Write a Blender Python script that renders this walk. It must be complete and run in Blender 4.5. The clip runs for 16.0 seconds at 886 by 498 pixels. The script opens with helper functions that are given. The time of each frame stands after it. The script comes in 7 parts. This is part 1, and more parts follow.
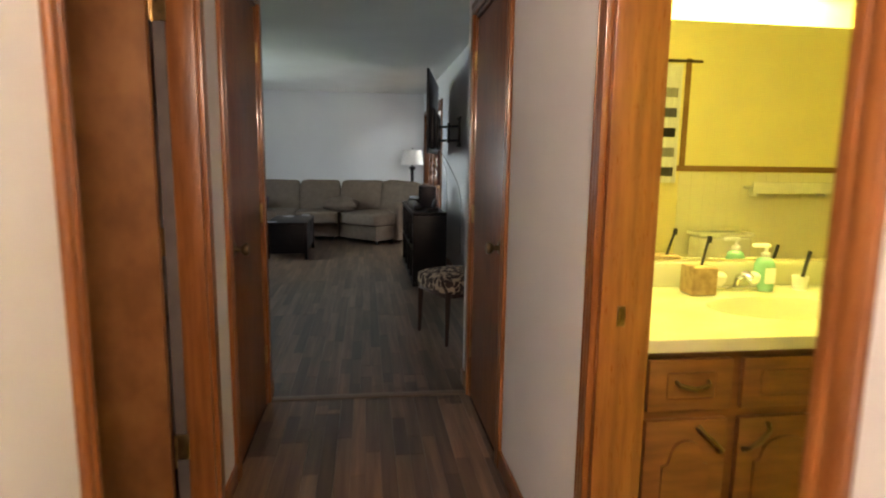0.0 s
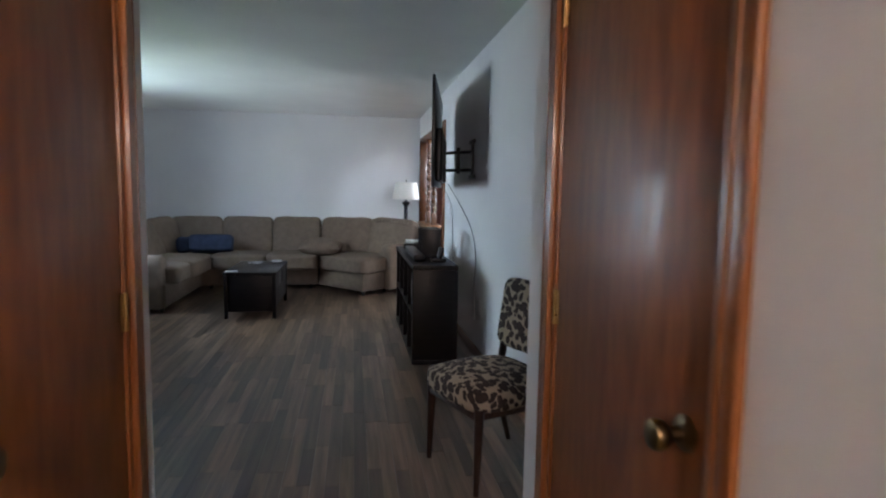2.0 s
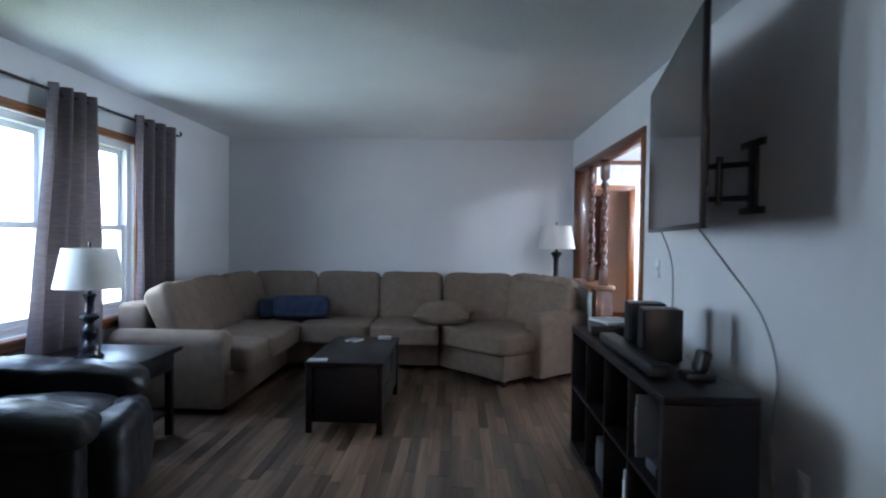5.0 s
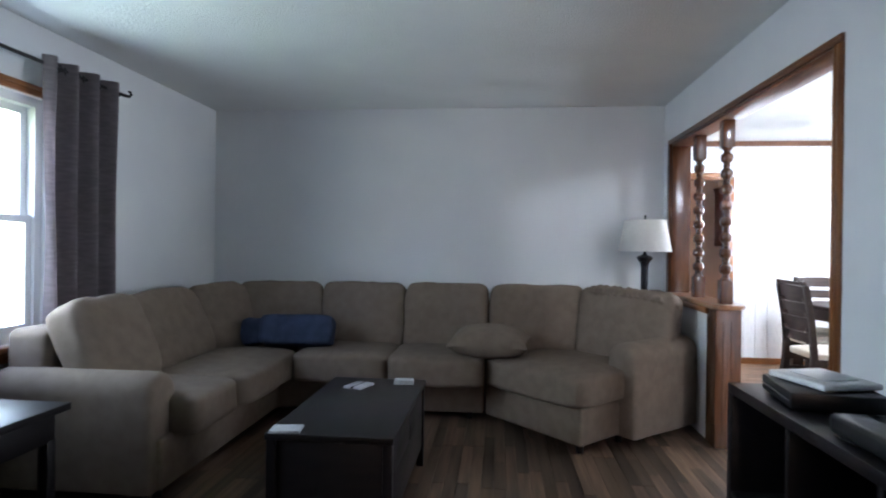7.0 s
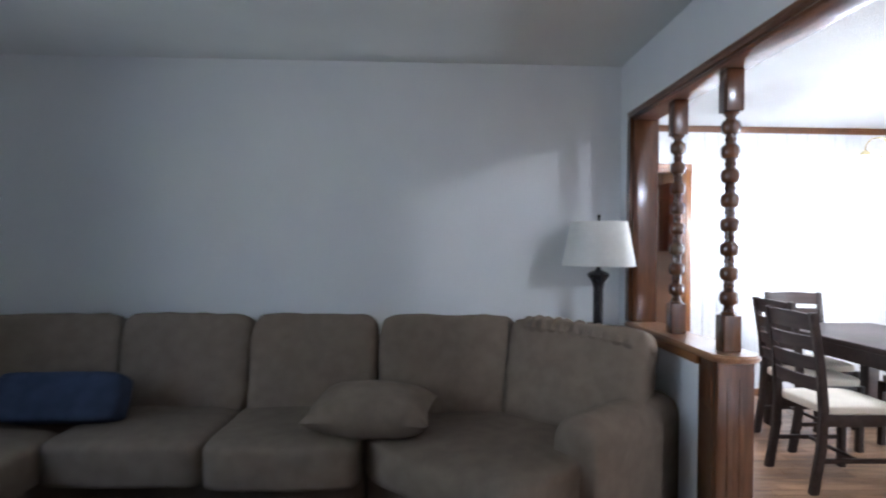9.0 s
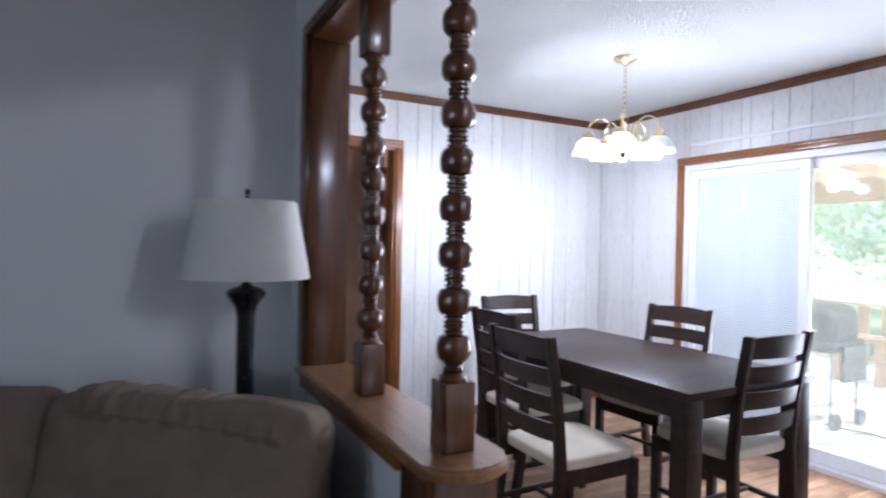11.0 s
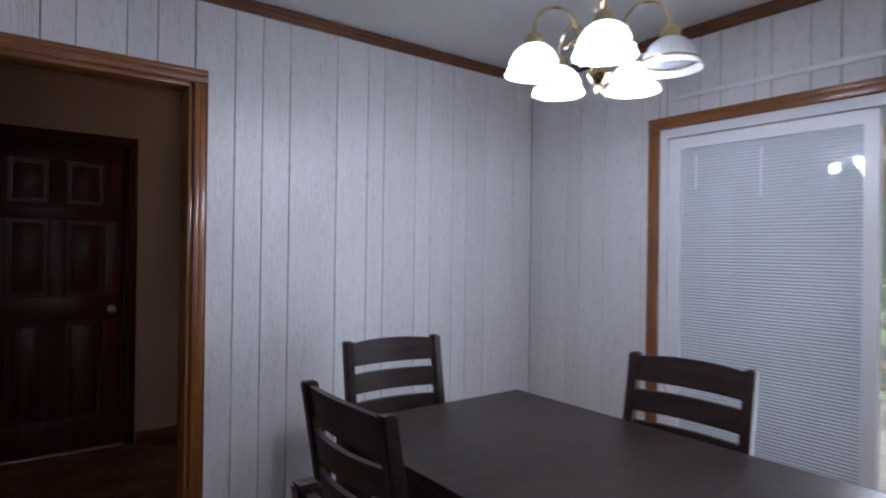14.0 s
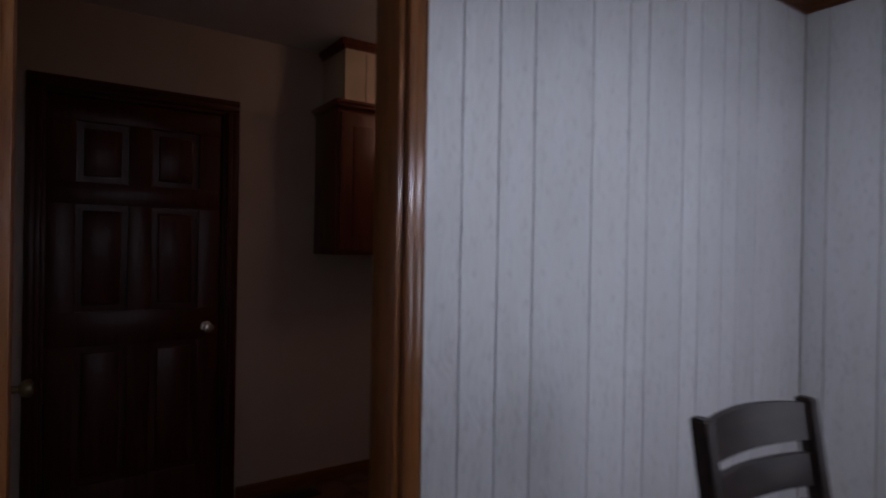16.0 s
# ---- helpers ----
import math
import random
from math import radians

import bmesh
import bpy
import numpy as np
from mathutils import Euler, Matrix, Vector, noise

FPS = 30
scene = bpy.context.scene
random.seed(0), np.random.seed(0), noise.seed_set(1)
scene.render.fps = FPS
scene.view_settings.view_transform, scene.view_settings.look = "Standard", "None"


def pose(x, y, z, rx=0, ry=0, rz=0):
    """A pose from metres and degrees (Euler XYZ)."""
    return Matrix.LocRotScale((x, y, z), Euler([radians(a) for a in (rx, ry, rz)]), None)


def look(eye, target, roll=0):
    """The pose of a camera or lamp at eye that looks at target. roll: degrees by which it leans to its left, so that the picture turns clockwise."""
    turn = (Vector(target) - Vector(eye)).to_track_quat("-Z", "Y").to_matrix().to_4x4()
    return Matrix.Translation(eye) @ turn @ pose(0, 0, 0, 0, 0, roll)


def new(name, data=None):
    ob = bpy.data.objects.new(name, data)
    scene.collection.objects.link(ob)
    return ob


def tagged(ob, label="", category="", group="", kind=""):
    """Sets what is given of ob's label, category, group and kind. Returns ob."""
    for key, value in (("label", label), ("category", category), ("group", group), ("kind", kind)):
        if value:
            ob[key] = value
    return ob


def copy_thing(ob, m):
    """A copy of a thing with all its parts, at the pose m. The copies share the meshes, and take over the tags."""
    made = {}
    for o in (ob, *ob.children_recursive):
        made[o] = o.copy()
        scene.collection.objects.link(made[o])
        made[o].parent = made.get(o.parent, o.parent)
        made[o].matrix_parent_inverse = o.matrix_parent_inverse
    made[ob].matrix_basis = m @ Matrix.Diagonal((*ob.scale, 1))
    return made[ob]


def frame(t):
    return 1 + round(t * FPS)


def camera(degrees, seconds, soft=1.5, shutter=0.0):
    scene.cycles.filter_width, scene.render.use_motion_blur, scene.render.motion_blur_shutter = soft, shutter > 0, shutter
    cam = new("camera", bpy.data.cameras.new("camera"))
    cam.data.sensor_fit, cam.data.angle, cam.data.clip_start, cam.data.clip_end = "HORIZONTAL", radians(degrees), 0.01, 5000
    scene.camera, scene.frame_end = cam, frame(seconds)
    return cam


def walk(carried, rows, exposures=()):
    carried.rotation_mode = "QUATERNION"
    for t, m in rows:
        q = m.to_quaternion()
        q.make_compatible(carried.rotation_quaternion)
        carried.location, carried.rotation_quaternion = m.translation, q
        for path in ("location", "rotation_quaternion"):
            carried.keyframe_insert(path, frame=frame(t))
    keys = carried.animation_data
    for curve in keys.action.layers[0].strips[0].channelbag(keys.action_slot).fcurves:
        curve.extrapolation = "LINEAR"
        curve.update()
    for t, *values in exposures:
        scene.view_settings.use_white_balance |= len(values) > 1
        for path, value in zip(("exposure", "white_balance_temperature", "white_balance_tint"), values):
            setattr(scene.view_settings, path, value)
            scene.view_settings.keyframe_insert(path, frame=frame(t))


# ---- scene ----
cam = camera(74.7, 16.0, soft=2.0, shutter=0.5)
PATH = [
    (0, (0.248, -0.501, 1.292), (0.509, 1.459, 0.993), 0.8),
    (0.5, (0.254, -0.127, 1.31), (0.57, 1.828, 1.029), 0.9),
    (1, (0.231, 0.262, 1.315), (0.552, 2.219, 1.055), 0.7),
    (1.5, (0.223, 0.625, 1.335), (0.54, 2.586, 1.102), 0.7),
    (2, (0.266, 1.035, 1.319), (0.573, 3.001, 1.129), 1.0),
    (2.5, (0.245, 1.436, 1.315), (0.543, 3.407, 1.154), 0.8),
    (3, (0.195, 1.837, 1.318), (0.461, 3.815, 1.187), 1.0),
    (3.5, (0.162, 2.211, 1.31), (0.373, 4.197, 1.203), 0.7),
    (4, (0.122, 2.564, 1.302), (0.227, 4.56, 1.234), 1.1),
    (4.5, (0.044, 2.953, 1.308), (0.052, 4.953, 1.266), 0.9),
    (5, (-0.027, 3.294, 1.329), (-0.077, 5.293, 1.289), 0.8),
    (7.5, (-0.105, 5.279, 1.231), (-0.304, 7.269, 1.243), 0.7),
    (8, (-0.06, 5.655, 1.232), (-0.247, 7.646, 1.259), 0.7),
    (8.2, (-0.029, 5.805, 1.248), (-0.204, 7.798, 1.266), 0.8),
    (10.3, (0.442, 7.234, 1.361), (1.123, 9.114, 1.331), 0.7),
    (10.5, (0.539, 7.383, 1.326), (1.299, 9.233, 1.309), 0.9),
    (11, (0.709, 7.619, 1.349), (1.654, 9.381, 1.328), 1.1),
    (11.5, (0.911, 7.82, 1.354), (2.043, 9.469, 1.336), 1.2),
    (12, (1.165, 7.985, 1.358), (2.373, 9.579, 1.346), 1.0),
    (12.5, (1.352, 8.211, 1.374), (2.602, 9.772, 1.348), 0.8),
    (13, (1.531, 8.455, 1.371), (2.79, 10.009, 1.348), 0.8),
    (13.5, (1.692, 8.709, 1.364), (2.945, 10.268, 1.352), 0.9),
    (14, (1.782, 8.982, 1.356), (2.991, 10.575, 1.359), 0.8),
    (14.5, (1.805, 9.326, 1.348), (2.983, 10.943, 1.368), 0.9),
    (15, (1.786, 9.621, 1.35), (2.946, 11.25, 1.353), 0.8),
    (15.5, (1.747, 9.972, 1.354), (2.894, 11.61, 1.347), 1.0),
    (16, (1.702, 10.328, 1.346), (2.825, 11.982, 1.342), 1.0),
]
EXPOSURES = [(0, 4.0, 6950, 11), (0.5, 4.35, 6350, 13), (1.5, 4.5, 6400, 13), (2.5, 4.0, 5550, 13), (3.5, 3.95, 5250, 14), (5, 3.9, 5650, 14), (7.5, 4.05, 6000, 14), (8.2, 3.9, 6000, 14), (10.3, 3.45, 5900, 18), (11, 2.95, 5850, 20), (12, 2.4, 5800, 22), (12.5, 2.15, 5850, 22), (14, 1.32, 5950, 23), (14.5, 1.1, 5950, 23), (16, 0.68, 5950, 23)]
walk(cam, [(t, look(eye, target, roll)) for t, eye, target, roll in PATH], EXPOSURES)

# ---- world, sun, large lights ----
world = bpy.data.worlds.new("world")
scene.world = world
world.use_nodes = True
wn = world.node_tree.nodes
sky = wn.new("ShaderNodeTexSky")
sky.sky_type = "NISHITA"
sky.sun_disc = False
SUN_UP, SUN_TURN = radians(56), radians(176)
sky.sun_elevation = SUN_UP
sky.sun_rotation = SUN_TURN
wn["Background"].inputs[1].default_value = 0.15
world.node_tree.links.new(sky.outputs[0], wn["Background"].inputs[0])

sun = new("sun", bpy.data.lights.new("sun", "SUN"))
sun.data.energy, sun.data.angle, sun.data.color = 5.0, radians(0.6), (1, 0.95, 0.87)
sun.matrix_world = look((0, 0, 20), (-math.sin(SUN_TURN) * 20, -math.cos(SUN_TURN) * 20, 20 - 20 * math.tan(SUN_UP)))


def window_light(name, eye, target, w, h, watts, colour):
    ob = new(name, bpy.data.lights.new(name, "AREA"))
    ob.data.shape, ob.data.size, ob.data.size_y = "RECTANGLE", w, h
    ob.data.energy, ob.data.color = watts, colour
    ob.matrix_world = look(eye, target)
    return ob


def bulb_light(name, place, watts, colour, radius=0.03):
    ob = new(name, bpy.data.lights.new(name, "POINT"))
    ob.data.energy, ob.data.color, ob.data.shadow_soft_size = watts, colour, radius
    ob.location = place
    return ob


DAY = (0.66, 0.83, 1.0)
window_light("window_sky_light", (-2.635, 7.60, 1.42), (0, 7.60, 1.50), 0.5, 1.1, 1.25, DAY)
window_light("window_sky_light", (-2.635, 6.40, 1.42), (0, 8.00, 1.10), 0.5, 1.1, 0.85, DAY)
window_light("patio_sky_light", (4.40, 9.30, 1.0), (2, 9.30, 0.95), 0.75, 1.2, 6.8, (0.86, 0.94, 1.0))

# ---- materials ----


def mat(name, base, rough=0.6, metal=0.0, second=None, scale=6.0, bump=0.0, bump_scale=80.0, stretch=(1, 1, 1), per_object=0.0, coat=0.0, spec=0.5):
    """A surface with variation at two scales: broad blotches towards the second colour, and a fine grain in relief."""
    m = bpy.data.materials.new(name)
    m.use_nodes = True
    n, l = m.node_tree.nodes, m.node_tree.links
    b = n["Principled BSDF"]
    b.inputs["Roughness"].default_value, b.inputs["Metallic"].default_value = rough, metal
    b.inputs["Coat Weight"].default_value = coat
    b.inputs["Coat Roughness"].default_value = 0.12
    b.inputs["Specular IOR Level"].default_value = spec
    second = second or tuple(c * 0.82 for c in base)
    tc = n.new("ShaderNodeTexCoord")
    mp = n.new("ShaderNodeMapping")
    mp.inputs["Scale"].default_value = stretch
    l.new(tc.outputs["Object"], mp.inputs["Vector"])
    no = n.new("ShaderNodeTexNoise")
    no.inputs["Scale"].default_value, no.inputs["Detail"].default_value = scale, 6
    l.new(mp.outputs[0], no.inputs["Vector"])
    ramp = n.new("ShaderNodeValToRGB")
    ramp.color_ramp.elements[0].position, ramp.color_ramp.elements[1].position = 0.36, 0.66
    ramp.color_ramp.elements[0].color, ramp.color_ramp.elements[1].color = (*second, 1), (*base, 1)
    l.new(no.outputs["Fac"], ramp.inputs[0])
    colour = ramp.outputs[0]
    if per_object:
        oi = n.new("ShaderNodeObjectInfo")
        ma = n.new("ShaderNodeMapRange")
        ma.inputs["To Min"].default_value, ma.inputs["To Max"].default_value = 1 - per_object, 1 + per_object
        l.new(oi.outputs["Random"], ma.inputs["Value"])
        mul = n.new("ShaderNodeVectorMath")
        mul.operation = "SCALE"
        l.new(colour, mul.inputs[0])
        l.new(ma.outputs[0], mul.inputs["Scale"])
        colour = mul.outputs[0]
        add = n.new("ShaderNodeVectorMath")
        sc = n.new("ShaderNodeVectorMath")
        sc.operation = "SCALE"
        sc.inputs[0].default_value = (7.3, 3.1, 5.7)
        l.new(oi.outputs["Random"], sc.inputs["Scale"])
        l.new(mp.outputs[0], add.inputs[0])
        l.new(sc.outputs[0], add.inputs[1])
        l.new(add.outputs[0], no.inputs["Vector"])
    l.new(colour, b.inputs["Base Color"])
    fine = n.new("ShaderNodeTexNoise")
    fine.inputs["Scale"].default_value, fine.inputs["Detail"].default_value = bump_scale, 3
    l.new(mp.outputs[0], fine.inputs["Vector"])
    rr = n.new("ShaderNodeMapRange")
    rr.inputs["To Min"].default_value, rr.inputs["To Max"].default_value = max(0.02, rough - 0.08), min(1, rough + 0.08)
    l.new(fine.outputs["Fac"], rr.inputs["Value"])
    l.new(rr.outputs[0], b.inputs["Roughness"])
    if bump:
        bu = n.new("ShaderNodeBump")
        bu.inputs["Strength"].default_value, bu.inputs["Distance"].default_value = 1.0, bump
        l.new(fine.outputs["Fac"], bu.inputs["Height"])
        l.new(bu.outputs[0], b.inputs["Normal"])
    return m


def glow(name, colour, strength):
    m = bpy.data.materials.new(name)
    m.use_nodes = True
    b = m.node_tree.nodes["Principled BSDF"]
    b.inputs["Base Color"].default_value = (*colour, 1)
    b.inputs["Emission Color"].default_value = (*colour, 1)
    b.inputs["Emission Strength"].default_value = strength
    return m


def glass(name, tint=(1, 1, 1), rough=0.0, veil=0.0):
    """Thin clear pane: mostly transparent, glossy at a slant, with an optional pale scatter painted in for glare."""
    m = bpy.data.materials.new(name)
    m.use_nodes = True
    n, l = m.node_tree.nodes, m.node_tree.links
    n.remove(n["Principled BSDF"])
    tr, gl, mx, fr = n.new("ShaderNodeBsdfTransparent"), n.new("ShaderNodeBsdfGlossy"), n.new("ShaderNodeMixShader"), n.new("ShaderNodeLayerWeight")
    tr.inputs[0].default_value = (*tint, 1)
    gl.inputs["Roughness"].default_value = rough
    po, ml = n.new("ShaderNodeMath"), n.new("ShaderNodeMath")
    po.operation, ml.operation = "POWER", "MULTIPLY_ADD"
    po.inputs[1].default_value = 4.0
    ml.inputs[1].default_value, ml.inputs[2].default_value = 0.85, 0.05
    l.new(fr.outputs["Facing"], po.inputs[0])
    l.new(po.outputs[0], ml.inputs[0])
    l.new(ml.outputs[0], mx.inputs[0])
    l.new(tr.outputs[0], mx.inputs[1])
    l.new(gl.outputs[0], mx.inputs[2])
    l.new(mx.outputs[0], n["Material Output"].inputs[0])
    if veil:
        tc, no, ra = n.new("ShaderNodeTexCoord"), n.new("ShaderNodeTexNoise"), n.new("ShaderNodeMapRange")
        film, top = n.new("ShaderNodeBsdfTranslucent"), n.new("ShaderNodeMixShader")
        no.inputs["Scale"].default_value, no.inputs["Detail"].default_value = 3.0, 5
        l.new(tc.outputs["Object"], no.inputs["Vector"])
        ra.inputs["To Min"].default_value, ra.inputs["To Max"].default_value = veil * 0.7, veil * 1.3
        l.new(no.outputs["Fac"], ra.inputs["Value"])
        film.inputs[0].default_value = (0.95, 0.96, 0.95, 1)
        l.new(ra.outputs[0], top.inputs[0])
        l.new(mx.outputs[0], top.inputs[1])
        l.new(film.outputs[0], top.inputs[2])
        l.new(top.outputs[0], n["Material Output"].inputs[0])
    return m


def cloth_through(name, base, amount, rough=0.9):
    """Cloth or shade that lets part of the light through."""
    m = mat(name, base, rough, second=tuple(c * 0.94 for c in base), scale=30, bump=0.0006, bump_scale=700)
    n, l = m.node_tree.nodes, m.node_tree.links
    t, mx = n.new("ShaderNodeBsdfTranslucent"), n.new("ShaderNodeMixShader")
    t.inputs[0].default_value = (*base, 1)
    mx.inputs[0].default_value = amount
    l.new(n["Principled BSDF"].outputs[0], mx.inputs[1])
    l.new(t.outputs[0], mx.inputs[2])
    l.new(mx.outputs[0], n["Material Output"].inputs[0])
    return m


M_WALL = mat("wall_paint", (0.70, 0.71, 0.72), 0.7, second=(0.66, 0.67, 0.69), scale=1.5, bump=0.0008, bump_scale=260, spec=0.3)
M_CEIL = mat("textured_ceiling", (0.74, 0.75, 0.74), 0.9, second=(0.70, 0.71, 0.70), scale=2, bump=0.009, bump_scale=95, spec=0.1)
M_TRIM = mat("varnished_oak_trim", (0.275, 0.102, 0.027), 0.3, second=(0.18, 0.061, 0.015), scale=5, stretch=(9, 9, 0.7), bump=0.0004, bump_scale=40, coat=0.4)
M_TRIM_X = mat("varnished_oak_rail_x", (0.275, 0.102, 0.027), 0.3, second=(0.18, 0.061, 0.015), scale=5, stretch=(0.7, 9, 9), bump=0.0004, bump_scale=40, coat=0.4)
M_TRIM_Y = mat("varnished_oak_rail_y", (0.275, 0.102, 0.027), 0.3, second=(0.18, 0.061, 0.015), scale=5, stretch=(9, 0.7, 9), bump=0.0004, bump_scale=40, coat=0.4)
M_DOOR = mat("stained_mahogany_door", (0.26, 0.090, 0.025), 0.40, spec=0.4, second=(0.165, 0.052, 0.014), scale=5, stretch=(5, 5, 0.9), bump=0.0005, bump_scale=50, coat=0.12)
M_DARKDOOR = mat("dark_cherry_panel_door", (0.085, 0.024, 0.015), 0.30, second=(0.06, 0.013, 0.008), scale=6, stretch=(7, 7, 0.5), bump=0.0004, bump_scale=50, spec=0.32)
M_NEWEL = mat("turned_walnut_varnish", (0.115, 0.042, 0.017), 0.20, second=(0.072, 0.025, 0.010), scale=7, stretch=(6, 6, 0.8), bump=0.0003, bump_scale=60, coat=0.6)
M_PLANK = mat("grey_brown_laminate", (0.142, 0.092, 0.059), 0.36, second=(0.066, 0.041, 0.026), scale=3.2, stretch=(9, 0.55, 1), bump=0.0006, bump_scale=30, per_object=0.12)
M_VINYL = mat("brown_wood_vinyl", (0.41, 0.245, 0.14), 0.34, second=(0.19, 0.10, 0.053), scale=3.4, stretch=(5, 0.9, 1), bump=0.0005, bump_scale=30, per_object=0.22)


def strip_tones(m, low, high):
    """Give each strip of a board a tone of its own, from its island and its board's random number."""
    n, l = m.node_tree.nodes, m.node_tree.links
    b = n["Principled BSDF"]
    old = b.inputs["Base Color"].links[0].from_socket
    ge, oi = n.new("ShaderNodeNewGeometry"), n.new("ShaderNodeObjectInfo")
    ad, fr, ma, sc = n.new("ShaderNodeMath"), n.new("ShaderNodeMath"), n.new("ShaderNodeMapRange"), n.new("ShaderNodeVectorMath")
    ad.operation, fr.operation, sc.operation = "MULTIPLY_ADD", "FRACT", "SCALE"
    ad.inputs[1].default_value = 17.0
    l.new(oi.outputs["Random"], ad.inputs[0])
    l.new(ge.outputs["Random Per Island"], ad.inputs[2])
    l.new(ad.outputs[0], fr.inputs[0])
    l.new(fr.outputs[0], ma.inputs["Value"])
    ma.inputs["To Min"].default_value, ma.inputs["To Max"].default_value = low, high
    l.new(old, sc.inputs[0])
    l.new(ma.outputs[0], sc.inputs["Scale"])
    l.new(sc.outputs[0], b.inputs["Base Color"])


strip_tones(M_PLANK, 0.45, 1.75)
strip_tones(M_VINYL, 0.75, 1.25)
M_JOINT = mat("dark_floor_joint", (0.03, 0.022, 0.017), 0.8)
M_PANEL = mat("whitewashed_wood_panel", (0.72, 0.72, 0.73), 0.42, second=(0.69, 0.685, 0.68), scale=4, stretch=(4, 4, 0.7), bump=0.0008, bump_scale=26, per_object=0.05)
M_GROOVE = mat("panel_groove", (0.36, 0.32, 0.275), 0.8)


def wavy_grain(m, strength, tone):
    """Fine wandering wood grain in relief and a little in tone, over a finished surface."""
    n, l = m.node_tree.nodes, m.node_tree.links
    b = n["Principled BSDF"]
    tc, oi = n.new("ShaderNodeTexCoord"), n.new("ShaderNodeObjectInfo")
    off, mp, wv = n.new("ShaderNodeVectorMath"), n.new("ShaderNodeMapping"), n.new("ShaderNodeTexWave")
    off.operation = "MULTIPLY_ADD"
    off.inputs[1].default_value = (31, 7, 19)
    l.new(oi.outputs["Random"], off.inputs[0])
    l.new(tc.outputs["Object"], off.inputs[2])
    mp.inputs["Scale"].default_value = (1, 1, 0.42)
    l.new(off.outputs[0], mp.inputs["Vector"])
    l.new(mp.outputs[0], wv.inputs["Vector"])
    wv.bands_direction = "X"
    wv.inputs["Scale"].default_value, wv.inputs["Distortion"].default_value = 13, 24
    wv.inputs["Detail"].default_value, wv.inputs["Detail Scale"].default_value = 2, 0.9
    old = b.inputs["Base Color"].links[0].from_socket
    ra, sc = n.new("ShaderNodeMapRange"), n.new("ShaderNodeVectorMath")
    ra.inputs["To Min"].default_value = 1 - tone
    l.new(wv.outputs["Fac"], ra.inputs["Value"])
    sc.operation = "SCALE"
    l.new(old, sc.inputs[0])
    l.new(ra.outputs[0], sc.inputs["Scale"])
    l.new(sc.outputs[0], b.inputs["Base Color"])
    bu = n.new("ShaderNodeBump")
    bu.inputs["Strength"].default_value, bu.inputs["Distance"].default_value = strength, 0.0008
    l.new(wv.outputs["Fac"], bu.inputs["Height"])
    if b.inputs["Normal"].links:
        l.new(b.inputs["Normal"].links[0].from_socket, bu.inputs["Normal"])
    l.new(bu.outputs[0], b.inputs["Normal"])


wavy_grain(M_PANEL, 0.45, 0.03)


def pores(m, tone):
    """Short dark ticks along the grain, as of a brushed wash over open pores."""
    n, l = m.node_tree.nodes, m.node_tree.links
    b = n["Principled BSDF"]
    tc, mp, no, ra, sc = n.new("ShaderNodeTexCoord"), n.new("ShaderNodeMapping"), n.new("ShaderNodeTexNoise"), n.new("ShaderNodeMapRange"), n.new("ShaderNodeVectorMath")
    mp.inputs["Scale"].default_value = (1, 1, 0.3)
    no.inputs["Scale"].default_value, no.inputs["Detail"].default_value = 70, 4
    ra.inputs["From Min"].default_value, ra.inputs["From Max"].default_value = 0.56, 0.68
    ra.inputs["To Min"].default_value, ra.inputs["To Max"].default_value = 1.0, 1 - tone
    sc.operation = "SCALE"
    l.new(tc.outputs["Object"], mp.inputs["Vector"])
    l.new(mp.outputs[0], no.inputs["Vector"])
    l.new(no.outputs["Fac"], ra.inputs["Value"])
    l.new(b.inputs["Base Color"].links[0].from_socket, sc.inputs[0])
    l.new(ra.outputs[0], sc.inputs["Scale"])
    l.new(sc.outputs[0], b.inputs["Base Color"])


pores(M_PANEL, 0.13)
M_WHITE = mat("white_vinyl_frame", (0.80, 0.81, 0.83), 0.4, second=(0.76, 0.77, 0.79), scale=3)
M_BRASS = mat("aged_brass", (0.22, 0.155, 0.08), 0.34, metal=1.0, second=(0.14, 0.10, 0.05), scale=20)
M_HINGE = mat("bright_brass_hinge", (0.50, 0.36, 0.16), 0.3, metal=1.0, second=(0.38, 0.26, 0.11), scale=20)
M_BLACKWOOD = mat("black_brown_wood", (0.010, 0.008, 0.008), 0.36, spec=0.22, second=(0.006, 0.005, 0.006), scale=5, stretch=(1, 6, 6), bump=0.0003, bump_scale=60)
M_BLACK = mat("black_plastic", (0.012, 0.012, 0.013), 0.38, scale=8)
M_SCREEN = mat("television_glass", (0.008, 0.008, 0.009), 0.10, scale=2)
M_SOFA = mat("taupe_microsuede", (0.178, 0.138, 0.107), 0.92, second=(0.150, 0.116, 0.090), scale=14, bump=0.0016, bump_scale=200, spec=0.15)
M_WELT = mat("taupe_welt", (0.150, 0.117, 0.090), 0.95, second=(0.115, 0.090, 0.069), scale=12, spec=0.1)
M_LEATHER = mat("black_leather", (0.016, 0.016, 0.019), 0.42, spec=0.36, second=(0.010, 0.010, 0.012), scale=9, bump=0.0016, bump_scale=60)
M_NAVY = mat("navy_blanket", (0.040, 0.052, 0.088), 0.95, second=(0.028, 0.036, 0.06), scale=12, bump=0.002, bump_scale=150, spec=0.1)
M_CURTAIN = cloth_through("grey_slub_curtain", (0.25, 0.212, 0.222), 0.03)
for node in M_CURTAIN.node_tree.nodes:
    if node.bl_idname == "ShaderNodeValToRGB":
        node.color_ramp.elements[0].color = (0.195, 0.165, 0.173, 1)
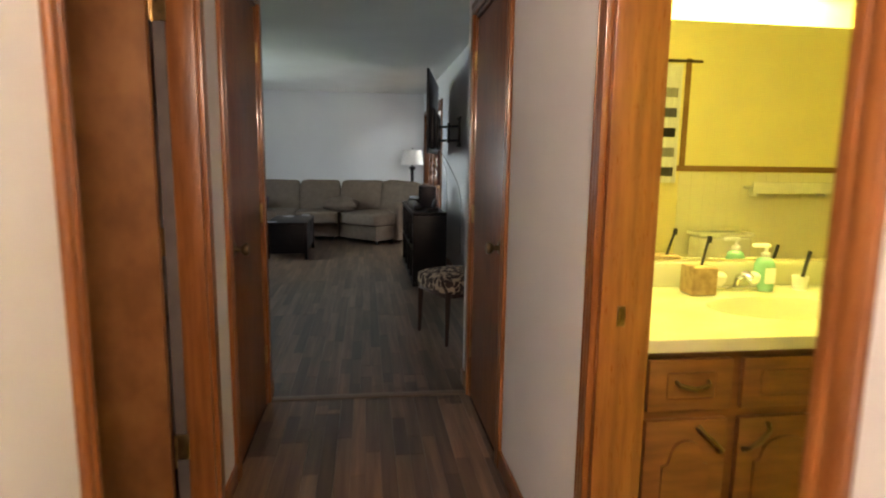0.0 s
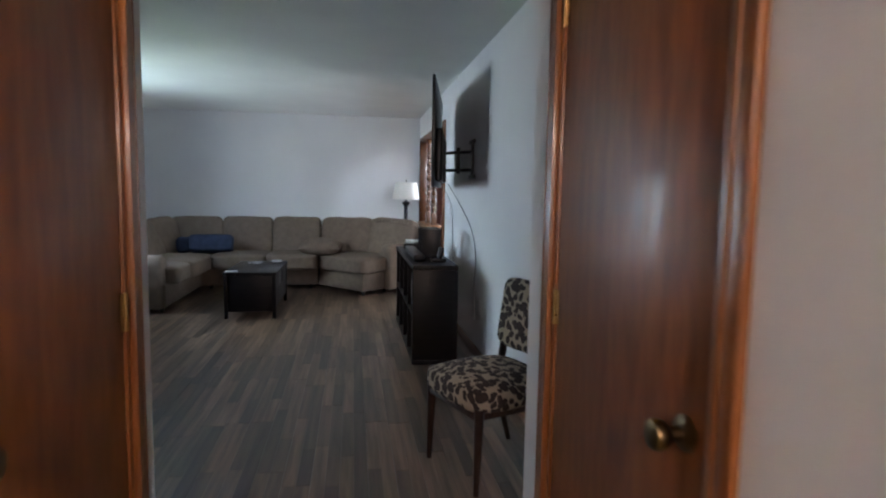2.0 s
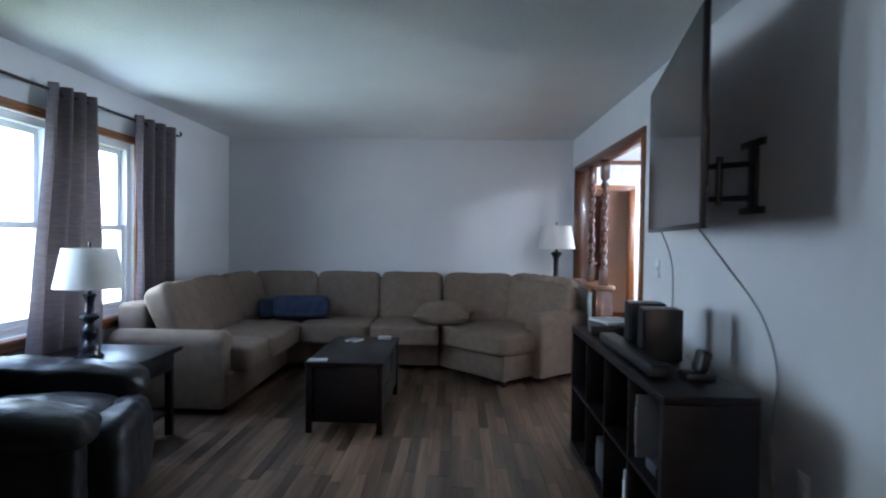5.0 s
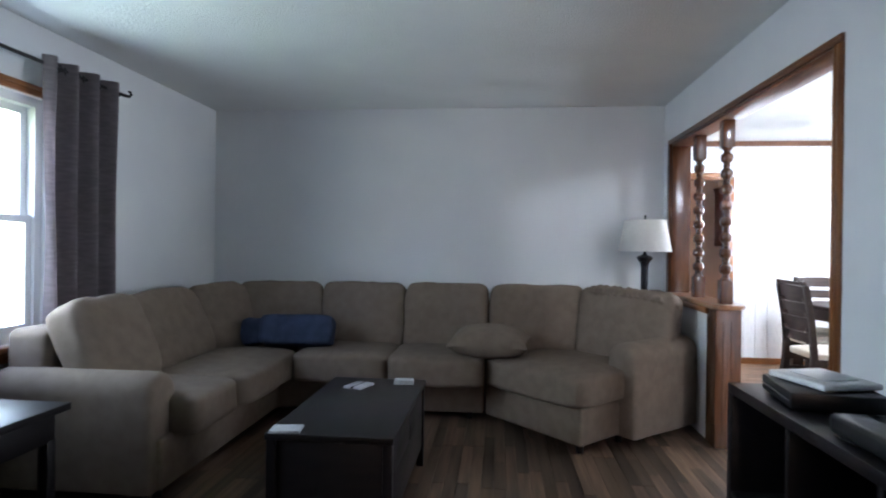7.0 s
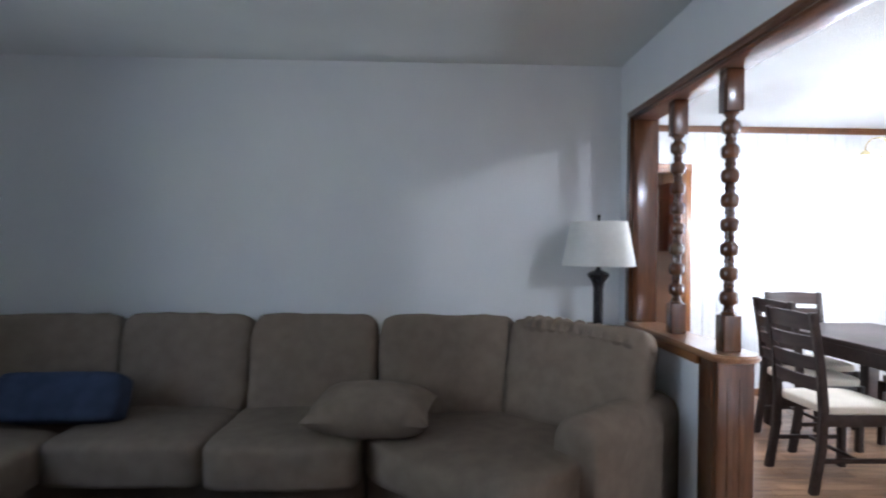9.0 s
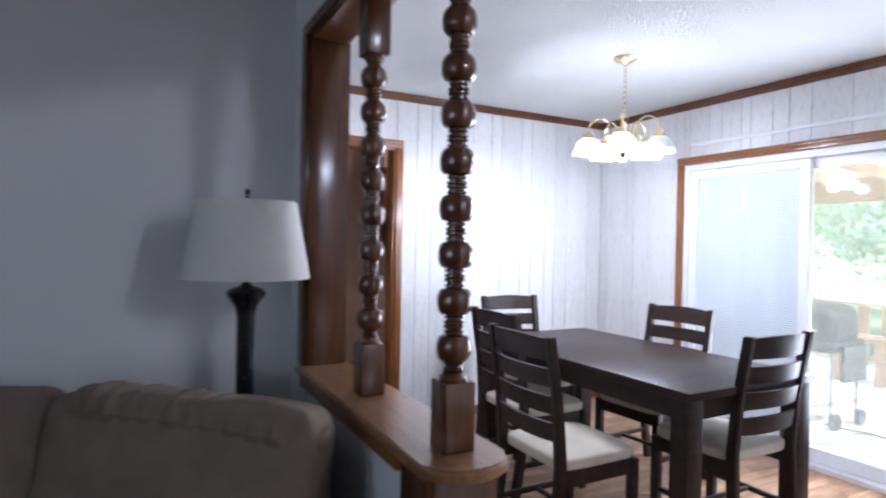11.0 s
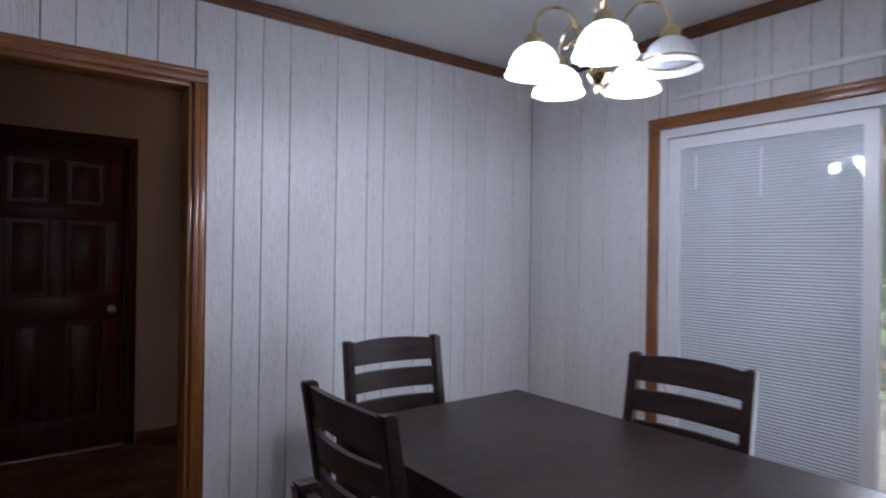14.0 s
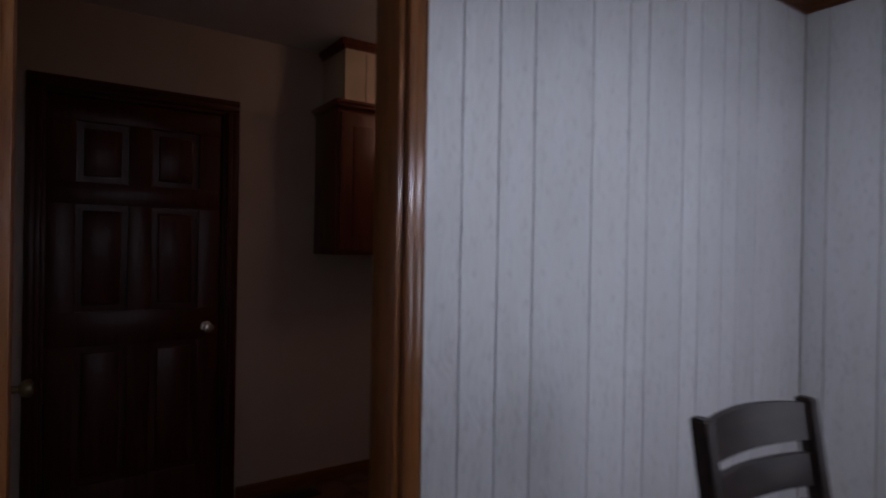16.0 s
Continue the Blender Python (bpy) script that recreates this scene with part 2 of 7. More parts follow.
for node in M_CURTAIN.node_tree.nodes:
    if node.bl_idname == "ShaderNodeMapping":
        node.inputs["Scale"].default_value = (0.6, 0.25, 2.2)
M_SHADE = cloth_through("white_linen_shade", (0.80, 0.79, 0.76), 0.35)
M_LAMP = mat("black_turned_lamp", (0.014, 0.015, 0.022), 0.25, second=(0.010, 0.010, 0.014), scale=8, coat=0.3)
M_ESPRESSO = mat("espresso_dining_wood", (0.034, 0.019, 0.015), 0.40, second=(0.018, 0.010, 0.008), scale=4, stretch=(1, 7, 7), bump=0.0004, bump_scale=45, spec=0.28)
M_SEATPAD = mat("cream_seat_pad", (0.62, 0.56, 0.46), 0.8, second=(0.54, 0.48, 0.39), scale=6, bump=0.0006, bump_scale=400)
M_GLASS = glass("window_glass")
# pale scatter in the door panes imitates glare that washes out the garden
M_DOORGLASS = glass("veiled_door_glass", veil=0.11)

# ---- mesh helpers ----


def bx(bm, x0, x1, y0, y1, z0, z1):
    """A box, for joints and plain boards."""
    v = [bm.verts.new(p) for p in ((x0, y0, z0), (x1, y0, z0), (x1, y1, z0), (x0, y1, z0), (x0, y0, z1), (x1, y0, z1), (x1, y1, z1), (x0, y1, z1))]
    for f in ((3, 2, 1, 0), (4, 5, 6, 7), (0, 1, 5, 4), (1, 2, 6, 5), (2, 3, 7, 6), (3, 0, 4, 7)):
        bm.faces.new([v[i] for i in f])
    return v


def joined(bm, other, m=None):
    """Copy the faces of other into bm, moved by m."""
    if m:
        other.transform(m)
    done = {}
    for v in other.verts:
        done[v] = bm.verts.new(v.co)
    for f in other.faces:
        bm.faces.new([done[v] for v in f.verts])
    other.free()


def rb(bm, x0, x1, y0, y1, z0, z1, r=0.006, seg=2, m=None):
    """A box with rounded edges."""
    b = bmesh.new()
    bx(b, x0, x1, y0, y1, z0, z1)
    bmesh.ops.bevel(b, geom=b.edges[:], offset=r, segments=seg, profile=0.5, affect="EDGES")
    joined(bm, b, m)


def lathe(bm, profile, cx=0.0, cy=0.0, seg=24, m=None):
    """Turn a profile of (radius, height) about the upright axis."""
    b = bmesh.new()
    rings = []
    for r, z in profile:
        if r < 1e-5:
            rings.append([b.verts.new((cx, cy, z))])
        else:
            rings.append([b.verts.new((cx + r * math.cos(2 * math.pi * k / seg), cy + r * math.sin(2 * math.pi * k / seg), z)) for k in range(seg)])
    for a, c in zip(rings, rings[1:]):
        for k in range(seg):
            q = (k + 1) % seg
            if len(a) == 1 and len(c) == 1:
                continue
            if len(a) == 1:
                b.faces.new((a[0], c[q], c[k]))
            elif len(c) == 1:
                b.faces.new((a[k], a[q], c[0]))
            else:
                b.faces.new((a[k], a[q], c[q], c[k]))
    bmesh.ops.recalc_face_normals(b, faces=b.faces[:])
    joined(bm, b, m)


def tube(bm, points, r, seg=10, radii=None):
    """A round bar along points."""
    pts = [Vector(p) for p in points]
    rings = []
    for i, p in enumerate(pts):
        d = (pts[min(i + 1, len(pts) - 1)] - pts[max(i - 1, 0)]).normalized()
        a = d.orthogonal().normalized() if i == 0 else (rings[-1][1] - d * rings[-1][1].dot(d)).normalized()
        c = d.cross(a)
        rr = radii[i] if radii else r
        rings.append(([bm.verts.new(p + (a * math.cos(2 * math.pi * k / seg) + c * math.sin(2 * math.pi * k / seg)) * rr) for k in range(seg)], a))
    for (a, _), (c, _) in zip(rings, rings[1:]):
        for k in range(seg):
            bm.faces.new((a[k], a[(k + 1) % seg], c[(k + 1) % seg], c[k]))
    bm.faces.new(rings[0][0][::-1])
    bm.faces.new(rings[-1][0])


def soft_point(c, size, k, wrinkle, seed, crown):
    """Where a point of the unit cube comes to lie on a stuffed cushion of that size."""
    s = (abs(c.x) ** k + abs(c.y) ** k + abs(c.z) ** k) ** (1 / k)
    p = Vector((c.x / s * size[0] / 2, c.y / s * size[1] / 2, c.z / s * size[2] / 2))
    if c.z > 0:
        p.z += crown * (1 - (c.x * 0.9) ** 2) * (1 - (c.y * 0.9) ** 2) * c.z
    q = p * 6 + Vector((seed, seed * 1.7, 0))
    fold = noise.noise(q) + noise.noise(q * 2.3) * 0.55 + (1 - abs(noise.noise(q * 1.6 + Vector((9, 0, 4)))) * 4) * 0.28
    return p + p.normalized() * fold * wrinkle


def piping(bm, size, k, wrinkle, m, seed, crown, face, r=0.0045):
    """The welt that runs round one face of a cushion: face 'top' or 'front'."""
    pts = []
    for i in range(97):
        u = 8 * (i % 96) / 96
        side, t = int(u // 2), u % 2 - 1
        x, y = ((t, -1), (1, t), (-t, 1), (-1, -t))[side]
        c = Vector((x, y, 1)) if face == "top" else Vector((x, -1, y))
        pts.append(m @ soft_point(c, size, k, wrinkle, seed, crown))
    tube(bm, [tuple(p) for p in pts], r, 6)


def cushion(bm, size, k=5.0, cuts=9, wrinkle=0.008, m=None, seed=0.0, crown=0.0):
    """A stuffed cushion of that size about the origin: a soft rounded block with creases. crown: how far its top bulges."""
    b = bmesh.new()
    bmesh.ops.create_cube(b, size=2)
    bmesh.ops.subdivide_edges(b, edges=b.edges[:], cuts=cuts, use_grid_fill=True)
    for v in b.verts:
        v.co = soft_point(v.co, size, k, wrinkle, seed, crown)
    joined(bm, b, m)


def part(name, bm, material, parent=None, label="", smooth=True, angle=38):
    me = bpy.data.meshes.new(name)
    bmesh.ops.recalc_face_normals(bm, faces=bm.faces[:])
    bm.to_mesh(me)
    bm.free()
    if smooth:
        me.shade_smooth()
        me.set_sharp_from_angle(angle=radians(angle))
    for mm in (material if isinstance(material, (list, tuple)) else [material]):
        me.materials.append(mm)
    ob = new(name, me)
    if parent:
        ob.parent = parent
    if label:
        ob["label"] = label
    return ob


def thing(name, m, label, category, group=""):
    ob = new(name)
    ob.empty_display_size = 0.1
    ob.matrix_world = m
    return tagged(ob, label, category, group)


def structure(name, bm, material, label, category, smooth=False):
    return tagged(part(name, bm, material, None, "", smooth), label, category, kind="structure")


def slab_x(bm, x0, x1, y0, y1, z0, z1, holes=()):
    """A wall along y between x0 and x1, with holes (y0, y1, z0, z1) right through it."""
    at = y0
    for a, b, c, d in sorted(holes):
        bx(bm, x0, x1, at, a, z0, z1)
        if c > z0:
            bx(bm, x0, x1, a, b, z0, c)
        if d < z1:
            bx(bm, x0, x1, a, b, d, z1)
        at = b
    bx(bm, x0, x1, at, y1, z0, z1)
    bmesh.ops.remove_doubles(bm, verts=bm.verts[:], dist=0.0001)


def slab_y(bm, y0, y1, x0, x1, z0, z1, holes=()):
    at = x0
    for a, b, c, d in sorted(holes):
        bx(bm, at, a, y0, y1, z0, z1)
        if c > z0:
            bx(bm, a, b, y0, y1, z0, c)
        if d < z1:
            bx(bm, a, b, y0, y1, d, z1)
        at = b
    bx(bm, at, x1, y0, y1, z0, z1)
    bmesh.ops.remove_doubles(bm, verts=bm.verts[:], dist=0.0001)


# ---- large structure ----
H = 2.44
HALL_L, HALL_R, HALL_END = -0.28, 0.81, 2.76
LIV_L, LIV_R, LIV_B = -2.65, 1.263, 9.885
DIN_L, DIN_R, DIN_B = 1.393, 4.413, 11.545
DIN_F, BACK_B = 4.4, 13.455
OPEN_N, OPEN_F = 7.40, 9.672
HEAD = 2.082
WIN = (6.10, 7.93, 0.70, 2.04)
SLIDE = (8.86, 10.65, 0.0, 1.97)
DW = (1.63, 2.41, 0.0, 2.04)

b = bmesh.new()
slab_x(b, HALL_R, HALL_R + 0.12, -1.6, HALL_END, 0, H, [(0.12, 0.82, 0, 2.03), (1.81, 2.54, 0, 2.03)])
structure("wall_hall_east", b, M_WALL, "pale grey painted hallway wall with door openings", "wall")
b = bmesh.new()
slab_x(b, HALL_L - 0.12, HALL_L, -1.6, HALL_END - 0.07, 0, H, [(0.64, 1.48, 0, 2.03), (1.81, 2.54, 0, 2.03)])
structure("wall_hall_west", b, M_WALL, "pale grey painted hallway wall with door openings", "wall")
b = bmesh.new()
bx(b, HALL_L, HALL_R, -1.72, -1.6, 0, H)
structure("wall_hall_end", b, M_WALL, "pale painted wall at the hallway's end", "wall")
b = bmesh.new()
bx(b, LIV_L, HALL_L - 0.12, HALL_END - 0.19, HALL_END - 0.07, 0, H)
bx(b, HALL_R + 0.12, LIV_R, HALL_END - 0.12, HALL_END, 0, H)
structure("wall_living_south", b, M_WALL, "pale grey painted wall beside the hallway opening", "wall")
b = bmesh.new()
slab_x(b, LIV_L - 0.16, LIV_L, HALL_END - 0.19, LIV_B, 0, H, [WIN])
structure("wall_living_west", b, M_WALL, "pale blue-grey painted window wall", "wall")
b = bmesh.new()
bx(b, LIV_L - 0.16, DIN_L, LIV_B, LIV_B + 0.12, 0, H)
structure("wall_living_north", b, M_WALL, "plain pale grey painted wall behind the sofa", "wall")
b = bmesh.new()
slab_x(b, LIV_R, DIN_L, HALL_END - 0.12, LIV_B, 0, H, [(OPEN_N, OPEN_F, 0, HEAD)])
structure("wall_living_east", b, M_WALL, "pale grey television wall with a wide cased opening", "wall")
b = bmesh.new()
bx(b, DIN_L - 0.13, DIN_L, LIV_B + 0.12, DIN_B, 0, H)
slab_y(b, DIN_B, DIN_B + 0.12, DIN_L - 0.13, DIN_R + 0.14, 0, H, [DW])
structure("wall_dining_north", b, M_GROOVE, "backing of the panelled dining room wall", "wall")
b = bmesh.new()
slab_x(b, DIN_R, DIN_R + 0.14, DIN_F, DIN_B, 0, H, [SLIDE])
structure("wall_dining_east", b, M_GROOVE, "backing of the panelled patio door wall", "wall")
b = bmesh.new()
bx(b, DIN_L, DIN_R + 0.14, DIN_F - 0.12, DIN_F, 0, H)
structure("wall_dining_south", b, M_WALL, "plain painted wall closing the dining room", "wall")
M_BEIGE = mat("warm_beige_paint", (0.62, 0.52, 0.44), 0.75, second=(0.56, 0.47, 0.40), scale=2, bump=0.0006, bump_scale=200)
b = bmesh.new()
slab_y(b, BACK_B, BACK_B + 0.12, 0.6, DIN_R + 0.14, 0, H, [(1.67, 2.46, 0, 2.03)])
structure("wall_kitchen_north", b, M_BEIGE, "beige painted kitchen wall with a dark door", "wall")
for name, box in (("wall_kitchen_outer", (1.5, 2.6, BACK_B + 0.12, BACK_B + 0.16)), ("wall_kitchen_west", (0.48, 0.6, DIN_B, BACK_B + 0.12)), ("wall_kitchen_east", (DIN_R + 0.02, DIN_R + 0.14, DIN_B + 0.12, BACK_B)), ("wall_kitchen_south", (0.6, DIN_L - 0.13, DIN_B, DIN_B + 0.12))):
    b = bmesh.new()
    bx(b, *box, 0, H)
    structure(name, b, M_BEIGE, "plain beige painted kitchen wall", "wall")
b = bmesh.new()
bx(b, -2.0, HALL_L - 0.12, 0.2, 0.3, 0, H)
bx(b, -2.0, HALL_L - 0.12, HALL_END - 0.6, HALL_END - 0.5, 0, H)
bx(b, -2.1, -2.0, 0.2, HALL_END - 0.5, 0, H)
structure("wall_bedroom", b, M_WALL, "plain painted bedroom walls", "wall")
b = bmesh.new()
bx(b, HALL_L - 0.62, HALL_L - 0.5, 1.7, 2.62, 0, H)
bx(b, HALL_R + 0.5, HALL_R + 0.62, 1.6, 2.62, 0, H)
structure("wall_closet", b, M_WALL, "closet back walls behind closed doors", "wall")

b = bmesh.new()
bx(b, LIV_L - 0.16, LIV_R + 0.13, HALL_END - 0.2, LIV_B + 0.12, H, H + 0.1)
bx(b, -2.1, 4.4, -1.72, HALL_END - 0.2, H, H + 0.1)
structure("ceiling", b, M_CEIL, "white textured popcorn ceiling", "ceiling")
b = bmesh.new()
bx(b, DIN_L, DIN_R + 0.14, DIN_F - 0.12, DIN_B, H, H + 0.1)
bx(b, 0.48, DIN_R + 0.14, DIN_B, BACK_B + 0.12, H, H + 0.1)
structure("ceiling_dining", b, M_CEIL, "white swirl-textured dining room ceiling", "ceiling")
b = bmesh.new()
bx(b, -2.9, LIV_R + 0.06, -1.72, LIV_B + 0.1, -0.12, -0.012)
floor_living = structure("floor", b, M_JOINT, "grey-brown wood-look laminate floor", "floor")
b = bmesh.new()
bx(b, LIV_R + 0.06, DIN_R + 0.14, -1.72, BACK_B + 0.12, -0.12, -0.012)
bx(b, 0.48, LIV_R + 0.06, LIV_B + 0.1, BACK_B + 0.12, -0.12, -0.012)
floor_dining = structure("floor_dining", b, M_JOINT, "warm brown wood-look vinyl floor", "floor")

# ---- trim, doors and windows ----


def wpart(name, bm, material, parent, label="", smooth=True):
    """A part drawn in the room's own coordinates, hung under a thing that stands elsewhere."""
    bm.transform(parent.matrix_basis.inverted())
    return part(name, bm, material, parent, label, smooth)


def sheet_x(bm, x, y0, y1, z0, z1):
    """A single sheet of glass at x."""
    bm.faces.new([bm.verts.new(p) for p in ((x, y0, z0), (x, y1, z0), (x, y1, z1), (x, y0, z1))])


def moulded_x(bm, x, side, y0, y1, z0, z1, upright, inner):
    """A casing board on a wall that faces side: a flat back board with two raised beads. inner: +1 or -1, where the opening lies."""
    rb(bm, *sorted((x, x + side * 0.014)), y0, y1, z0, z1, 0.003, 2)
    if upright:
        c, w = (y0 + y1) / 2, y1 - y0
        for k, h, q in ((-0.30, 0.0185, 0.38), (0.12, 0.0160, 0.46), (0.42, 0.0170, 0.10)):
            m = c + k * w * -inner
            rb(bm, *sorted((x + side * 0.004, x + side * h)), m - q * w / 2, m + q * w / 2, z0 + 0.001, z1 - 0.001, 0.0035, 2)
    else:
        c, w = (z0 + z1) / 2, z1 - z0
        for k, h, q in ((0.30, 0.0185, 0.38), (-0.12, 0.0160, 0.46), (-0.42, 0.0170, 0.10)):
            m = c + k * w
            rb(bm, *sorted((x + side * 0.004, x + side * h)), y0 + 0.001, y1 - 0.001, m - q * w / 2, m + q * w / 2, 0.0035, 2)


def moulded_y(bm, y, side, x0, x1, z0, z1, upright, inner):
    b2 = bmesh.new()
    moulded_x(b2, y, side, x0, x1, z0, z1, upright, inner)
    for v in b2.verts:
        v.co = (v.co.y, v.co.x, v.co.z)
    for f in b2.faces:
        f.normal_flip()
    joined(bm, b2)


def frame_x(name, xa, xb, y0, y1, z1, sides, w=0.06, z0=0.0, label="varnished oak door casing", jambs=True, near=True):
    """Casing and jamb lining of an opening in a wall along y, between the wall's faces xa < xb."""
    t = thing(name, pose((xa + xb) / 2, (y0 + y1) / 2, 0), label, "door casing")
    t["kind"] = "structure"
    for s in sides:
        x = xb if s > 0 else xa
        for a, c, inner in ((y0 - w, y0, 1), (y1, y1 + w, -1)):
            if inner == 1 and not near:
                continue
            bm = bmesh.new()
            moulded_x(bm, x, s, a, c, z0, z1, True, inner)
            wpart("side_casing", bm, M_TRIM, t)
        bm = bmesh.new()
        moulded_x(bm, x, s, y0 - w, y1 + w, z1, z1 + w, False, 1)
        wpart("head_casing", bm, M_TRIM_Y, t)
    if jambs:
        for a, c in ((y0, y0 + 0.018), (y1 - 0.018, y1)):
            bm = bmesh.new()
            rb(bm, xa - 0.002, xb + 0.002, a, c, z0, z1, 0.002)
            wpart("jamb", bm, M_TRIM, t)
        bm = bmesh.new()
        rb(bm, xa - 0.002, xb + 0.002, y0, y1, z1 - 0.018, z1, 0.002)
        wpart("head_jamb", bm, M_TRIM_Y, t)
    return t


def frame_y(name, ya, yb, x0, x1, z1, sides, w=0.06, label="varnished oak door casing", material=None, material_h=None):
    material, material_h = material or M_TRIM, material_h or M_TRIM_X
    t = thing(name, pose((x0 + x1) / 2, (ya + yb) / 2, 0), label, "door casing")
    t["kind"] = "structure"
    for s in sides:
        y = yb if s > 0 else ya
        for a, c, inner in ((x0 - w, x0, 1), (x1, x1 + w, -1)):
            bm = bmesh.new()
            moulded_y(bm, y, s, a, c, 0, z1, True, inner)
            wpart("side_casing", bm, material, t)
        bm = bmesh.new()
        moulded_y(bm, y, s, x0 - w, x1 + w, z1, z1 + w, False, 1)
        wpart("head_casing", bm, material_h, t)
    for a, c in ((x0, x0 + 0.018), (x1 - 0.018, x1)):
        bm = bmesh.new()
        rb(bm, a, c, ya - 0.002, yb + 0.002, 0, z1, 0.002)
        wpart("jamb", bm, material, t)
    bm = bmesh.new()
    rb(bm, x0, x1, ya - 0.002, yb + 0.002, z1 - 0.018, z1, 0.002)
    wpart("head_jamb", bm, material_h, t)
    return t


def knob(parent, m, material=None):
    """A door knob on its rose, pointing along local +z."""
    bm = bmesh.new()
    lathe(bm, [(0, 0), (0.031, 0), (0.031, 0.004), (0.026, 0.009), (0.012, 0.011), (0.011, 0.030), (0.016, 0.034), (0.025, 0.044), (0.027, 0.054), (0.024, 0.062), (0.014, 0.066), (0, 0.0665)], seg=24, m=m)
    return part("knob", bm, material or M_BRASS, parent, "worn brass door knob")


def hinge(parent, m):
    bm = bmesh.new()
    rb(bm, -0.016, 0.016, -0.002, 0.001, -0.045, 0.045, 0.0008, 1, m)
    lathe(bm, [(0, -0.048), (0.0055, -0.047), (0.0055, 0.047), (0, 0.048)], 0, -0.005, 10, m)
    return part("hinge", bm, M_HINGE, parent, "brass butt hinge")


def flush_door(name, m, w, h, label, hinge_at_right, veneer=None):
    """A flush door leaf: local x along its width, y through its thickness, face at y = 0 toward -y."""
    t = tagged(thing(name, m, label, "door"), kind="structure")
    bm = bmesh.new()
    rb(bm, 0.002, w - 0.002, 0, 0.035, 0.008, h, 0.002)
    leaf = part("leaf", bm, veneer or M_DOOR, t)
    kx = 0.065 if hinge_at_right else w - 0.065
    knob(leaf, pose(kx, 0, 0.93, 90, 0, 0))
    knob(leaf, pose(kx, 0.035, 0.93, -90, 0, 0))
    for z in (0.28, 1.02, 1.80):
        hinge(leaf, pose(w - 0.004 if hinge_at_right else 0.004, -0.003, z))
    return t


# unseen ceiling lamp added behind the walk's start to light the hallway
hl = thing("hall_light", pose(0.26, -0.75, H), "unseen round white flush ceiling light added to brighten the hallway", "ceiling light")
b = bmesh.new()
lathe(b, [(0, -0.0005), (0.15, -0.0005), (0.15, -0.02), (0, -0.021)], seg=32)
part("base", b, M_WHITE, hl)
b = bmesh.new()
lathe(b, [(0.14, -0.021), (0.135, -0.05), (0.10, -0.085), (0, -0.10)], seg=32)
part("diffuser", b, glow("hall_diffuser", (1.0, 0.80, 0.62), 0.34), hl)
bulb_light("hall_fill_lamp", (0.26, -0.75, H - 0.16), 5.2, (1.0, 0.72, 0.58), 0.10)

# hallway: two closet doors that face each other, the bathroom's opening and the bedroom's open door
frame_x("closet_casing", HALL_R, HALL_R + 0.12, 1.81, 2.54, 2.03, (-1,))
frame_x("closet_casing", HALL_L - 0.12, HALL_L, 1.81, 2.54, 2.03, (1,))
flush_door("door_1", pose(HALL_R + 0.004, 2.522, 0, 0, 0, -90), 0.694, 2.0, "closed glossy mahogany-stained flush closet door", False)
flush_door("door_2", pose(HALL_L - 0.004, 1.828, 0, 0, 0, 90), 0.694, 2.0, "closed glossy mahogany-stained flush closet door", True)
frame_x("bathroom_casing", HALL_R, HALL_R + 0.12, 0.12, 0.82, 2.03, (-1, 1))
bc_trim = frame_x("bedroom_casing", HALL_L - 0.12, HALL_L, 0.622, 1.48, 2.03, (1,), w=0.052)
b = bmesh.new()
rb(b, HALL_L - 0.119, HALL_L - 0.082, 1.4565, 1.4615, 0.01, 2.01, 0.001, 1)
wpart("rabbet", b, mat("grey_painted_rabbet", (0.13, 0.115, 0.115), 0.6, second=(0.09, 0.08, 0.08), scale=9), bc_trim, "bare grey strip of jamb behind the door")
for z in (0.315, 1.75):
    b = bmesh.new()
    rb(b, HALL_L - 0.118, HALL_L - 0.076, 1.453, 1.457, z - 0.045, z + 0.045, 0.001, 1)
    lathe(b, [(0, z - 0.048), (0.0055, z - 0.047), (0.0055, z + 0.047), (0, z + 0.048)], HALL_L - 0.120, 1.450, 10)
    wpart("hinge", b, M_HINGE, bc_trim, "brass butt hinge")
M_VENEER = mat("birch_veneer_door", (0.30, 0.135, 0.045), 0.45, second=(0.20, 0.082, 0.026), scale=3.5, stretch=(2.4, 2.4, 1.6), bump=0.0005, bump_scale=60, spec=0.35)
flush_door("door_3", pose(HALL_L - 0.125, 1.4545, 0, 0, 0, 179.3) @ pose(0, -0.002, 0), 0.832, 2.0, "brown wood-grain bedroom door, all but closed", False, M_VENEER)
b = bmesh.new()
rb(b, HALL_R + 0.040, HALL_R + 0.060, 0.7995, 0.8035, 0.90, 0.95, 0.001, 1)
rb(b, HALL_R + 0.045, HALL_R + 0.055, 0.7985, 0.8000, 0.915, 0.935, 0.0005, 1)
tagged(part("strike_plate", b, M_BRASS), "small worn brass strike plate on the jamb", "strike plate")
b = bmesh.new()
bx(b, HALL_L, HALL_R, 2.555, 2.605, -0.01, 0.002)
rb(b, HALL_L + 0.002, HALL_R - 0.002, 2.552, 2.608, 0.001, 0.008, 0.003, 2)
structure("threshold_strip", b, mat("tan_threshold", (0.17, 0.125, 0.09), 0.4, stretch=(1, 8, 1)), "narrow tan threshold strip across the hallway", "threshold", True)


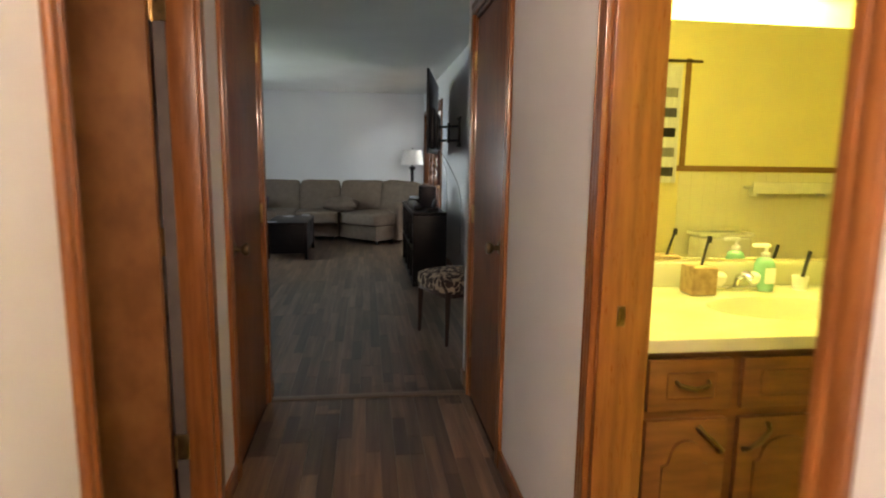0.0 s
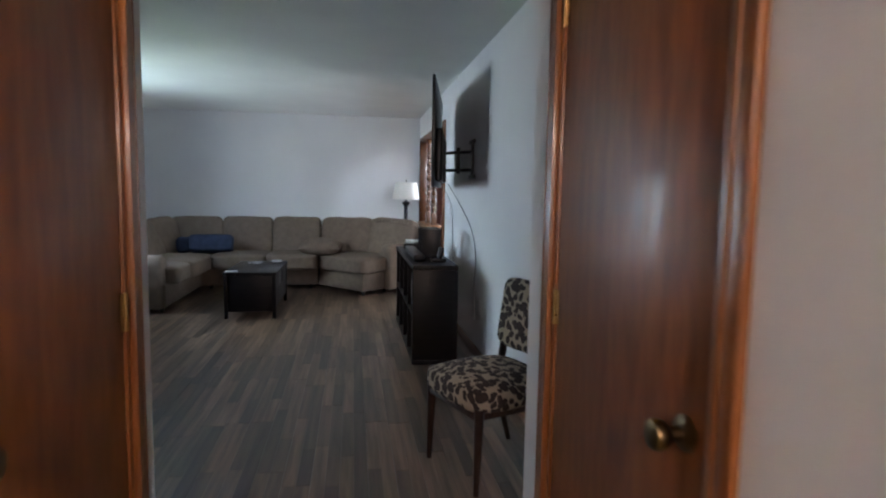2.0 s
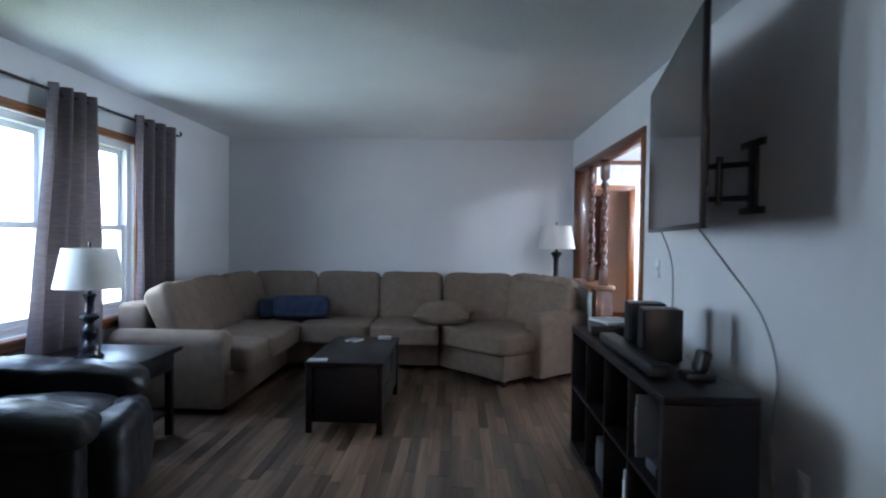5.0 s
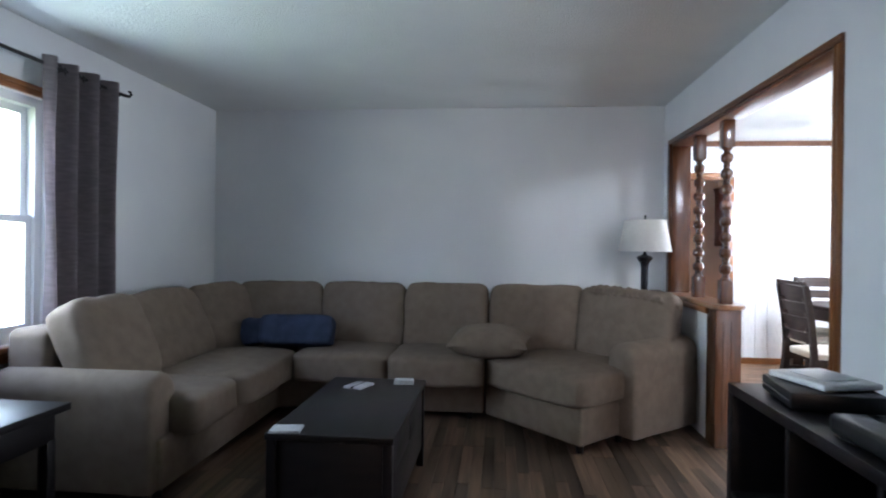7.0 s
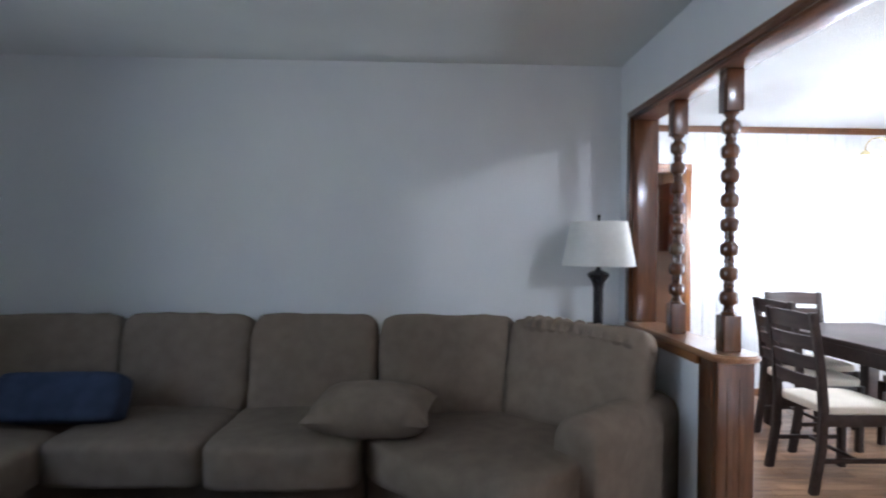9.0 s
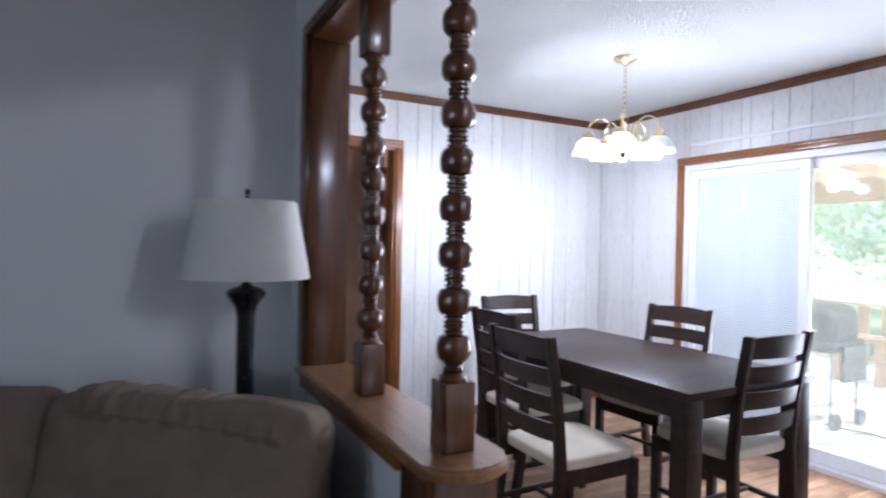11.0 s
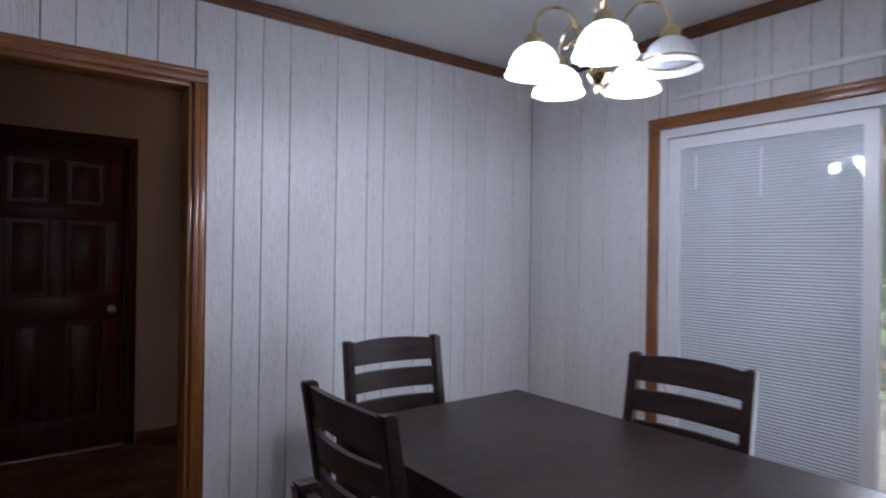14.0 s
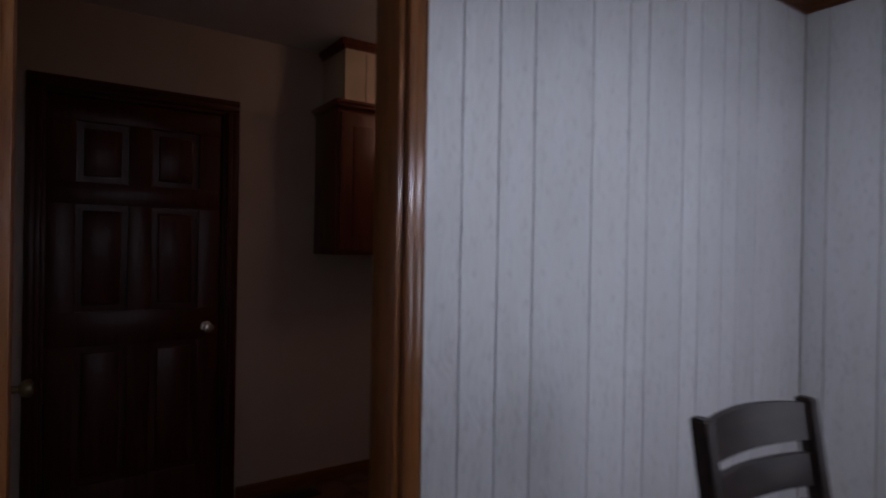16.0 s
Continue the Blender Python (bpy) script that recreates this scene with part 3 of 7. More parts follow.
def baseboard(name, a, c, side, along, h=0.085, holes=(), label="stained oak baseboard"):
    """A board along a wall face at a, from c[0] to c[1]; side: +1 or -1, into the room."""
    bm = bmesh.new()
    at = c[0]
    for s, e in sorted(holes) + [(c[1], c[1])]:
        if s - at > 0.01:
            lo, hi = sorted((a, a + side * 0.013))
            if along == "y":
                rb(bm, lo, hi, at, s, 0.001, h, 0.004, 2)
            else:
                rb(bm, at, s, lo, hi, 0.001, h, 0.004, 2)
        at = e
    return structure(name, bm, M_TRIM_Y if along == "y" else M_TRIM_X, label, "baseboard", True)


baseboard("baseboard_hall_east", HALL_R, (-1.6, HALL_END), -1, "y", holes=((0.06, 0.88), (1.75, 2.60)))
baseboard("baseboard_hall_west", HALL_L, (-1.6, HALL_END - 0.07), 1, "y", holes=((0.58, 1.54), (1.75, 2.60)))
baseboard("baseboard_living_east", LIV_R, (HALL_END, LIV_B), -1, "y", holes=((OPEN_N - 0.06, OPEN_F + 0.2),))
baseboard("baseboard_living_west", LIV_L, (HALL_END - 0.07, LIV_B), 1, "y")
baseboard("baseboard_living_north", LIV_B, (LIV_L, LIV_R), -1, "x")
baseboard("baseboard_dining_north", DIN_B - 0.006, (DIN_L, DIN_R), -1, "x", holes=((DW[0] - 0.06, DW[1] + 0.06),), h=0.07)
baseboard("baseboard_dining_east", DIN_R - 0.006, (DIN_F, DIN_B), -1, "y", holes=((SLIDE[0] - 0.06, SLIDE[1] + 0.06),), h=0.07)
baseboard("baseboard_kitchen", BACK_B, (0.6, DIN_R), -1, "x", holes=((1.60, 2.53),), h=0.07)
baseboard("baseboard_kitchen_west", 0.6, (DIN_B + 0.12, BACK_B), 1, "y", h=0.07)

# living room window: two double-hung units in white vinyl, with an oak casing
win = tagged(thing("window_1", pose(LIV_L - 0.08, (WIN[0] + WIN[1]) / 2, WIN[2]), "white double-hung living room windows with oak casing", "window"), kind="structure")
y0, y1, z0, z1 = WIN
for a, c, inner in ((y0 - 0.06, y0, 1), (y1, y1 + 0.06, -1)):
    b = bmesh.new()
    moulded_x(b, LIV_L, 1, a, c, z0, z1, True, inner)
    wpart("side_casing", b, M_TRIM, win)
b = bmesh.new()
moulded_x(b, LIV_L, 1, y0 - 0.06, y1 + 0.06, z1, z1 + 0.06, False, 1)
wpart("head_casing", b, M_TRIM_Y, win)
b = bmesh.new()
rb(b, LIV_L - 0.10, LIV_L + 0.05, y0 - 0.07, y1 + 0.07, z0 - 0.03, z0 - 0.001, 0.006)
moulded_x(b, LIV_L, 1, y0 - 0.06, y1 + 0.06, z0 - 0.09, z0 - 0.03, False, 1)
wpart("window_sill", b, M_TRIM_Y, win)
for a, c in ((y0, 7.02), (7.02, y1)):
    b = bmesh.new()
    slab_x(b, LIV_L - 0.13, LIV_L - 0.03, a + 0.002, c - 0.002, z0, z1, [(a + 0.05, c - 0.05, z0 + 0.05, z1 - 0.05)])
    f = wpart("window_frame", b, M_WHITE, win)
    zm = (z0 + z1) / 2
    for lo, hi, x in ((z0 + 0.05, zm + 0.02, LIV_L - 0.06), (zm - 0.02, z1 - 0.05, LIV_L - 0.095)):
        b = bmesh.new()
        slab_x(b, x - 0.014, x + 0.014, a + 0.052, c - 0.052, lo, hi, [(a + 0.092, c - 0.092, lo + 0.04, hi - 0.04)])
        wpart("sash", b, M_WHITE, win)
        b = bmesh.new()
        sheet_x(b, x, a + 0.09, c - 0.09, lo + 0.038, hi - 0.038)
        g = wpart("pane", b, M_GLASS, win, "clear window glass")
        g.visible_shadow = False

# wide opening to the dining room: oak lining, half wall with a shelf, newel and two turned spindles
M_CROWN = mat("dark_oak_crown", (0.17, 0.065, 0.023), 0.35, second=(0.11, 0.038, 0.013), scale=5, coat=0.2)
M_HEAD = mat("dark_oak_head", (0.20, 0.075, 0.025), 0.3, second=(0.12, 0.04, 0.014), scale=5, stretch=(9, 0.7, 9), coat=0.5)
op = tagged(thing("opening_trim", pose(LIV_R + 0.065, (OPEN_N + OPEN_F) / 2, 0), "dark varnished oak lining of the wide opening", "door casing"), kind="structure")
for x, s in ((LIV_R, -1), (DIN_L, 1)):
    b = bmesh.new()
    moulded_x(b, x, s, OPEN_N - 0.058, OPEN_N, 0, HEAD, True, 1)
    wpart("side_casing", b, M_TRIM, op)
    b = bmesh.new()
    moulded_x(b, x, s, OPEN_F, OPEN_F + 0.058, 0.90, HEAD, True, -1)
    wpart("side_casing", b, M_NEWEL, op)
    b = bmesh.new()
    moulded_x(b, x, s, OPEN_N - 0.058, OPEN_F + 0.058, HEAD, HEAD + 0.036, False, 1)
    wpart("head_casing", b, M_HEAD, op)
for a, c, lo in ((OPEN_N, OPEN_N + 0.018, 0), (OPEN_F - 0.018, OPEN_F, 0.9)):
    b = bmesh.new()
    rb(b, LIV_R - 0.002, DIN_L + 0.002, a, c, lo, HEAD, 0.002)
    wpart("jamb", b, M_NEWEL, op)
b = bmesh.new()
rb(b, LIV_R - 0.002, DIN_L + 0.002, OPEN_N, OPEN_F, HEAD - 0.018, HEAD, 0.002)
wpart("head_jamb", b, M_HEAD, op)

b = bmesh.new()
bx(b, LIV_R + 0.004, DIN_L - 0.004, 8.80, OPEN_F, 0, 0.83)
structure("half_wall", b, M_WALL, "low painted half wall below the spindles", "half wall")
sill = tagged(thing("half_wall_cap", pose(LIV_R + 0.065, 9.2, 0.84), "varnished oak cap with a rounded end on the half wall", "shelf"), kind="structure")
b = bmesh.new()
prof = [(LIV_R - 0.035, OPEN_F + 0.02), (DIN_L + 0.035, OPEN_F + 0.02), (DIN_L + 0.035, 8.66)]
r = (DIN_L - LIV_R) / 2 + 0.035
for k in range(1, 12):
    a = math.pi * k / 12
    prof.append((LIV_R + 0.065 + r * math.cos(a), 8.66 - r * 0.75 * math.sin(a)))
prof.append((LIV_R - 0.035, 8.66))
lo = [b.verts.new((x, y, 0.872)) for x, y in prof]
hi = [b.verts.new((x, y, 0.902)) for x, y in prof]
b.faces.new(lo[::-1])
b.faces.new(hi)
for k in range(len(prof)):
    q = (k + 1) % len(prof)
    b.faces.new((lo[k], lo[q], hi[q], hi[k]))
bmesh.ops.bevel(b, geom=[e for e in b.edges if abs(e.verts[0].co.z - e.verts[1].co.z) < 1e-4], offset=0.008, segments=3, affect="EDGES")
wpart("cap_board", b, mat("honey_oak_cap", (0.30, 0.145, 0.065), 0.3, second=(0.22, 0.098, 0.042), scale=5, stretch=(9, 0.7, 9), coat=0.5, bump=0.0004, bump_scale=40), sill)
b = bmesh.new()
for x0, x1 in ((LIV_R - 0.02, LIV_R + 0.003), (DIN_L - 0.003, DIN_L + 0.02)):
    rb(b, x0, x1, 8.82, OPEN_F + 0.01, 0.828, 0.871, 0.005)
wpart("apron_moulding", b, M_TRIM_Y, sill)
newel = tagged(thing("newel_post", pose(LIV_R + 0.065, 8.73, 0), "square walnut-stained newel post ending the half wall", "post"), kind="structure")
b = bmesh.new()
rb(b, LIV_R - 0.012, DIN_L + 0.012, 8.65, 8.815, 0.0, 0.871, 0.004)
wpart("post", b, M_NEWEL, newel)
b = bmesh.new()
for k in (0, 1):
    rb(b, LIV_R + 0.028 + 0.05 * k, LIV_R + 0.052 + 0.05 * k, 8.6465, 8.652, 0.10, 0.80, 0.002)
wpart("bead", b, M_NEWEL, newel)


def spindle(m):
    t = thing("spindle", m, "turned walnut-stained spindle with round beads", "spindle", "spindles on the half wall")
    bm = bmesh.new()
    rb(bm, -0.036, 0.036, -0.036, 0.036, 0.0, 0.150, 0.003)
    part("base_block", bm, M_NEWEL, t)
    bm = bmesh.new()
    prof = [(0, 0.149), (0.030, 0.149), (0.032, 0.157), (0.024, 0.164), (0.024, 0.170)]
    z, n = 0.170, 8
    p = (0.975 - z) / n
    for k in range(n):
        prof += [(0.019, z + 0.001), (0.023, z + 0.003), (0.023, z + 0.007), (0.017, z + 0.010), (0.017, z + 0.012), (0.022, z + 0.014), (0.022, z + 0.018), (0.018, z + 0.020)]
        for a in range(0, 9):
            s = a / 8 * math.pi
            prof.append((0.018 + 0.0205 * math.sin(s) ** 0.62, z + 0.021 + (p - 0.042) * (1 - math.cos(s)) / 2))
        prof += [(0.018, z + p - 0.020), (0.022, z + p - 0.018), (0.022, z + p - 0.014), (0.017, z + p - 0.011), (0.017, z + p - 0.009), (0.023, z + p - 0.006), (0.023, z + p - 0.002)]
        z += p
    prof += [(0.024, z), (0.032, z + 0.006), (0.030, z + 0.014), (0, z + 0.014)]
    lathe(bm, prof, seg=20)
    part("turning", bm, M_NEWEL, t)
    bm = bmesh.new()
    rb(bm, -0.036, 0.036, -0.036, 0.036, 0.988, HEAD - 0.921, 0.003)
    part("top_block", bm, M_NEWEL, t)
    return t


sp = spindle(pose(LIV_R + 0.065, 8.715, 0.902))
copy_thing(sp, pose(LIV_R + 0.065, 9.22, 0.902))

# dining room: doorway, crown, sliding patio door
frame_y("doorway_casing", DIN_B, DIN_B + 0.12, DW[0], DW[1], DW[3], (-1,), w=0.056)
b = bmesh.new()
for z, d in ((H - 0.056, 0.012), (H - 0.040, 0.020), (H - 0.020, 0.026)):
    rb(b, DIN_L, DIN_R, DIN_B - 0.006 - d, DIN_B - 0.004, z, min(z + 0.024, H - 0.001), 0.004)
structure("crown_north", b, M_CROWN, "narrow dark oak crown moulding", "moulding", True)
b = bmesh.new()
for z, d in ((H - 0.056, 0.012), (H - 0.040, 0.020), (H - 0.020, 0.026)):
    rb(b, DIN_R - 0.006 - d, DIN_R - 0.004, DIN_F, DIN_B, z, min(z + 0.024, H - 0.001), 0.004)
structure("crown_east", b, M_CROWN, "narrow dark oak crown moulding", "moulding", True)
b = bmesh.new()
for z, d in ((H - 0.056, 0.012), (H - 0.040, 0.020), (H - 0.020, 0.026)):
    rb(b, DIN_L + 0.001, DIN_L + d, OPEN_F + 0.3, DIN_B - 0.04, z, min(z + 0.024, H - 0.001), 0.004)
structure("crown_west", b, M_CROWN, "narrow dark oak crown moulding", "moulding", True)
b = bmesh.new()
rb(b, DIN_R - 0.022, DIN_R - 0.006, 6.2, 10.60, 2.105, 2.128, 0.004)
structure("raceway", b, M_WHITE, "white plastic wire raceway along the panelled wall", "raceway", True)

slide = tagged(thing("patio_door", pose(DIN_R + 0.07, (SLIDE[0] + SLIDE[1]) / 2, 0), "white sliding patio door with blinds between the panes", "door"), kind="structure")
y0, y1, _, z1 = SLIDE
for a, c, inner in ((y0 - 0.058, y0, 1), (y1, y1 + 0.058, -1)):
    b = bmesh.new()
    moulded_x(b, DIN_R - 0.006, -1, a, c, 0, z1, True, inner)
    wpart("side_casing", b, M_TRIM, slide)
b = bmesh.new()
moulded_x(b, DIN_R - 0.006, -1, y0 - 0.058, y1 + 0.058, z1, z1 + 0.058, False, 1)
wpart("head_casing", b, M_TRIM_Y, slide)
b = bmesh.new()
slab_x(b, DIN_R - 0.004, DIN_R + 0.14, y0 + 0.001, y1 - 0.001, 0.0, z1 - 0.001, [(y0 + 0.04, y1 - 0.04, 0.03, z1 - 0.045)])
wpart("door_frame", b, M_WHITE, slide)
ym = 9.785


def sash(a, c, x):
    bm = bmesh.new()
    slab_x(bm, x - 0.02, x + 0.02, a, c, 0.034, z1 - 0.05, [(a + 0.052, c - 0.06, 0.11, z1 - 0.105)])
    s = wpart("door_panel", bm, M_WHITE, slide)
    for dx in (-0.012, 0.012):
        bm = bmesh.new()
        sheet_x(bm, x + dx, a + 0.050, c - 0.058, 0.108, z1 - 0.103)
        g = wpart("pane", bm, M_DOORGLASS, slide, "clear door glass with a pale glare veil")
        g.visible_shadow = False
    return s


sash(ym - 0.05, y1 - 0.042, DIN_R + 0.03)
sash(y0 + 0.042, ym + 0.03, DIN_R + 0.085)
M_SLAT = mat("white_blind_slat", (0.60, 0.645, 0.69), 0.5, second=(0.57, 0.615, 0.66), scale=3)
b = bmesh.new()
n = 118
for k in range(n):
    z = 0.118 + (z1 - 0.229) * k / (n - 1)
    for dz, dx in ((0.0, 0.0),):
        lo, mid, hi = [[b.verts.new((DIN_R + xx, yy, z + zz)) for yy in (ym + 0.004, y1 - 0.104)] for xx, zz in ((0.0285, -0.0082), (0.0264, -0.002), (0.034, 0.0086))]
        b.faces.new((lo[0], lo[1], mid[1], mid[0]))
        b.faces.new((mid[0], mid[1], hi[1], hi[0]))
tagged(wpart("closed_blind", b, M_SLAT, slide, "closed white mini blind", False), kind="stuff")
b = bmesh.new()
for k in range(n):
    z = 0.118 + (z1 - 0.229) * k / (n - 1)
    b3 = bmesh.new()
    bx(b3, -0.0036, 0.0036, y0 + 0.096, ym - 0.032, -0.0003, 0.0003)
    joined(b, b3, pose(DIN_R + 0.085, 0, z, 0, 2, 0))
tagged(wpart("open_blind", b, cloth_through("white_open_slat", (0.86, 0.87, 0.88), 0.5, 0.5), slide, "open white mini blind", False), kind="stuff")
b = bmesh.new()
tube(b, [(DIN_R + 0.01 - 0.04 * math.sin(math.pi * k / 10), y0 + 0.075, 0.90 + 0.22 * k / 10) for k in range(11)], 0.011, 10)
tube(b, [(DIN_R + 0.065, y0 + 0.075, 0.92), (DIN_R + 0.003, y0 + 0.075, 0.92)], 0.011, 8)
tube(b, [(DIN_R + 0.065, y0 + 0.075, 1.10), (DIN_R + 0.003, y0 + 0.075, 1.10)], 0.011, 8)
wpart("handle", b, M_WHITE, slide, "white curved pull handle")
for k, yy in enumerate((10.47, 10.17)):
    b = bmesh.new()
    tube(b, [(DIN_R + 0.016, yy, 1.83), (DIN_R + 0.016, yy, 1.66 - 0.05 * k)], 0.004, 6)
    wpart("blind_control", b, M_WHITE, slide)

# ---- living room ----
# sectional sofa
SX, SY = -0.8, 9.1
sofa = thing("sectional_sofa", pose(SX, SY, 0), "large taupe microsuede corner sectional sofa with an angled end", "sofa")


def block(name, pts, z0, z1, r=0.03, label=""):
    """An upholstered block over an outline of points, with rounded edges."""
    bm = bmesh.new()
    lo = [bm.verts.new((x, y, z0)) for x, y in pts]
    hi = [bm.verts.new((x, y, z1)) for x, y in pts]
    bm.faces.new(lo[::-1])
    bm.faces.new(hi)
    for k in range(len(pts)):
        q = (k + 1) % len(pts)
        bm.faces.new((lo[k], lo[q], hi[q], hi[k]))
    bmesh.ops.recalc_face_normals(bm, faces=bm.faces[:])
    bmesh.ops.bevel(bm, geom=bm.edges[:], offset=r, segments=4, profile=0.5, affect="EDGES")
    return wpart(name, bm, M_SOFA, sofa, label)


def pad(name, c, size, rz=0, rx=0, k=9.0, seed=0.0, crown=0.0, wrinkle=0.006, material=None, parent=None, label=""):
    bm = bmesh.new()
    m = pose(*c, rx, 0, rz)
    cushion(bm, size, k, 14, wrinkle, m, seed, crown)
    ob = wpart(name, bm, material or M_SOFA, parent or sofa, label)
    bm = bmesh.new()
    piping(bm, size, k, wrinkle, m, seed, crown, "top")
    wpart("piping", bm, M_WELT, ob)
    return ob


CUD = math.degrees(math.atan2(-0.63, 0.59))
block("base", [(-2.56, 7.52), (-1.70, 7.52), (-1.70, 8.98), (-1.50, 9.04), (-0.20, 9.04), (-0.20, 9.76), (-2.56, 9.76)], 0.05, 0.30, 0.02)
block("base", [(-0.185, 9.03), (0.395, 8.40), (0.655, 8.66), (1.10, 9.02), (1.20, 9.42), (0.80, 9.76), (-0.185, 9.76)], 0.05, 0.28, 0.02)
# backs behind the cushions
block("back_frame", [(-2.60, 7.60), (-2.36, 7.60), (-2.36, 9.30), (-2.12, 9.55), (0.62, 9.55), (1.10, 9.12), (1.235, 9.25), (1.20, 9.42), (0.80, 9.78), (-2.30, 9.80), (-2.60, 9.48)], 0.28, 0.80, 0.05)
# arms: upright slabs with a round top, flush with their sides


def sofa_arm(m, l, w, h):
    """An arm along local x, from -l/2 to l/2, rounded over the top and softened at its ends."""
    bm = bmesh.new()
    r = w / 2
    prof = [(-r, 0.05), (r, 0.05)] + [(r * math.cos(math.pi * i / 14), h - r + r * math.sin(math.pi * i / 14)) for i in range(15)]
    rings = []
    for x, f in ((-l / 2, 0.80), (-l / 2 + 0.006, 0.90), (-l / 2 + 0.02, 0.97), (-l / 2 + 0.045, 1.0), (-l / 4, 1.0), (0, 1.0), (l / 4, 1.0), (l / 2 - 0.045, 1.0), (l / 2 - 0.02, 0.97), (l / 2, 0.88)):
        rings.append([bm.verts.new((x, y * f, 0.05 + (z - 0.05) * (1 - (1 - f) * 0.45) + 0.004 * noise.noise(Vector((x * 5, y * 9, z * 7))))) for y, z in prof])
    for a, c in zip(rings, rings[1:]):
        for i in range(len(prof)):
            q = (i + 1) % len(prof)
            bm.faces.new((a[i], a[q], c[q], c[i]))
    bm.faces.new(rings[0][::-1])
    bm.faces.new(rings[-1])
    bm.transform(m)
    ob = wpart("arm", bm, M_SOFA, sofa)
    bm = bmesh.new()
    seam = [m @ Vector((l / 2 - 0.02 - (l - 0.04) * e, y * 0.985, 0.05 + (z - 0.05) * 0.99)) for e in (1,) for y, z in prof[1:] + prof[:1]]
    tube(bm, [tuple(p) for p in seam], 0.004, 6)
    wpart("piping", bm, M_WELT, ob)


sofa_arm(pose(-2.165, 7.585, 0, 0, 0, 180), 0.87, 0.235, 0.612)
sofa_arm(pose(0.955, 8.91, 0, 0, 0, 41), 0.73, 0.225, 0.64)
# seat cushions
pad("seat_cushion", (-2.00, 7.87, 0.380), (0.84, 0.48, 0.20), seed=1, crown=0.025)
pad("seat_cushion", (-1.97, 8.58, 0.385), (0.86, 0.92, 0.20), seed=2, crown=0.025)
pad("seat_cushion", (-2.05, 9.24, 0.375), (0.66, 0.56, 0.19), seed=3, crown=0.01)
pad("seat_cushion", (-1.20, 9.16, 0.385), (0.70, 0.74, 0.20), seed=4, crown=0.02)
pad("seat_cushion", (-0.53, 9.14, 0.385), (0.67, 0.76, 0.20), seed=5, crown=0.02)
b = bmesh.new()
cushion(b, (0.88, 0.82, 0.20), 9.0, 12, 0.006, pose(0.36, 8.93, 0.375, 0, 0, CUD), 6.0, 0.02)
ob = wpart("seat_cushion", b, M_SOFA, sofa)
b = bmesh.new()
piping(b, (0.88, 0.82, 0.20), 9.0, 0.006, pose(0.36, 8.93, 0.375, 0, 0, CUD), 6.0, 0.02, "top")
wpart("piping", b, M_WELT, ob)
pad("seat_cushion", (0.28, 9.27, 0.365), (0.92, 0.50, 0.18), seed=6.5, crown=0.01)
# back cushions
for k, (x, y, w, rz, rx) in enumerate(((-2.235, 7.885, 0.55, 88, 24), (-2.245, 8.47, 0.72, 87, 25), (-2.19, 9.07, 0.54, 68, 19), (-1.83, 9.40, 0.64, 12, -13), (-1.17, 9.47, 0.66, 0, -13), (-0.51, 9.47, 0.65, 0, -13), (0.20, 9.47, 0.72, -2, -13), (0.83, 9.20, 0.70, -36, -12))):
    b = bmesh.new()
    tilt = pose(x, y, 0.685, 0, 0, rz) @ pose(0, 0, 0, -abs(rx), 0, 0)
    cushion(b, (w + 0.010, 0.215, 0.53), 5.2 if k < 3 else 8.5, 16, 0.009, tilt, 11.0 + 3 * k, 0.0)
    ob = wpart("back_cushion", b, M_SOFA, sofa)
    b = bmesh.new()
    piping(b, (w + 0.010, 0.215, 0.53), 5.2 if k < 3 else 8.5, 0.009, tilt, 11.0 + 3 * k, 0.0, "front")
    wpart("piping", b, M_WELT, ob)
for x, y in ((-2.5, 7.58), (-1.76, 7.58), (-1.6, 9.1), (-0.3, 9.1), (0.40, 8.47), (0.68, 8.72), (1.1, 9.2), (-2.5, 9.7), (0.7, 9.7)):
    b = bmesh.new()
    lathe(b, [(0, 0), (0.022, 0), (0.026, 0.055), (0, 0.055)], x, y, 12)
    wpart("foot", b, M_BLACKWOOD, sofa)

# gathered top of the rounded end's back cushion
b = bmesh.new()
rows = []
for i in range(121):
    u = i / 120
    row = []
    for j in range(15):
        a = math.pi * 2 * j / 14
        pleat = 0.98 + (0.11 * math.sin(u * 84 + 2.2 * noise.noise(Vector((u * 9, 0, 3)))) + 0.10 * noise.noise(Vector((u * 26, math.cos(a), 1)))) * max(0.0, math.sin(a) + 0.35)
        end = min(1.0, 8 * u, 8 * (1 - u)) ** 0.5
        row.append(b.verts.new((-0.345 + 0.72 * u, -0.01 + 0.105 * math.cos(a) * pleat * end, 0.218 - 0.050 * u * u + 0.066 * math.sin(a) * pleat * end)))
    rows.append(row)
for r0, r1 in zip(rows, rows[1:]):
    for j in range(14):
        b.faces.new((r0[j], r0[j + 1], r1[j + 1], r1[j]))
b.transform(pose(0.83, 9.20, 0.685, 0, 0, -36) @ pose(0, 0, 0, -12, 0, 0))
bmesh.ops.remove_doubles(b, verts=b.verts[:], dist=0.0002)
wpart("gathered_top", b, M_SOFA, sofa)

# cushions and blanket on the sofa


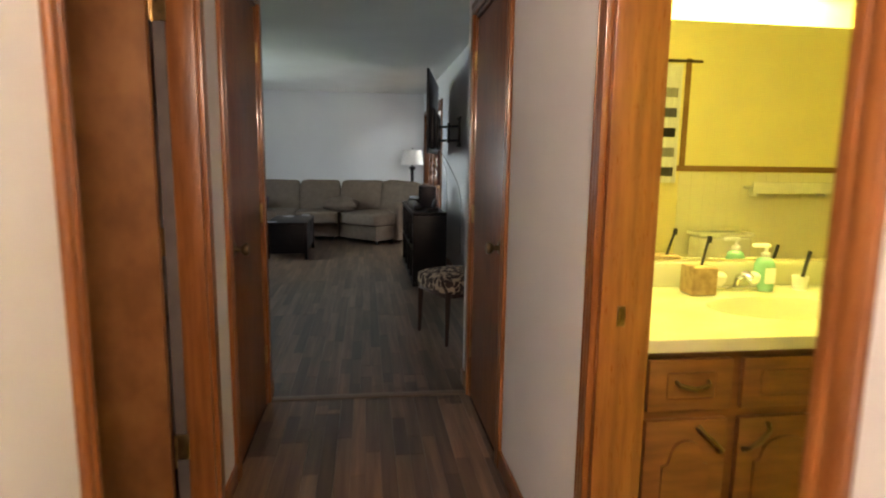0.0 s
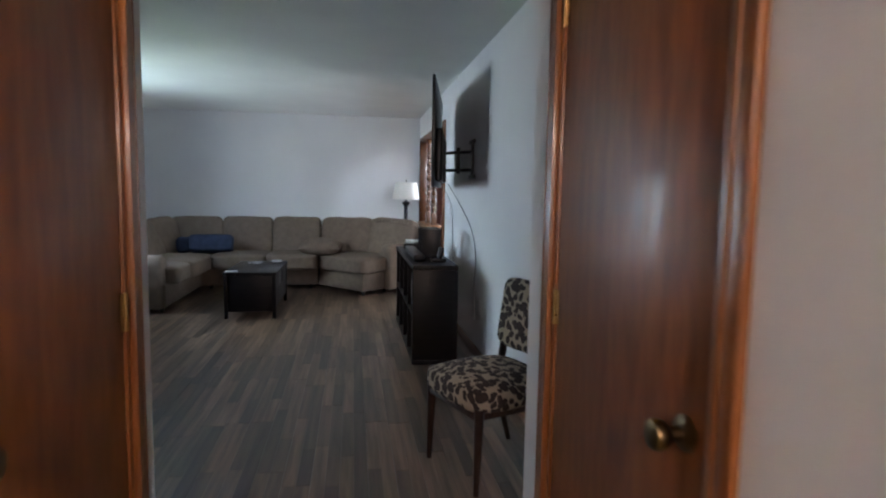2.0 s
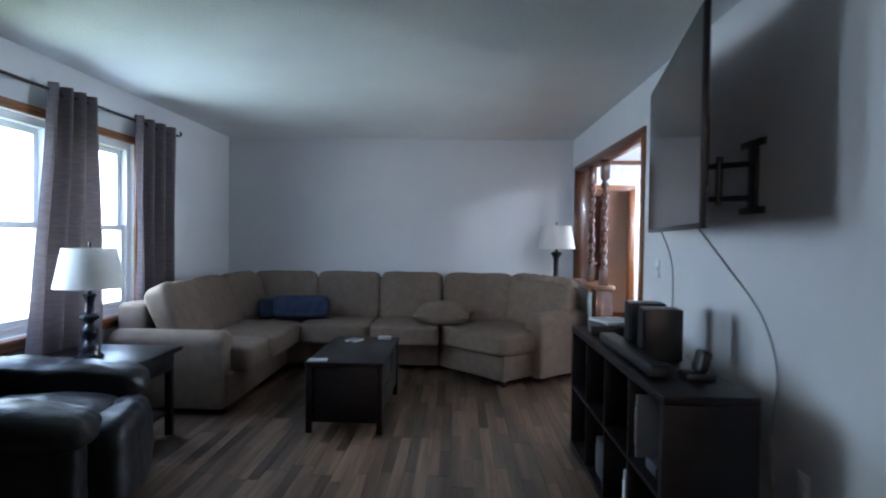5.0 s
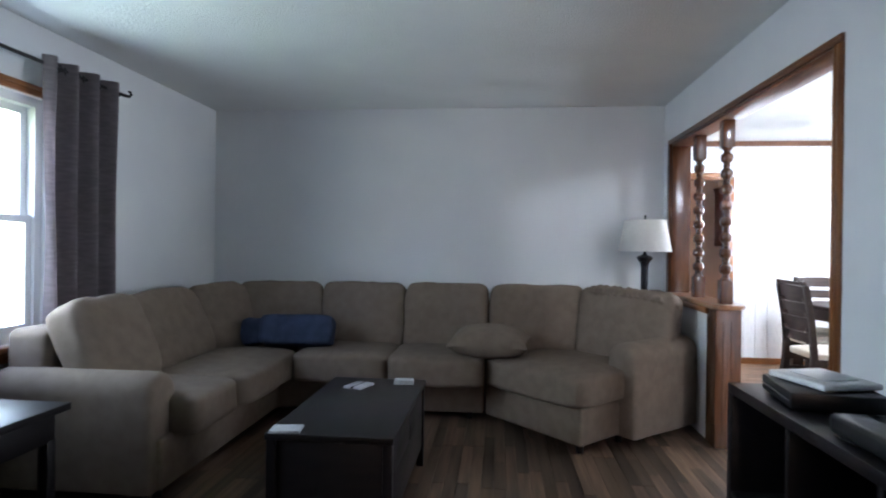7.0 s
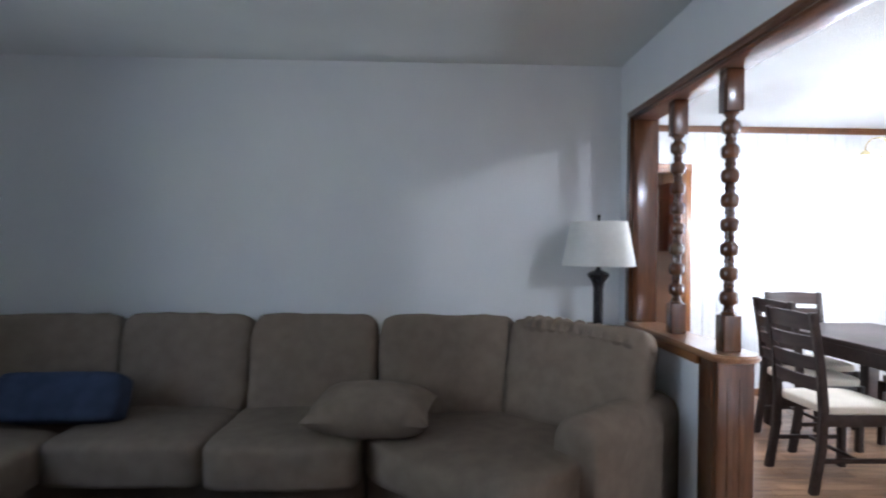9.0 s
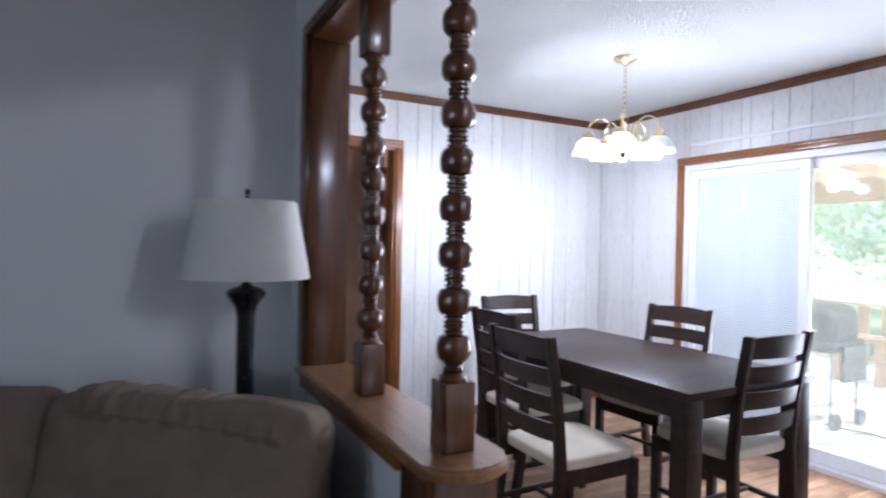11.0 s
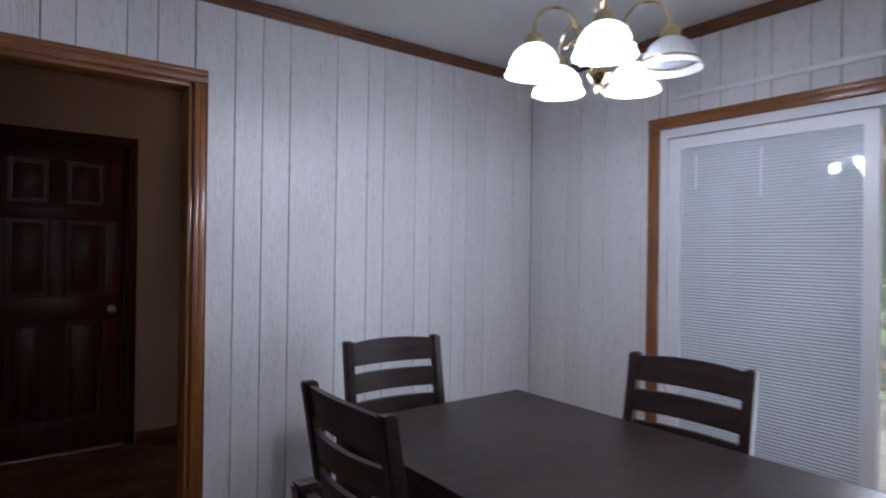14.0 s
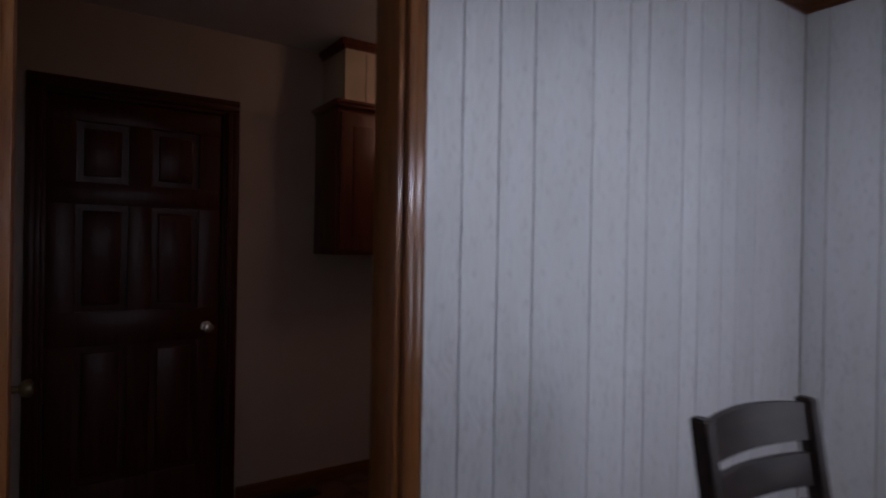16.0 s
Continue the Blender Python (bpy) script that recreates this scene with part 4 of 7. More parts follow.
def pillow(bm, w, d, h, m, seed):
    """A loose square pillow: two domed faces that meet in a thin seam, with pointed corners."""
    n = 18
    b5 = bmesh.new()
    for s in (1, -1):
        rows = []
        for j in range(n + 1):
            row = []
            for i in range(n + 1):
                u, v = -1 + 2 * i / n, -1 + 2 * j / n
                dome = max(0.0, (1 - u * u) * (1 - v * v)) ** 0.42
                pull = 1 - 0.09 * (1 - abs(u) ** 2) * abs(v) ** 3
                pull2 = 1 - 0.09 * (1 - abs(v) ** 2) * abs(u) ** 3
                wr = 0.10 * noise.noise(Vector((u * 2.5, v * 2.5, seed + s)))
                row.append(b5.verts.new((u * w / 2 * pull2, v * d / 2 * pull, s * h / 2 * dome * (1 + wr) + 0.02 * u * u * s * 0)))
            rows.append(row)
        for j in range(n):
            for i in range(n):
                b5.faces.new((rows[j][i], rows[j][i + 1], rows[j + 1][i + 1], rows[j + 1][i]))
    bmesh.ops.remove_doubles(b5, verts=b5.verts[:], dist=0.0004)
    joined(bm, b5, m)


bl = thing("bolster_pillow", pose(-1.60, 9.02, 0.48), "navy blue lumbar pillow lying on the sofa", "pillow")
b = bmesh.new()
cushion(b, (0.54, 0.17, 0.22), 9.0, 12, 0.005, pose(0.02, 0.04, 0.125, -24, 0, 3), 31)
part("cover", b, M_NAVY, bl)
b = bmesh.new()
cushion(b, (0.20, 0.16, 0.20), 4.5, 8, 0.012, pose(-0.34, 0.10, 0.105, -20, 0, 34), 34)
part("fold", b, M_NAVY, bl)
tp = thing("throw_pillow", pose(-0.14, 8.98, 0.485), "flat taupe throw pillow lying on the sofa seat", "pillow")
b = bmesh.new()
pillow(b, 0.56, 0.42, 0.23, pose(-0.02, 0.02, 0.095, 4, 0, -6), 41)
part("cover", b, M_SOFA, tp)

# coffee table
ct = thing("coffee_table", pose(-0.775, 7.66, 0), "black-brown wooden coffee table with closed sides", "coffee table")
b = bmesh.new()
rb(b, -0.265, 0.265, -0.515, 0.515, 0.452, 0.48, 0.004)
part("tabletop", b, M_BLACKWOOD, ct)
for x in (-0.240, 0.240):
    for y in (-0.490, 0.490):
        b = bmesh.new()
        rb(b, x - 0.019, x + 0.019, y - 0.019, y + 0.019, 0, 0.452, 0.003)
        part("leg", b, M_BLACKWOOD, ct)
for y in (-0.482, 0.482):
    b = bmesh.new()
    rb(b, -0.221, 0.221, y - 0.011, y + 0.011, 0.070, 0.452, 0.002)
    part("end_panel", b, M_BLACKWOOD, ct)
for x in (-0.238, 0.238):
    b = bmesh.new()
    rb(b, x - 0.011, x + 0.011, -0.471, 0.471, 0.105, 0.452, 0.002)
    side = part("side_panel", b, M_BLACKWOOD, ct)
    b = bmesh.new()
    e = x + math.copysign(0.011, x)
    rb(b, e - 0.004, e + 0.004, -0.440, -0.006, 0.300, 0.440, 0.003)
    rb(b, e - 0.004, e + 0.004, 0.006, 0.440, 0.300, 0.440, 0.003)
    part("drawer_front", b, M_BLACKWOOD, side)
b = bmesh.new()
rb(b, -0.207, 0.207, -0.47, 0.47, 0.075, 0.093, 0.002)
part("shelf", b, M_BLACKWOOD, ct)
M_PAPER = mat("white_card", (0.42, 0.42, 0.43), 0.7, second=(0.34, 0.34, 0.36), scale=20)


def card_stack(x, y, w, d, h, rz, label, band):
    t = thing("coaster_stack", pose(x, y, 0.48, 0, 0, rz), label, "coasters")
    bm = bmesh.new()
    rb(bm, -w / 2, w / 2, -d / 2, d / 2, 0.0005, h * 0.5, 0.003)
    part("lower_card", bm, M_PAPER, t)
    bm = bmesh.new()
    rb(bm, -w / 2 + 0.004, w / 2 - 0.002, -d / 2 + 0.003, d / 2 - 0.003, h * 0.5 + 0.0005, h, 0.003)
    part("upper_card", bm, M_PAPER, t)
    if band:
        bm = bmesh.new()
        rb(bm, -0.006, 0.006, -d / 2 - 0.001, d / 2 + 0.001, 0.001, h + 0.001, 0.001, 1)
        part("band", bm, M_BLACK, t)


card_stack(-0.965, 7.195, 0.13, 0.10, 0.010, 8, "flat white card lying on the coffee table", False)
card_stack(-0.85, 7.97, 0.11, 0.14, 0.012, -20, "white banded card pack on the coffee table", True)
card_stack(-0.62, 8.07, 0.11, 0.07, 0.024, 4, "small grey card box on the coffee table", False)

# television on its swing arm
d = Vector((0.26, 1.36, 0)).normalized()
ang = math.degrees(math.atan2(d.y, d.x))
tv = thing("television", pose(0.985, 6.12, 1.375, 0, 0, ang), "large flat black television angled out from the wall", "television")
TW, TH = 1.42, 0.83
b = bmesh.new()
rb(b, -TW / 2, TW / 2, -0.022, 0.0, 0, TH, 0.004)
part("bezel", b, M_BLACK, tv)
b = bmesh.new()
bx(b, -TW / 2 + 0.012, TW / 2 - 0.012, 0.0, 0.0025, 0.020, TH - 0.012)
part("screen", b, M_SCREEN, tv, "dark glossy screen", False)
b = bmesh.new()
rb(b, -0.52, 0.52, -0.070, -0.020, 0.04, 0.46, 0.02, 3)
part("back_cover", b, M_BLACK, tv)
mount = thing("wall_mount", pose(LIV_R, 5.86, 1.60), "black steel swing-arm television wall mount", "wall mount")
b = bmesh.new()
rb(b, -0.016, -0.0005, -0.035, 0.035, -0.15, 0.17, 0.002)
for z in (-0.15, 0.14):
    rb(b, -0.019, -0.003, -0.10, 0.10, z, z + 0.03, 0.002)
part("wall_plate", b, M_BLACK, mount)
b = bmesh.new()
for z in (-0.08, 0.07):
    tube(b, [(-0.015, 0.0, z), (-0.11, 0.10, z), (-0.20, 0.24, z)], 0.014, 8)
tube(b, [(-0.11, 0.10, -0.11), (-0.11, 0.10, 0.11)], 0.016, 8)
part("arm", b, M_BLACK, mount)
b = bmesh.new()
bm_m = pose(-0.205, 0.26, 0, 0, 0, ang - 90)
rb(b, -0.012, 0.012, -0.20, 0.20, -0.03, 0.03, 0.002, 2, bm_m)
rb(b, -0.012, 0.012, -0.17, -0.13, -0.18, 0.18, 0.002, 2, bm_m)
rb(b, -0.012, 0.012, 0.13, 0.17, -0.18, 0.18, 0.002, 2, bm_m)
part("head_plate", b, M_BLACK, mount)


def cable(name, pts, r, material, label):
    b3 = bmesh.new()
    dense = []
    p = [Vector(q) for q in pts]
    p = [p[0]] + p + [p[-1]]
    for i in range(1, len(p) - 2):
        for s in range(8):
            u = s / 8
            dense.append(0.5 * ((2 * p[i]) + (-p[i - 1] + p[i + 1]) * u + (2 * p[i - 1] - 5 * p[i] + 4 * p[i + 1] - p[i + 2]) * u * u + (-p[i - 1] + 3 * p[i] - 3 * p[i + 1] + p[i + 2]) * u ** 3))
    dense.append(p[-1])
    tube(b3, dense, r, 8)
    return tagged(part(name, b3, material), label, "cable")


M_CABLE = mat("grey_cable", (0.22, 0.23, 0.24), 0.5)
cable("power_cable", [(1.08, 6.02, 1.40), (1.17, 5.90, 1.22), (1.235, 5.72, 1.02), (1.25, 5.62, 0.80), (1.25, 5.66, 0.55), (1.25, 5.62, 0.30)], 0.0045, M_CABLE, "grey power cable hanging from the television")
cable("signal_cable", [(1.12, 6.62, 1.40), (1.235, 6.74, 1.20), (1.252, 6.76, 0.95), (1.25, 6.72, 0.62)], 0.003, M_CABLE, "thin signal cable hanging from the television")

# cube bookcase under the television
bc = thing("bookcase", pose(0.893, 6.215, 0), "low black cube bookcase standing against the wall", "bookcase")
L0, L1, D0, D1 = -0.83, 0.83, -0.175, 0.175
TOP = 0.77
for z0, z1 in ((0.0, 0.035), (TOP - 0.035, TOP)):
    b = bmesh.new()
    rb(b, D0, D1, L0, L1, z0, z1, 0.002)
    part("board", b, M_BLACKWOOD, bc)
for y in (L0, L1 - 0.035):
    b = bmesh.new()
    rb(b, D0, D1, y, y + 0.035, 0.035, TOP - 0.035, 0.002)
    part("end_panel", b, M_BLACKWOOD, bc)
b = bmesh.new()
rb(b, D0 + 0.002, D1, L0 + 0.035, L1 - 0.035, 0.376, 0.394, 0.001)
part("shelf", b, M_BLACKWOOD, bc)
for k in (1, 2, 3):
    y = L0 + 0.0175 + (L1 - L0 - 0.035) * k / 4
    for z0, z1 in ((0.035, 0.376), (0.394, TOP - 0.035)):
        b = bmesh.new()
        rb(b, D0 + 0.002, D1, y - 0.009, y + 0.009, z0, z1, 0.001)
        part("divider", b, M_BLACKWOOD, bc)
b = bmesh.new()
bx(b, D1 - 0.006, D1 - 0.001, L0 + 0.035, L1 - 0.035, 0.035, TOP - 0.035)
part("back_panel", b, M_BLACKWOOD, bc)


def speaker(m):
    t = thing("bookshelf_speaker", m, "black bookshelf loudspeaker standing on the bookcase", "loudspeaker", "pair of speakers")
    bm = bmesh.new()
    rb(bm, -0.085, 0.085, -0.075, 0.075, 0.001, 0.238, 0.005)
    part("cabinet", bm, M_BLACK, t)
    bm = bmesh.new()
    rb(bm, -0.094, -0.084, -0.070, 0.070, 0.006, 0.233, 0.004)
    part("grille", bm, mat("speaker_cloth", (0.010, 0.010, 0.011), 0.95, bump=0.001, bump_scale=600), t)
    return t


sp1 = speaker(pose(0.945, 6.075, TOP, 0, 0, -8))
copy_thing(sp1, pose(0.955, 6.33, TOP, 0, 0, -6))
sb = thing("soundbar", pose(0.795, 6.05, TOP), "long dark soundbar lying on the bookcase", "soundbar")
b = bmesh.new()
rb(b, -0.045, 0.045, -0.42, 0.42, 0.006, 0.056, 0.012, 3)
part("body", b, M_BLACK, sb)
for y in (-0.36, 0.36):
    b = bmesh.new()
    rb(b, -0.035, 0.035, y - 0.02, y + 0.02, 0.0005, 0.007, 0.001, 1)
    part("foot", b, M_BLACK, sb)
gc = thing("game_console", pose(0.905, 6.80, TOP, 0, 0, -8), "black disc player with glossy top on the bookcase", "disc player")
b = bmesh.new()
rb(b, -0.13, 0.13, -0.14, 0.14, 0.004, 0.055, 0.006)
part("case", b, M_BLACK, gc)
b = bmesh.new()
rb(b, -0.131, -0.128, -0.13, 0.13, 0.024, 0.030, 0.0008, 1)
part("chrome_strip", b, mat("chrome", (0.6, 0.6, 0.62), 0.2, metal=1), gc)
for y in (-0.11, 0.11):
    b = bmesh.new()
    rb(b, -0.11, 0.11, y - 0.01, y + 0.01, 0.0003, 0.005, 0.001, 1)
    part("foot", b, M_BLACK, gc)
rt = thing("wireless_router", pose(0.92, 6.82, TOP + 0.056, 0, 0, 14), "flat white router lying on the player", "router")
b = bmesh.new()
rb(b, -0.10, 0.10, -0.12, 0.12, 0.001, 0.022, 0.008, 3)
part("shell", b, mat("white_plastic", (0.72, 0.72, 0.73), 0.4), rt)
b = bmesh.new()
rb(b, -0.06, 0.06, -0.07, 0.07, 0.0225, 0.025, 0.001)
part("top_plate", b, mat("pale_grey_plastic", (0.5, 0.5, 0.52), 0.3), rt)
gd = thing("controller_stand", pose(0.95, 5.66, TOP), "small black controller dock on the bookcase", "charging dock")
b = bmesh.new()
rb(b, -0.06, 0.06, -0.05, 0.05, 0.0005, 0.03, 0.008)
part("base", b, M_BLACK, gd)
b = bmesh.new()
rb(b, -0.02, 0.02, -0.045, 0.045, 0.028, 0.12, 0.015, 3, pose(0, 0, 0, 0, 14, 0))
part("cradle", b, M_BLACK, gd)
for y, z, w, h, dd, c, lab in ((5.80, 0.395, 0.03, 0.27, 0.22, (0.45, 0.46, 0.48), "pale game case leaning in the bookcase"), (5.62, 0.395, 0.12, 0.05, 0.2, (0.06, 0.06, 0.07), "dark flat box inside the bookcase"), (5.95, 0.036, 0.03, 0.24, 0.22, (0.40, 0.42, 0.45), "pale folder standing in the bookcase"), (6.45, 0.036, 0.16, 0.2, 0.2, (0.05, 0.05, 0.06), "dark box inside the bookcase"), (5.60, 0.036, 0.20, 0.12, 0.22, (0.03, 0.035, 0.06), "dark blue case inside the bookcase")):
    t = thing("storage_case", pose(0.86, y, z), lab, "box")
    b = bmesh.new()
    rb(b, -dd / 2, dd / 2, -w / 2, w / 2, 0.0005, h, 0.004)
    part("case", b, mat("case_card", c, 0.5), t)
    b = bmesh.new()
    rb(b, -dd / 2 - 0.003, -dd / 2 + 0.002, -w / 2 + 0.002, w / 2 - 0.002, h * 0.2, h * 0.8, 0.001)
    part("spine_label", b, mat("case_label", tuple(min(1, q * 1.6) for q in c), 0.5), t)
ol = tagged(thing("outlet_plate", pose(LIV_R, 5.45, 0.42), "white wall plate low on the television wall", "outlet"), "")
b = bmesh.new()
rb(b, -0.007, -0.0005, -0.036, 0.036, -0.058, 0.058, 0.002)
part("plate", b, M_WHITE, ol)
b = bmesh.new()
for z in (-0.025, 0.025):
    rb(b, -0.009, -0.006, -0.014, 0.014, z - 0.016, z + 0.016, 0.003)
part("socket", b, M_WHITE, ol)
sw = thing("light_switch", pose(LIV_R, 7.05, 1.15), "white light switch beside the wide opening", "light switch")
b = bmesh.new()
rb(b, -0.007, -0.0005, -0.036, 0.036, -0.058, 0.058, 0.002)
part("plate", b, M_WHITE, sw)
b = bmesh.new()
rb(b, -0.014, -0.006, -0.005, 0.005, -0.012, 0.012, 0.002)
part("toggle", b, M_WHITE, sw)

# animal-print side chair
M_PRINT = bpy.data.materials.new("animal_print_fabric")
M_PRINT.use_nodes = True
pn, pl = M_PRINT.node_tree.nodes, M_PRINT.node_tree.links
tc = pn.new("ShaderNodeTexCoord")
wob = pn.new("ShaderNodeTexNoise")
wob.inputs["Scale"].default_value = 9
mixv = pn.new("ShaderNodeVectorMath")
mixv.operation = "MULTIPLY_ADD"
mixv.inputs[1].default_value = (0.075, 0.075, 0.075)
pl.new(tc.outputs["Object"], wob.inputs["Vector"])
pl.new(wob.outputs["Color"], mixv.inputs[0])
pl.new(tc.outputs["Object"], mixv.inputs[2])
vor = pn.new("ShaderNodeTexVoronoi")
vor.inputs["Scale"].default_value = 29
pl.new(mixv.outputs[0], vor.inputs["Vector"])
vr = pn.new("ShaderNodeValToRGB")
vr.color_ramp.elements[0].position, vr.color_ramp.elements[1].position = 0.53, 0.60
vr.color_ramp.elements[0].color, vr.color_ramp.elements[1].color = (0.020, 0.014, 0.013, 1), (0.33, 0.265, 0.195, 1)
e = vr.color_ramp.elements.new(0.25)
e.color = (0.045, 0.028, 0.022, 1)
pl.new(vor.outputs["Distance"], vr.inputs[0])
pl.new(vr.outputs[0], pn["Principled BSDF"].inputs["Base Color"])
pn["Principled BSDF"].inputs["Roughness"].default_value = 0.9
ch = thing("side_chair", pose(0.92, 3.69, 0, 0, 0, -68.6), "upholstered side chair in brown animal print on dark legs", "chair")
b = bmesh.new()
cushion(b, (0.50, 0.50, 0.12), 5.5, 10, 0.004, pose(0, 0, 0.42), 3, 0.03)
part("seat", b, M_PRINT, ch)
b = bmesh.new()
cushion(b, (0.50, 0.065, 0.36), 7, 10, 0.004, pose(0, 0.255, 0.71, -9, 0, 0), 5, 0.0)
part("backrest", b, M_PRINT, ch)
M_CHLEG = mat("dark_walnut_leg", (0.05, 0.022, 0.014), 0.3, second=(0.03, 0.013, 0.009), stretch=(6, 6, 1))
for x in (-0.21, 0.21):
    b = bmesh.new()
    tube(b, [(x * 1.02, -0.21, 0.0), (x, -0.20, 0.39)], 0.02, 10, [0.013, 0.024])
    part("front_leg", b, M_CHLEG, ch)
    b = bmesh.new()
    tube(b, [(x, 0.28, 0.0), (x, 0.21, 0.25), (x, 0.215, 0.42), (x, 0.27, 0.80)], 0.02, 8, [0.014, 0.020, 0.022, 0.018])
    part("back_leg", b, M_CHLEG, ch)
b = bmesh.new()
rb(b, -0.22, 0.22, -0.22, 0.22, 0.335, 0.385, 0.01)
part("seat_rail", b, M_CHLEG, ch)

# recliner
rc = thing("recliner", pose(-2.03, 5.86, 0, 0, 0, 104.8), "black leather recliner with padded arms beside the window", "armchair")


def lpad(name, c, size, rx=0, rz=0, k=4.5, seed=0.0, crown=0.0, ry=0):
    bm = bmesh.new()
    cushion(bm, size, k, 22, 0.011, pose(*c, rx, ry, rz), seed, crown)
    return part(name, bm, M_LEATHER, rc)


lpad("body", (0, 0.02, 0.24), (0.92, 0.80, 0.42), k=9, seed=1)
lpad("seat_cushion", (0, -0.08, 0.45), (0.56, 0.66, 0.16), seed=2, crown=0.03)
lpad("footrest", (0, -0.44, 0.30), (0.58, 0.20, 0.44), seed=3, k=4)
lpad("footrest_fold", (0, -0.42, 0.12), (0.58, 0.16, 0.18), seed=3.5, k=3.5)
lpad("backrest", (0, 0.36, 0.66), (0.64, 0.26, 0.62), rx=-14, seed=4)
lpad("headrest", (0, 0.40, 0.93), (0.62, 0.24, 0.26), rx=-14, seed=4.4, k=3.5)
for x in (-0.41, 0.41):
    a = lpad("arm", (x, 0.0, 0.36), (0.20, 0.84, 0.44), k=7, seed=5 + x)
    bm = bmesh.new()
    cushion(bm, (0.30, 0.86, 0.17), 4.0, 26, 0.016, pose(x, -0.03, 0.570, 5, 0, 0), 7 + x, 0.01)
    part("arm_pad", bm, M_LEATHER, a)
    bm = bmesh.new()
    for k in range(5):
        tube(bm, [(x - 0.06 + 0.03 * k, -0.375, 0.575), (x - 0.055 + 0.03 * k, -0.405, 0.545)], 0.004, 6)
    part("stitching", bm, M_BLACK, a)
for x in (-0.38, 0.38):
    for y in (-0.32, 0.34):
        b = bmesh.new()
        lathe(b, [(0, 0), (0.024, 0), (0.028, 0.05), (0, 0.05)], x, y, 12)
        part("foot", b, M_BLACK, rc)

# side table and table lamp
st = thing("side_table", pose(-2.19, 6.83, 0), "black wooden side table between recliner and sofa", "side table")
b = bmesh.new()
rb(b, -0.33, 0.33, -0.30, 0.30, 0.55, 0.58, 0.004)
part("tabletop", b, M_BLACKWOOD, st)
b = bmesh.new()
rb(b, -0.29, 0.29, -0.26, 0.26, 0.43, 0.55, 0.003)
dr = part("drawer_box", b, M_BLACKWOOD, st)
M_KNOB = mat("chrome_knob", (0.7, 0.7, 0.72), 0.15, metal=1)
for x in (-0.03, 0.03):
    b = bmesh.new()
    lathe(b, [(0, 0), (0.008, 0), (0.006, 0.012), (0.012, 0.018), (0, 0.024)], 0, 0, 10, pose(0.29, x - 0.15, 0.49, 0, 90, 0))
    part("drawer_knob", b, M_KNOB, dr, "small chrome drawer knob")
for x in (-0.27, 0.27):
    for y in (-0.24, 0.24):
        b = bmesh.new()
        rb(b, x - 0.022, x + 0.022, y - 0.022, y + 0.022, 0, 0.44, 0.003)
        part("leg", b, M_BLACKWOOD, st)
b = bmesh.new()
rb(b, -0.27, 0.27, -0.24, 0.24, 0.14, 0.158, 0.002)
part("shelf", b, M_BLACKWOOD, st)


def shade(parent, r0, r1, z0, z1):
    bm = bmesh.new()
    lathe(bm, [(r0, z0), (r1, z1), (r1 - 0.003, z1), (r0 - 0.003, z0), (r0, z0)], seg=40)
    s = part("shade", bm, M_SHADE, parent, "white drum lamp shade")
    bm = bmesh.new()
    lathe(bm, [(0, z1 - 0.002), (0.006, z1), (0.009, z1 + 0.010), (0.006, z1 + 0.020), (0.011, z1 + 0.028), (0.008, z1 + 0.038), (0, z1 + 0.042)], seg=14)
    for k in range(3):
        a = k * 2.094
        tube(bm, [(0, 0, z1 - 0.006), (r1 * math.cos(a) * 0.99, r1 * math.sin(a) * 0.99, z1 - 0.008)], 0.002, 6)
    part("finial", bm, M_LAMP, parent)
    return s


tl = thing("table_lamp", pose(-2.22, 6.70, 0.58), "black turned table lamp with a white shade", "lamp")
b = bmesh.new()
lathe(b, [(0, 0), (0.075, 0), (0.078, 0.012), (0.060, 0.022), (0.056, 0.045), (0.064, 0.055), (0.060, 0.075), (0.036, 0.09), (0.024, 0.105), (0.040, 0.125), (0.048, 0.15), (0.046, 0.175), (0.030, 0.19), (0.022, 0.205), (0.030, 0.22), (0.052, 0.235), (0.056, 0.25), (0.046, 0.262), (0.026, 0.275), (0.024, 0.33), (0.030, 0.36), (0.040, 0.375), (0.034, 0.388), (0.014, 0.395), (0.010, 0.46), (0, 0.46)], seg=28)
part("body", b, M_LAMP, tl)
shade(tl, 0.19, 0.145, 0.42, 0.655)

fl = thing("floor_lamp", pose(1.035, 9.56, 0), "black turned floor lamp with a white shade behind the sofa", "lamp")
b = bmesh.new()
lathe(b, [(0, 0), (0.13, 0), (0.135, 0.015), (0.12, 0.03), (0.05, 0.045), (0.034, 0.07), (0.030, 0.12), (0.036, 0.14), (0.030, 0.16), (0.027, 0.6), (0.034, 0.62), (0.028, 0.64), (0.029, 1.10), (0.033, 1.12), (0.036, 1.135), (0.058, 1.165), (0.062, 1.178), (0.050, 1.19), (0.020, 1.20), (0.012, 1.21), (0.010, 1.26), (0, 1.26)], seg=26)
part("stem", b, M_LAMP, fl)
shade(fl, 0.20, 0.155, 1.225, 1.47)

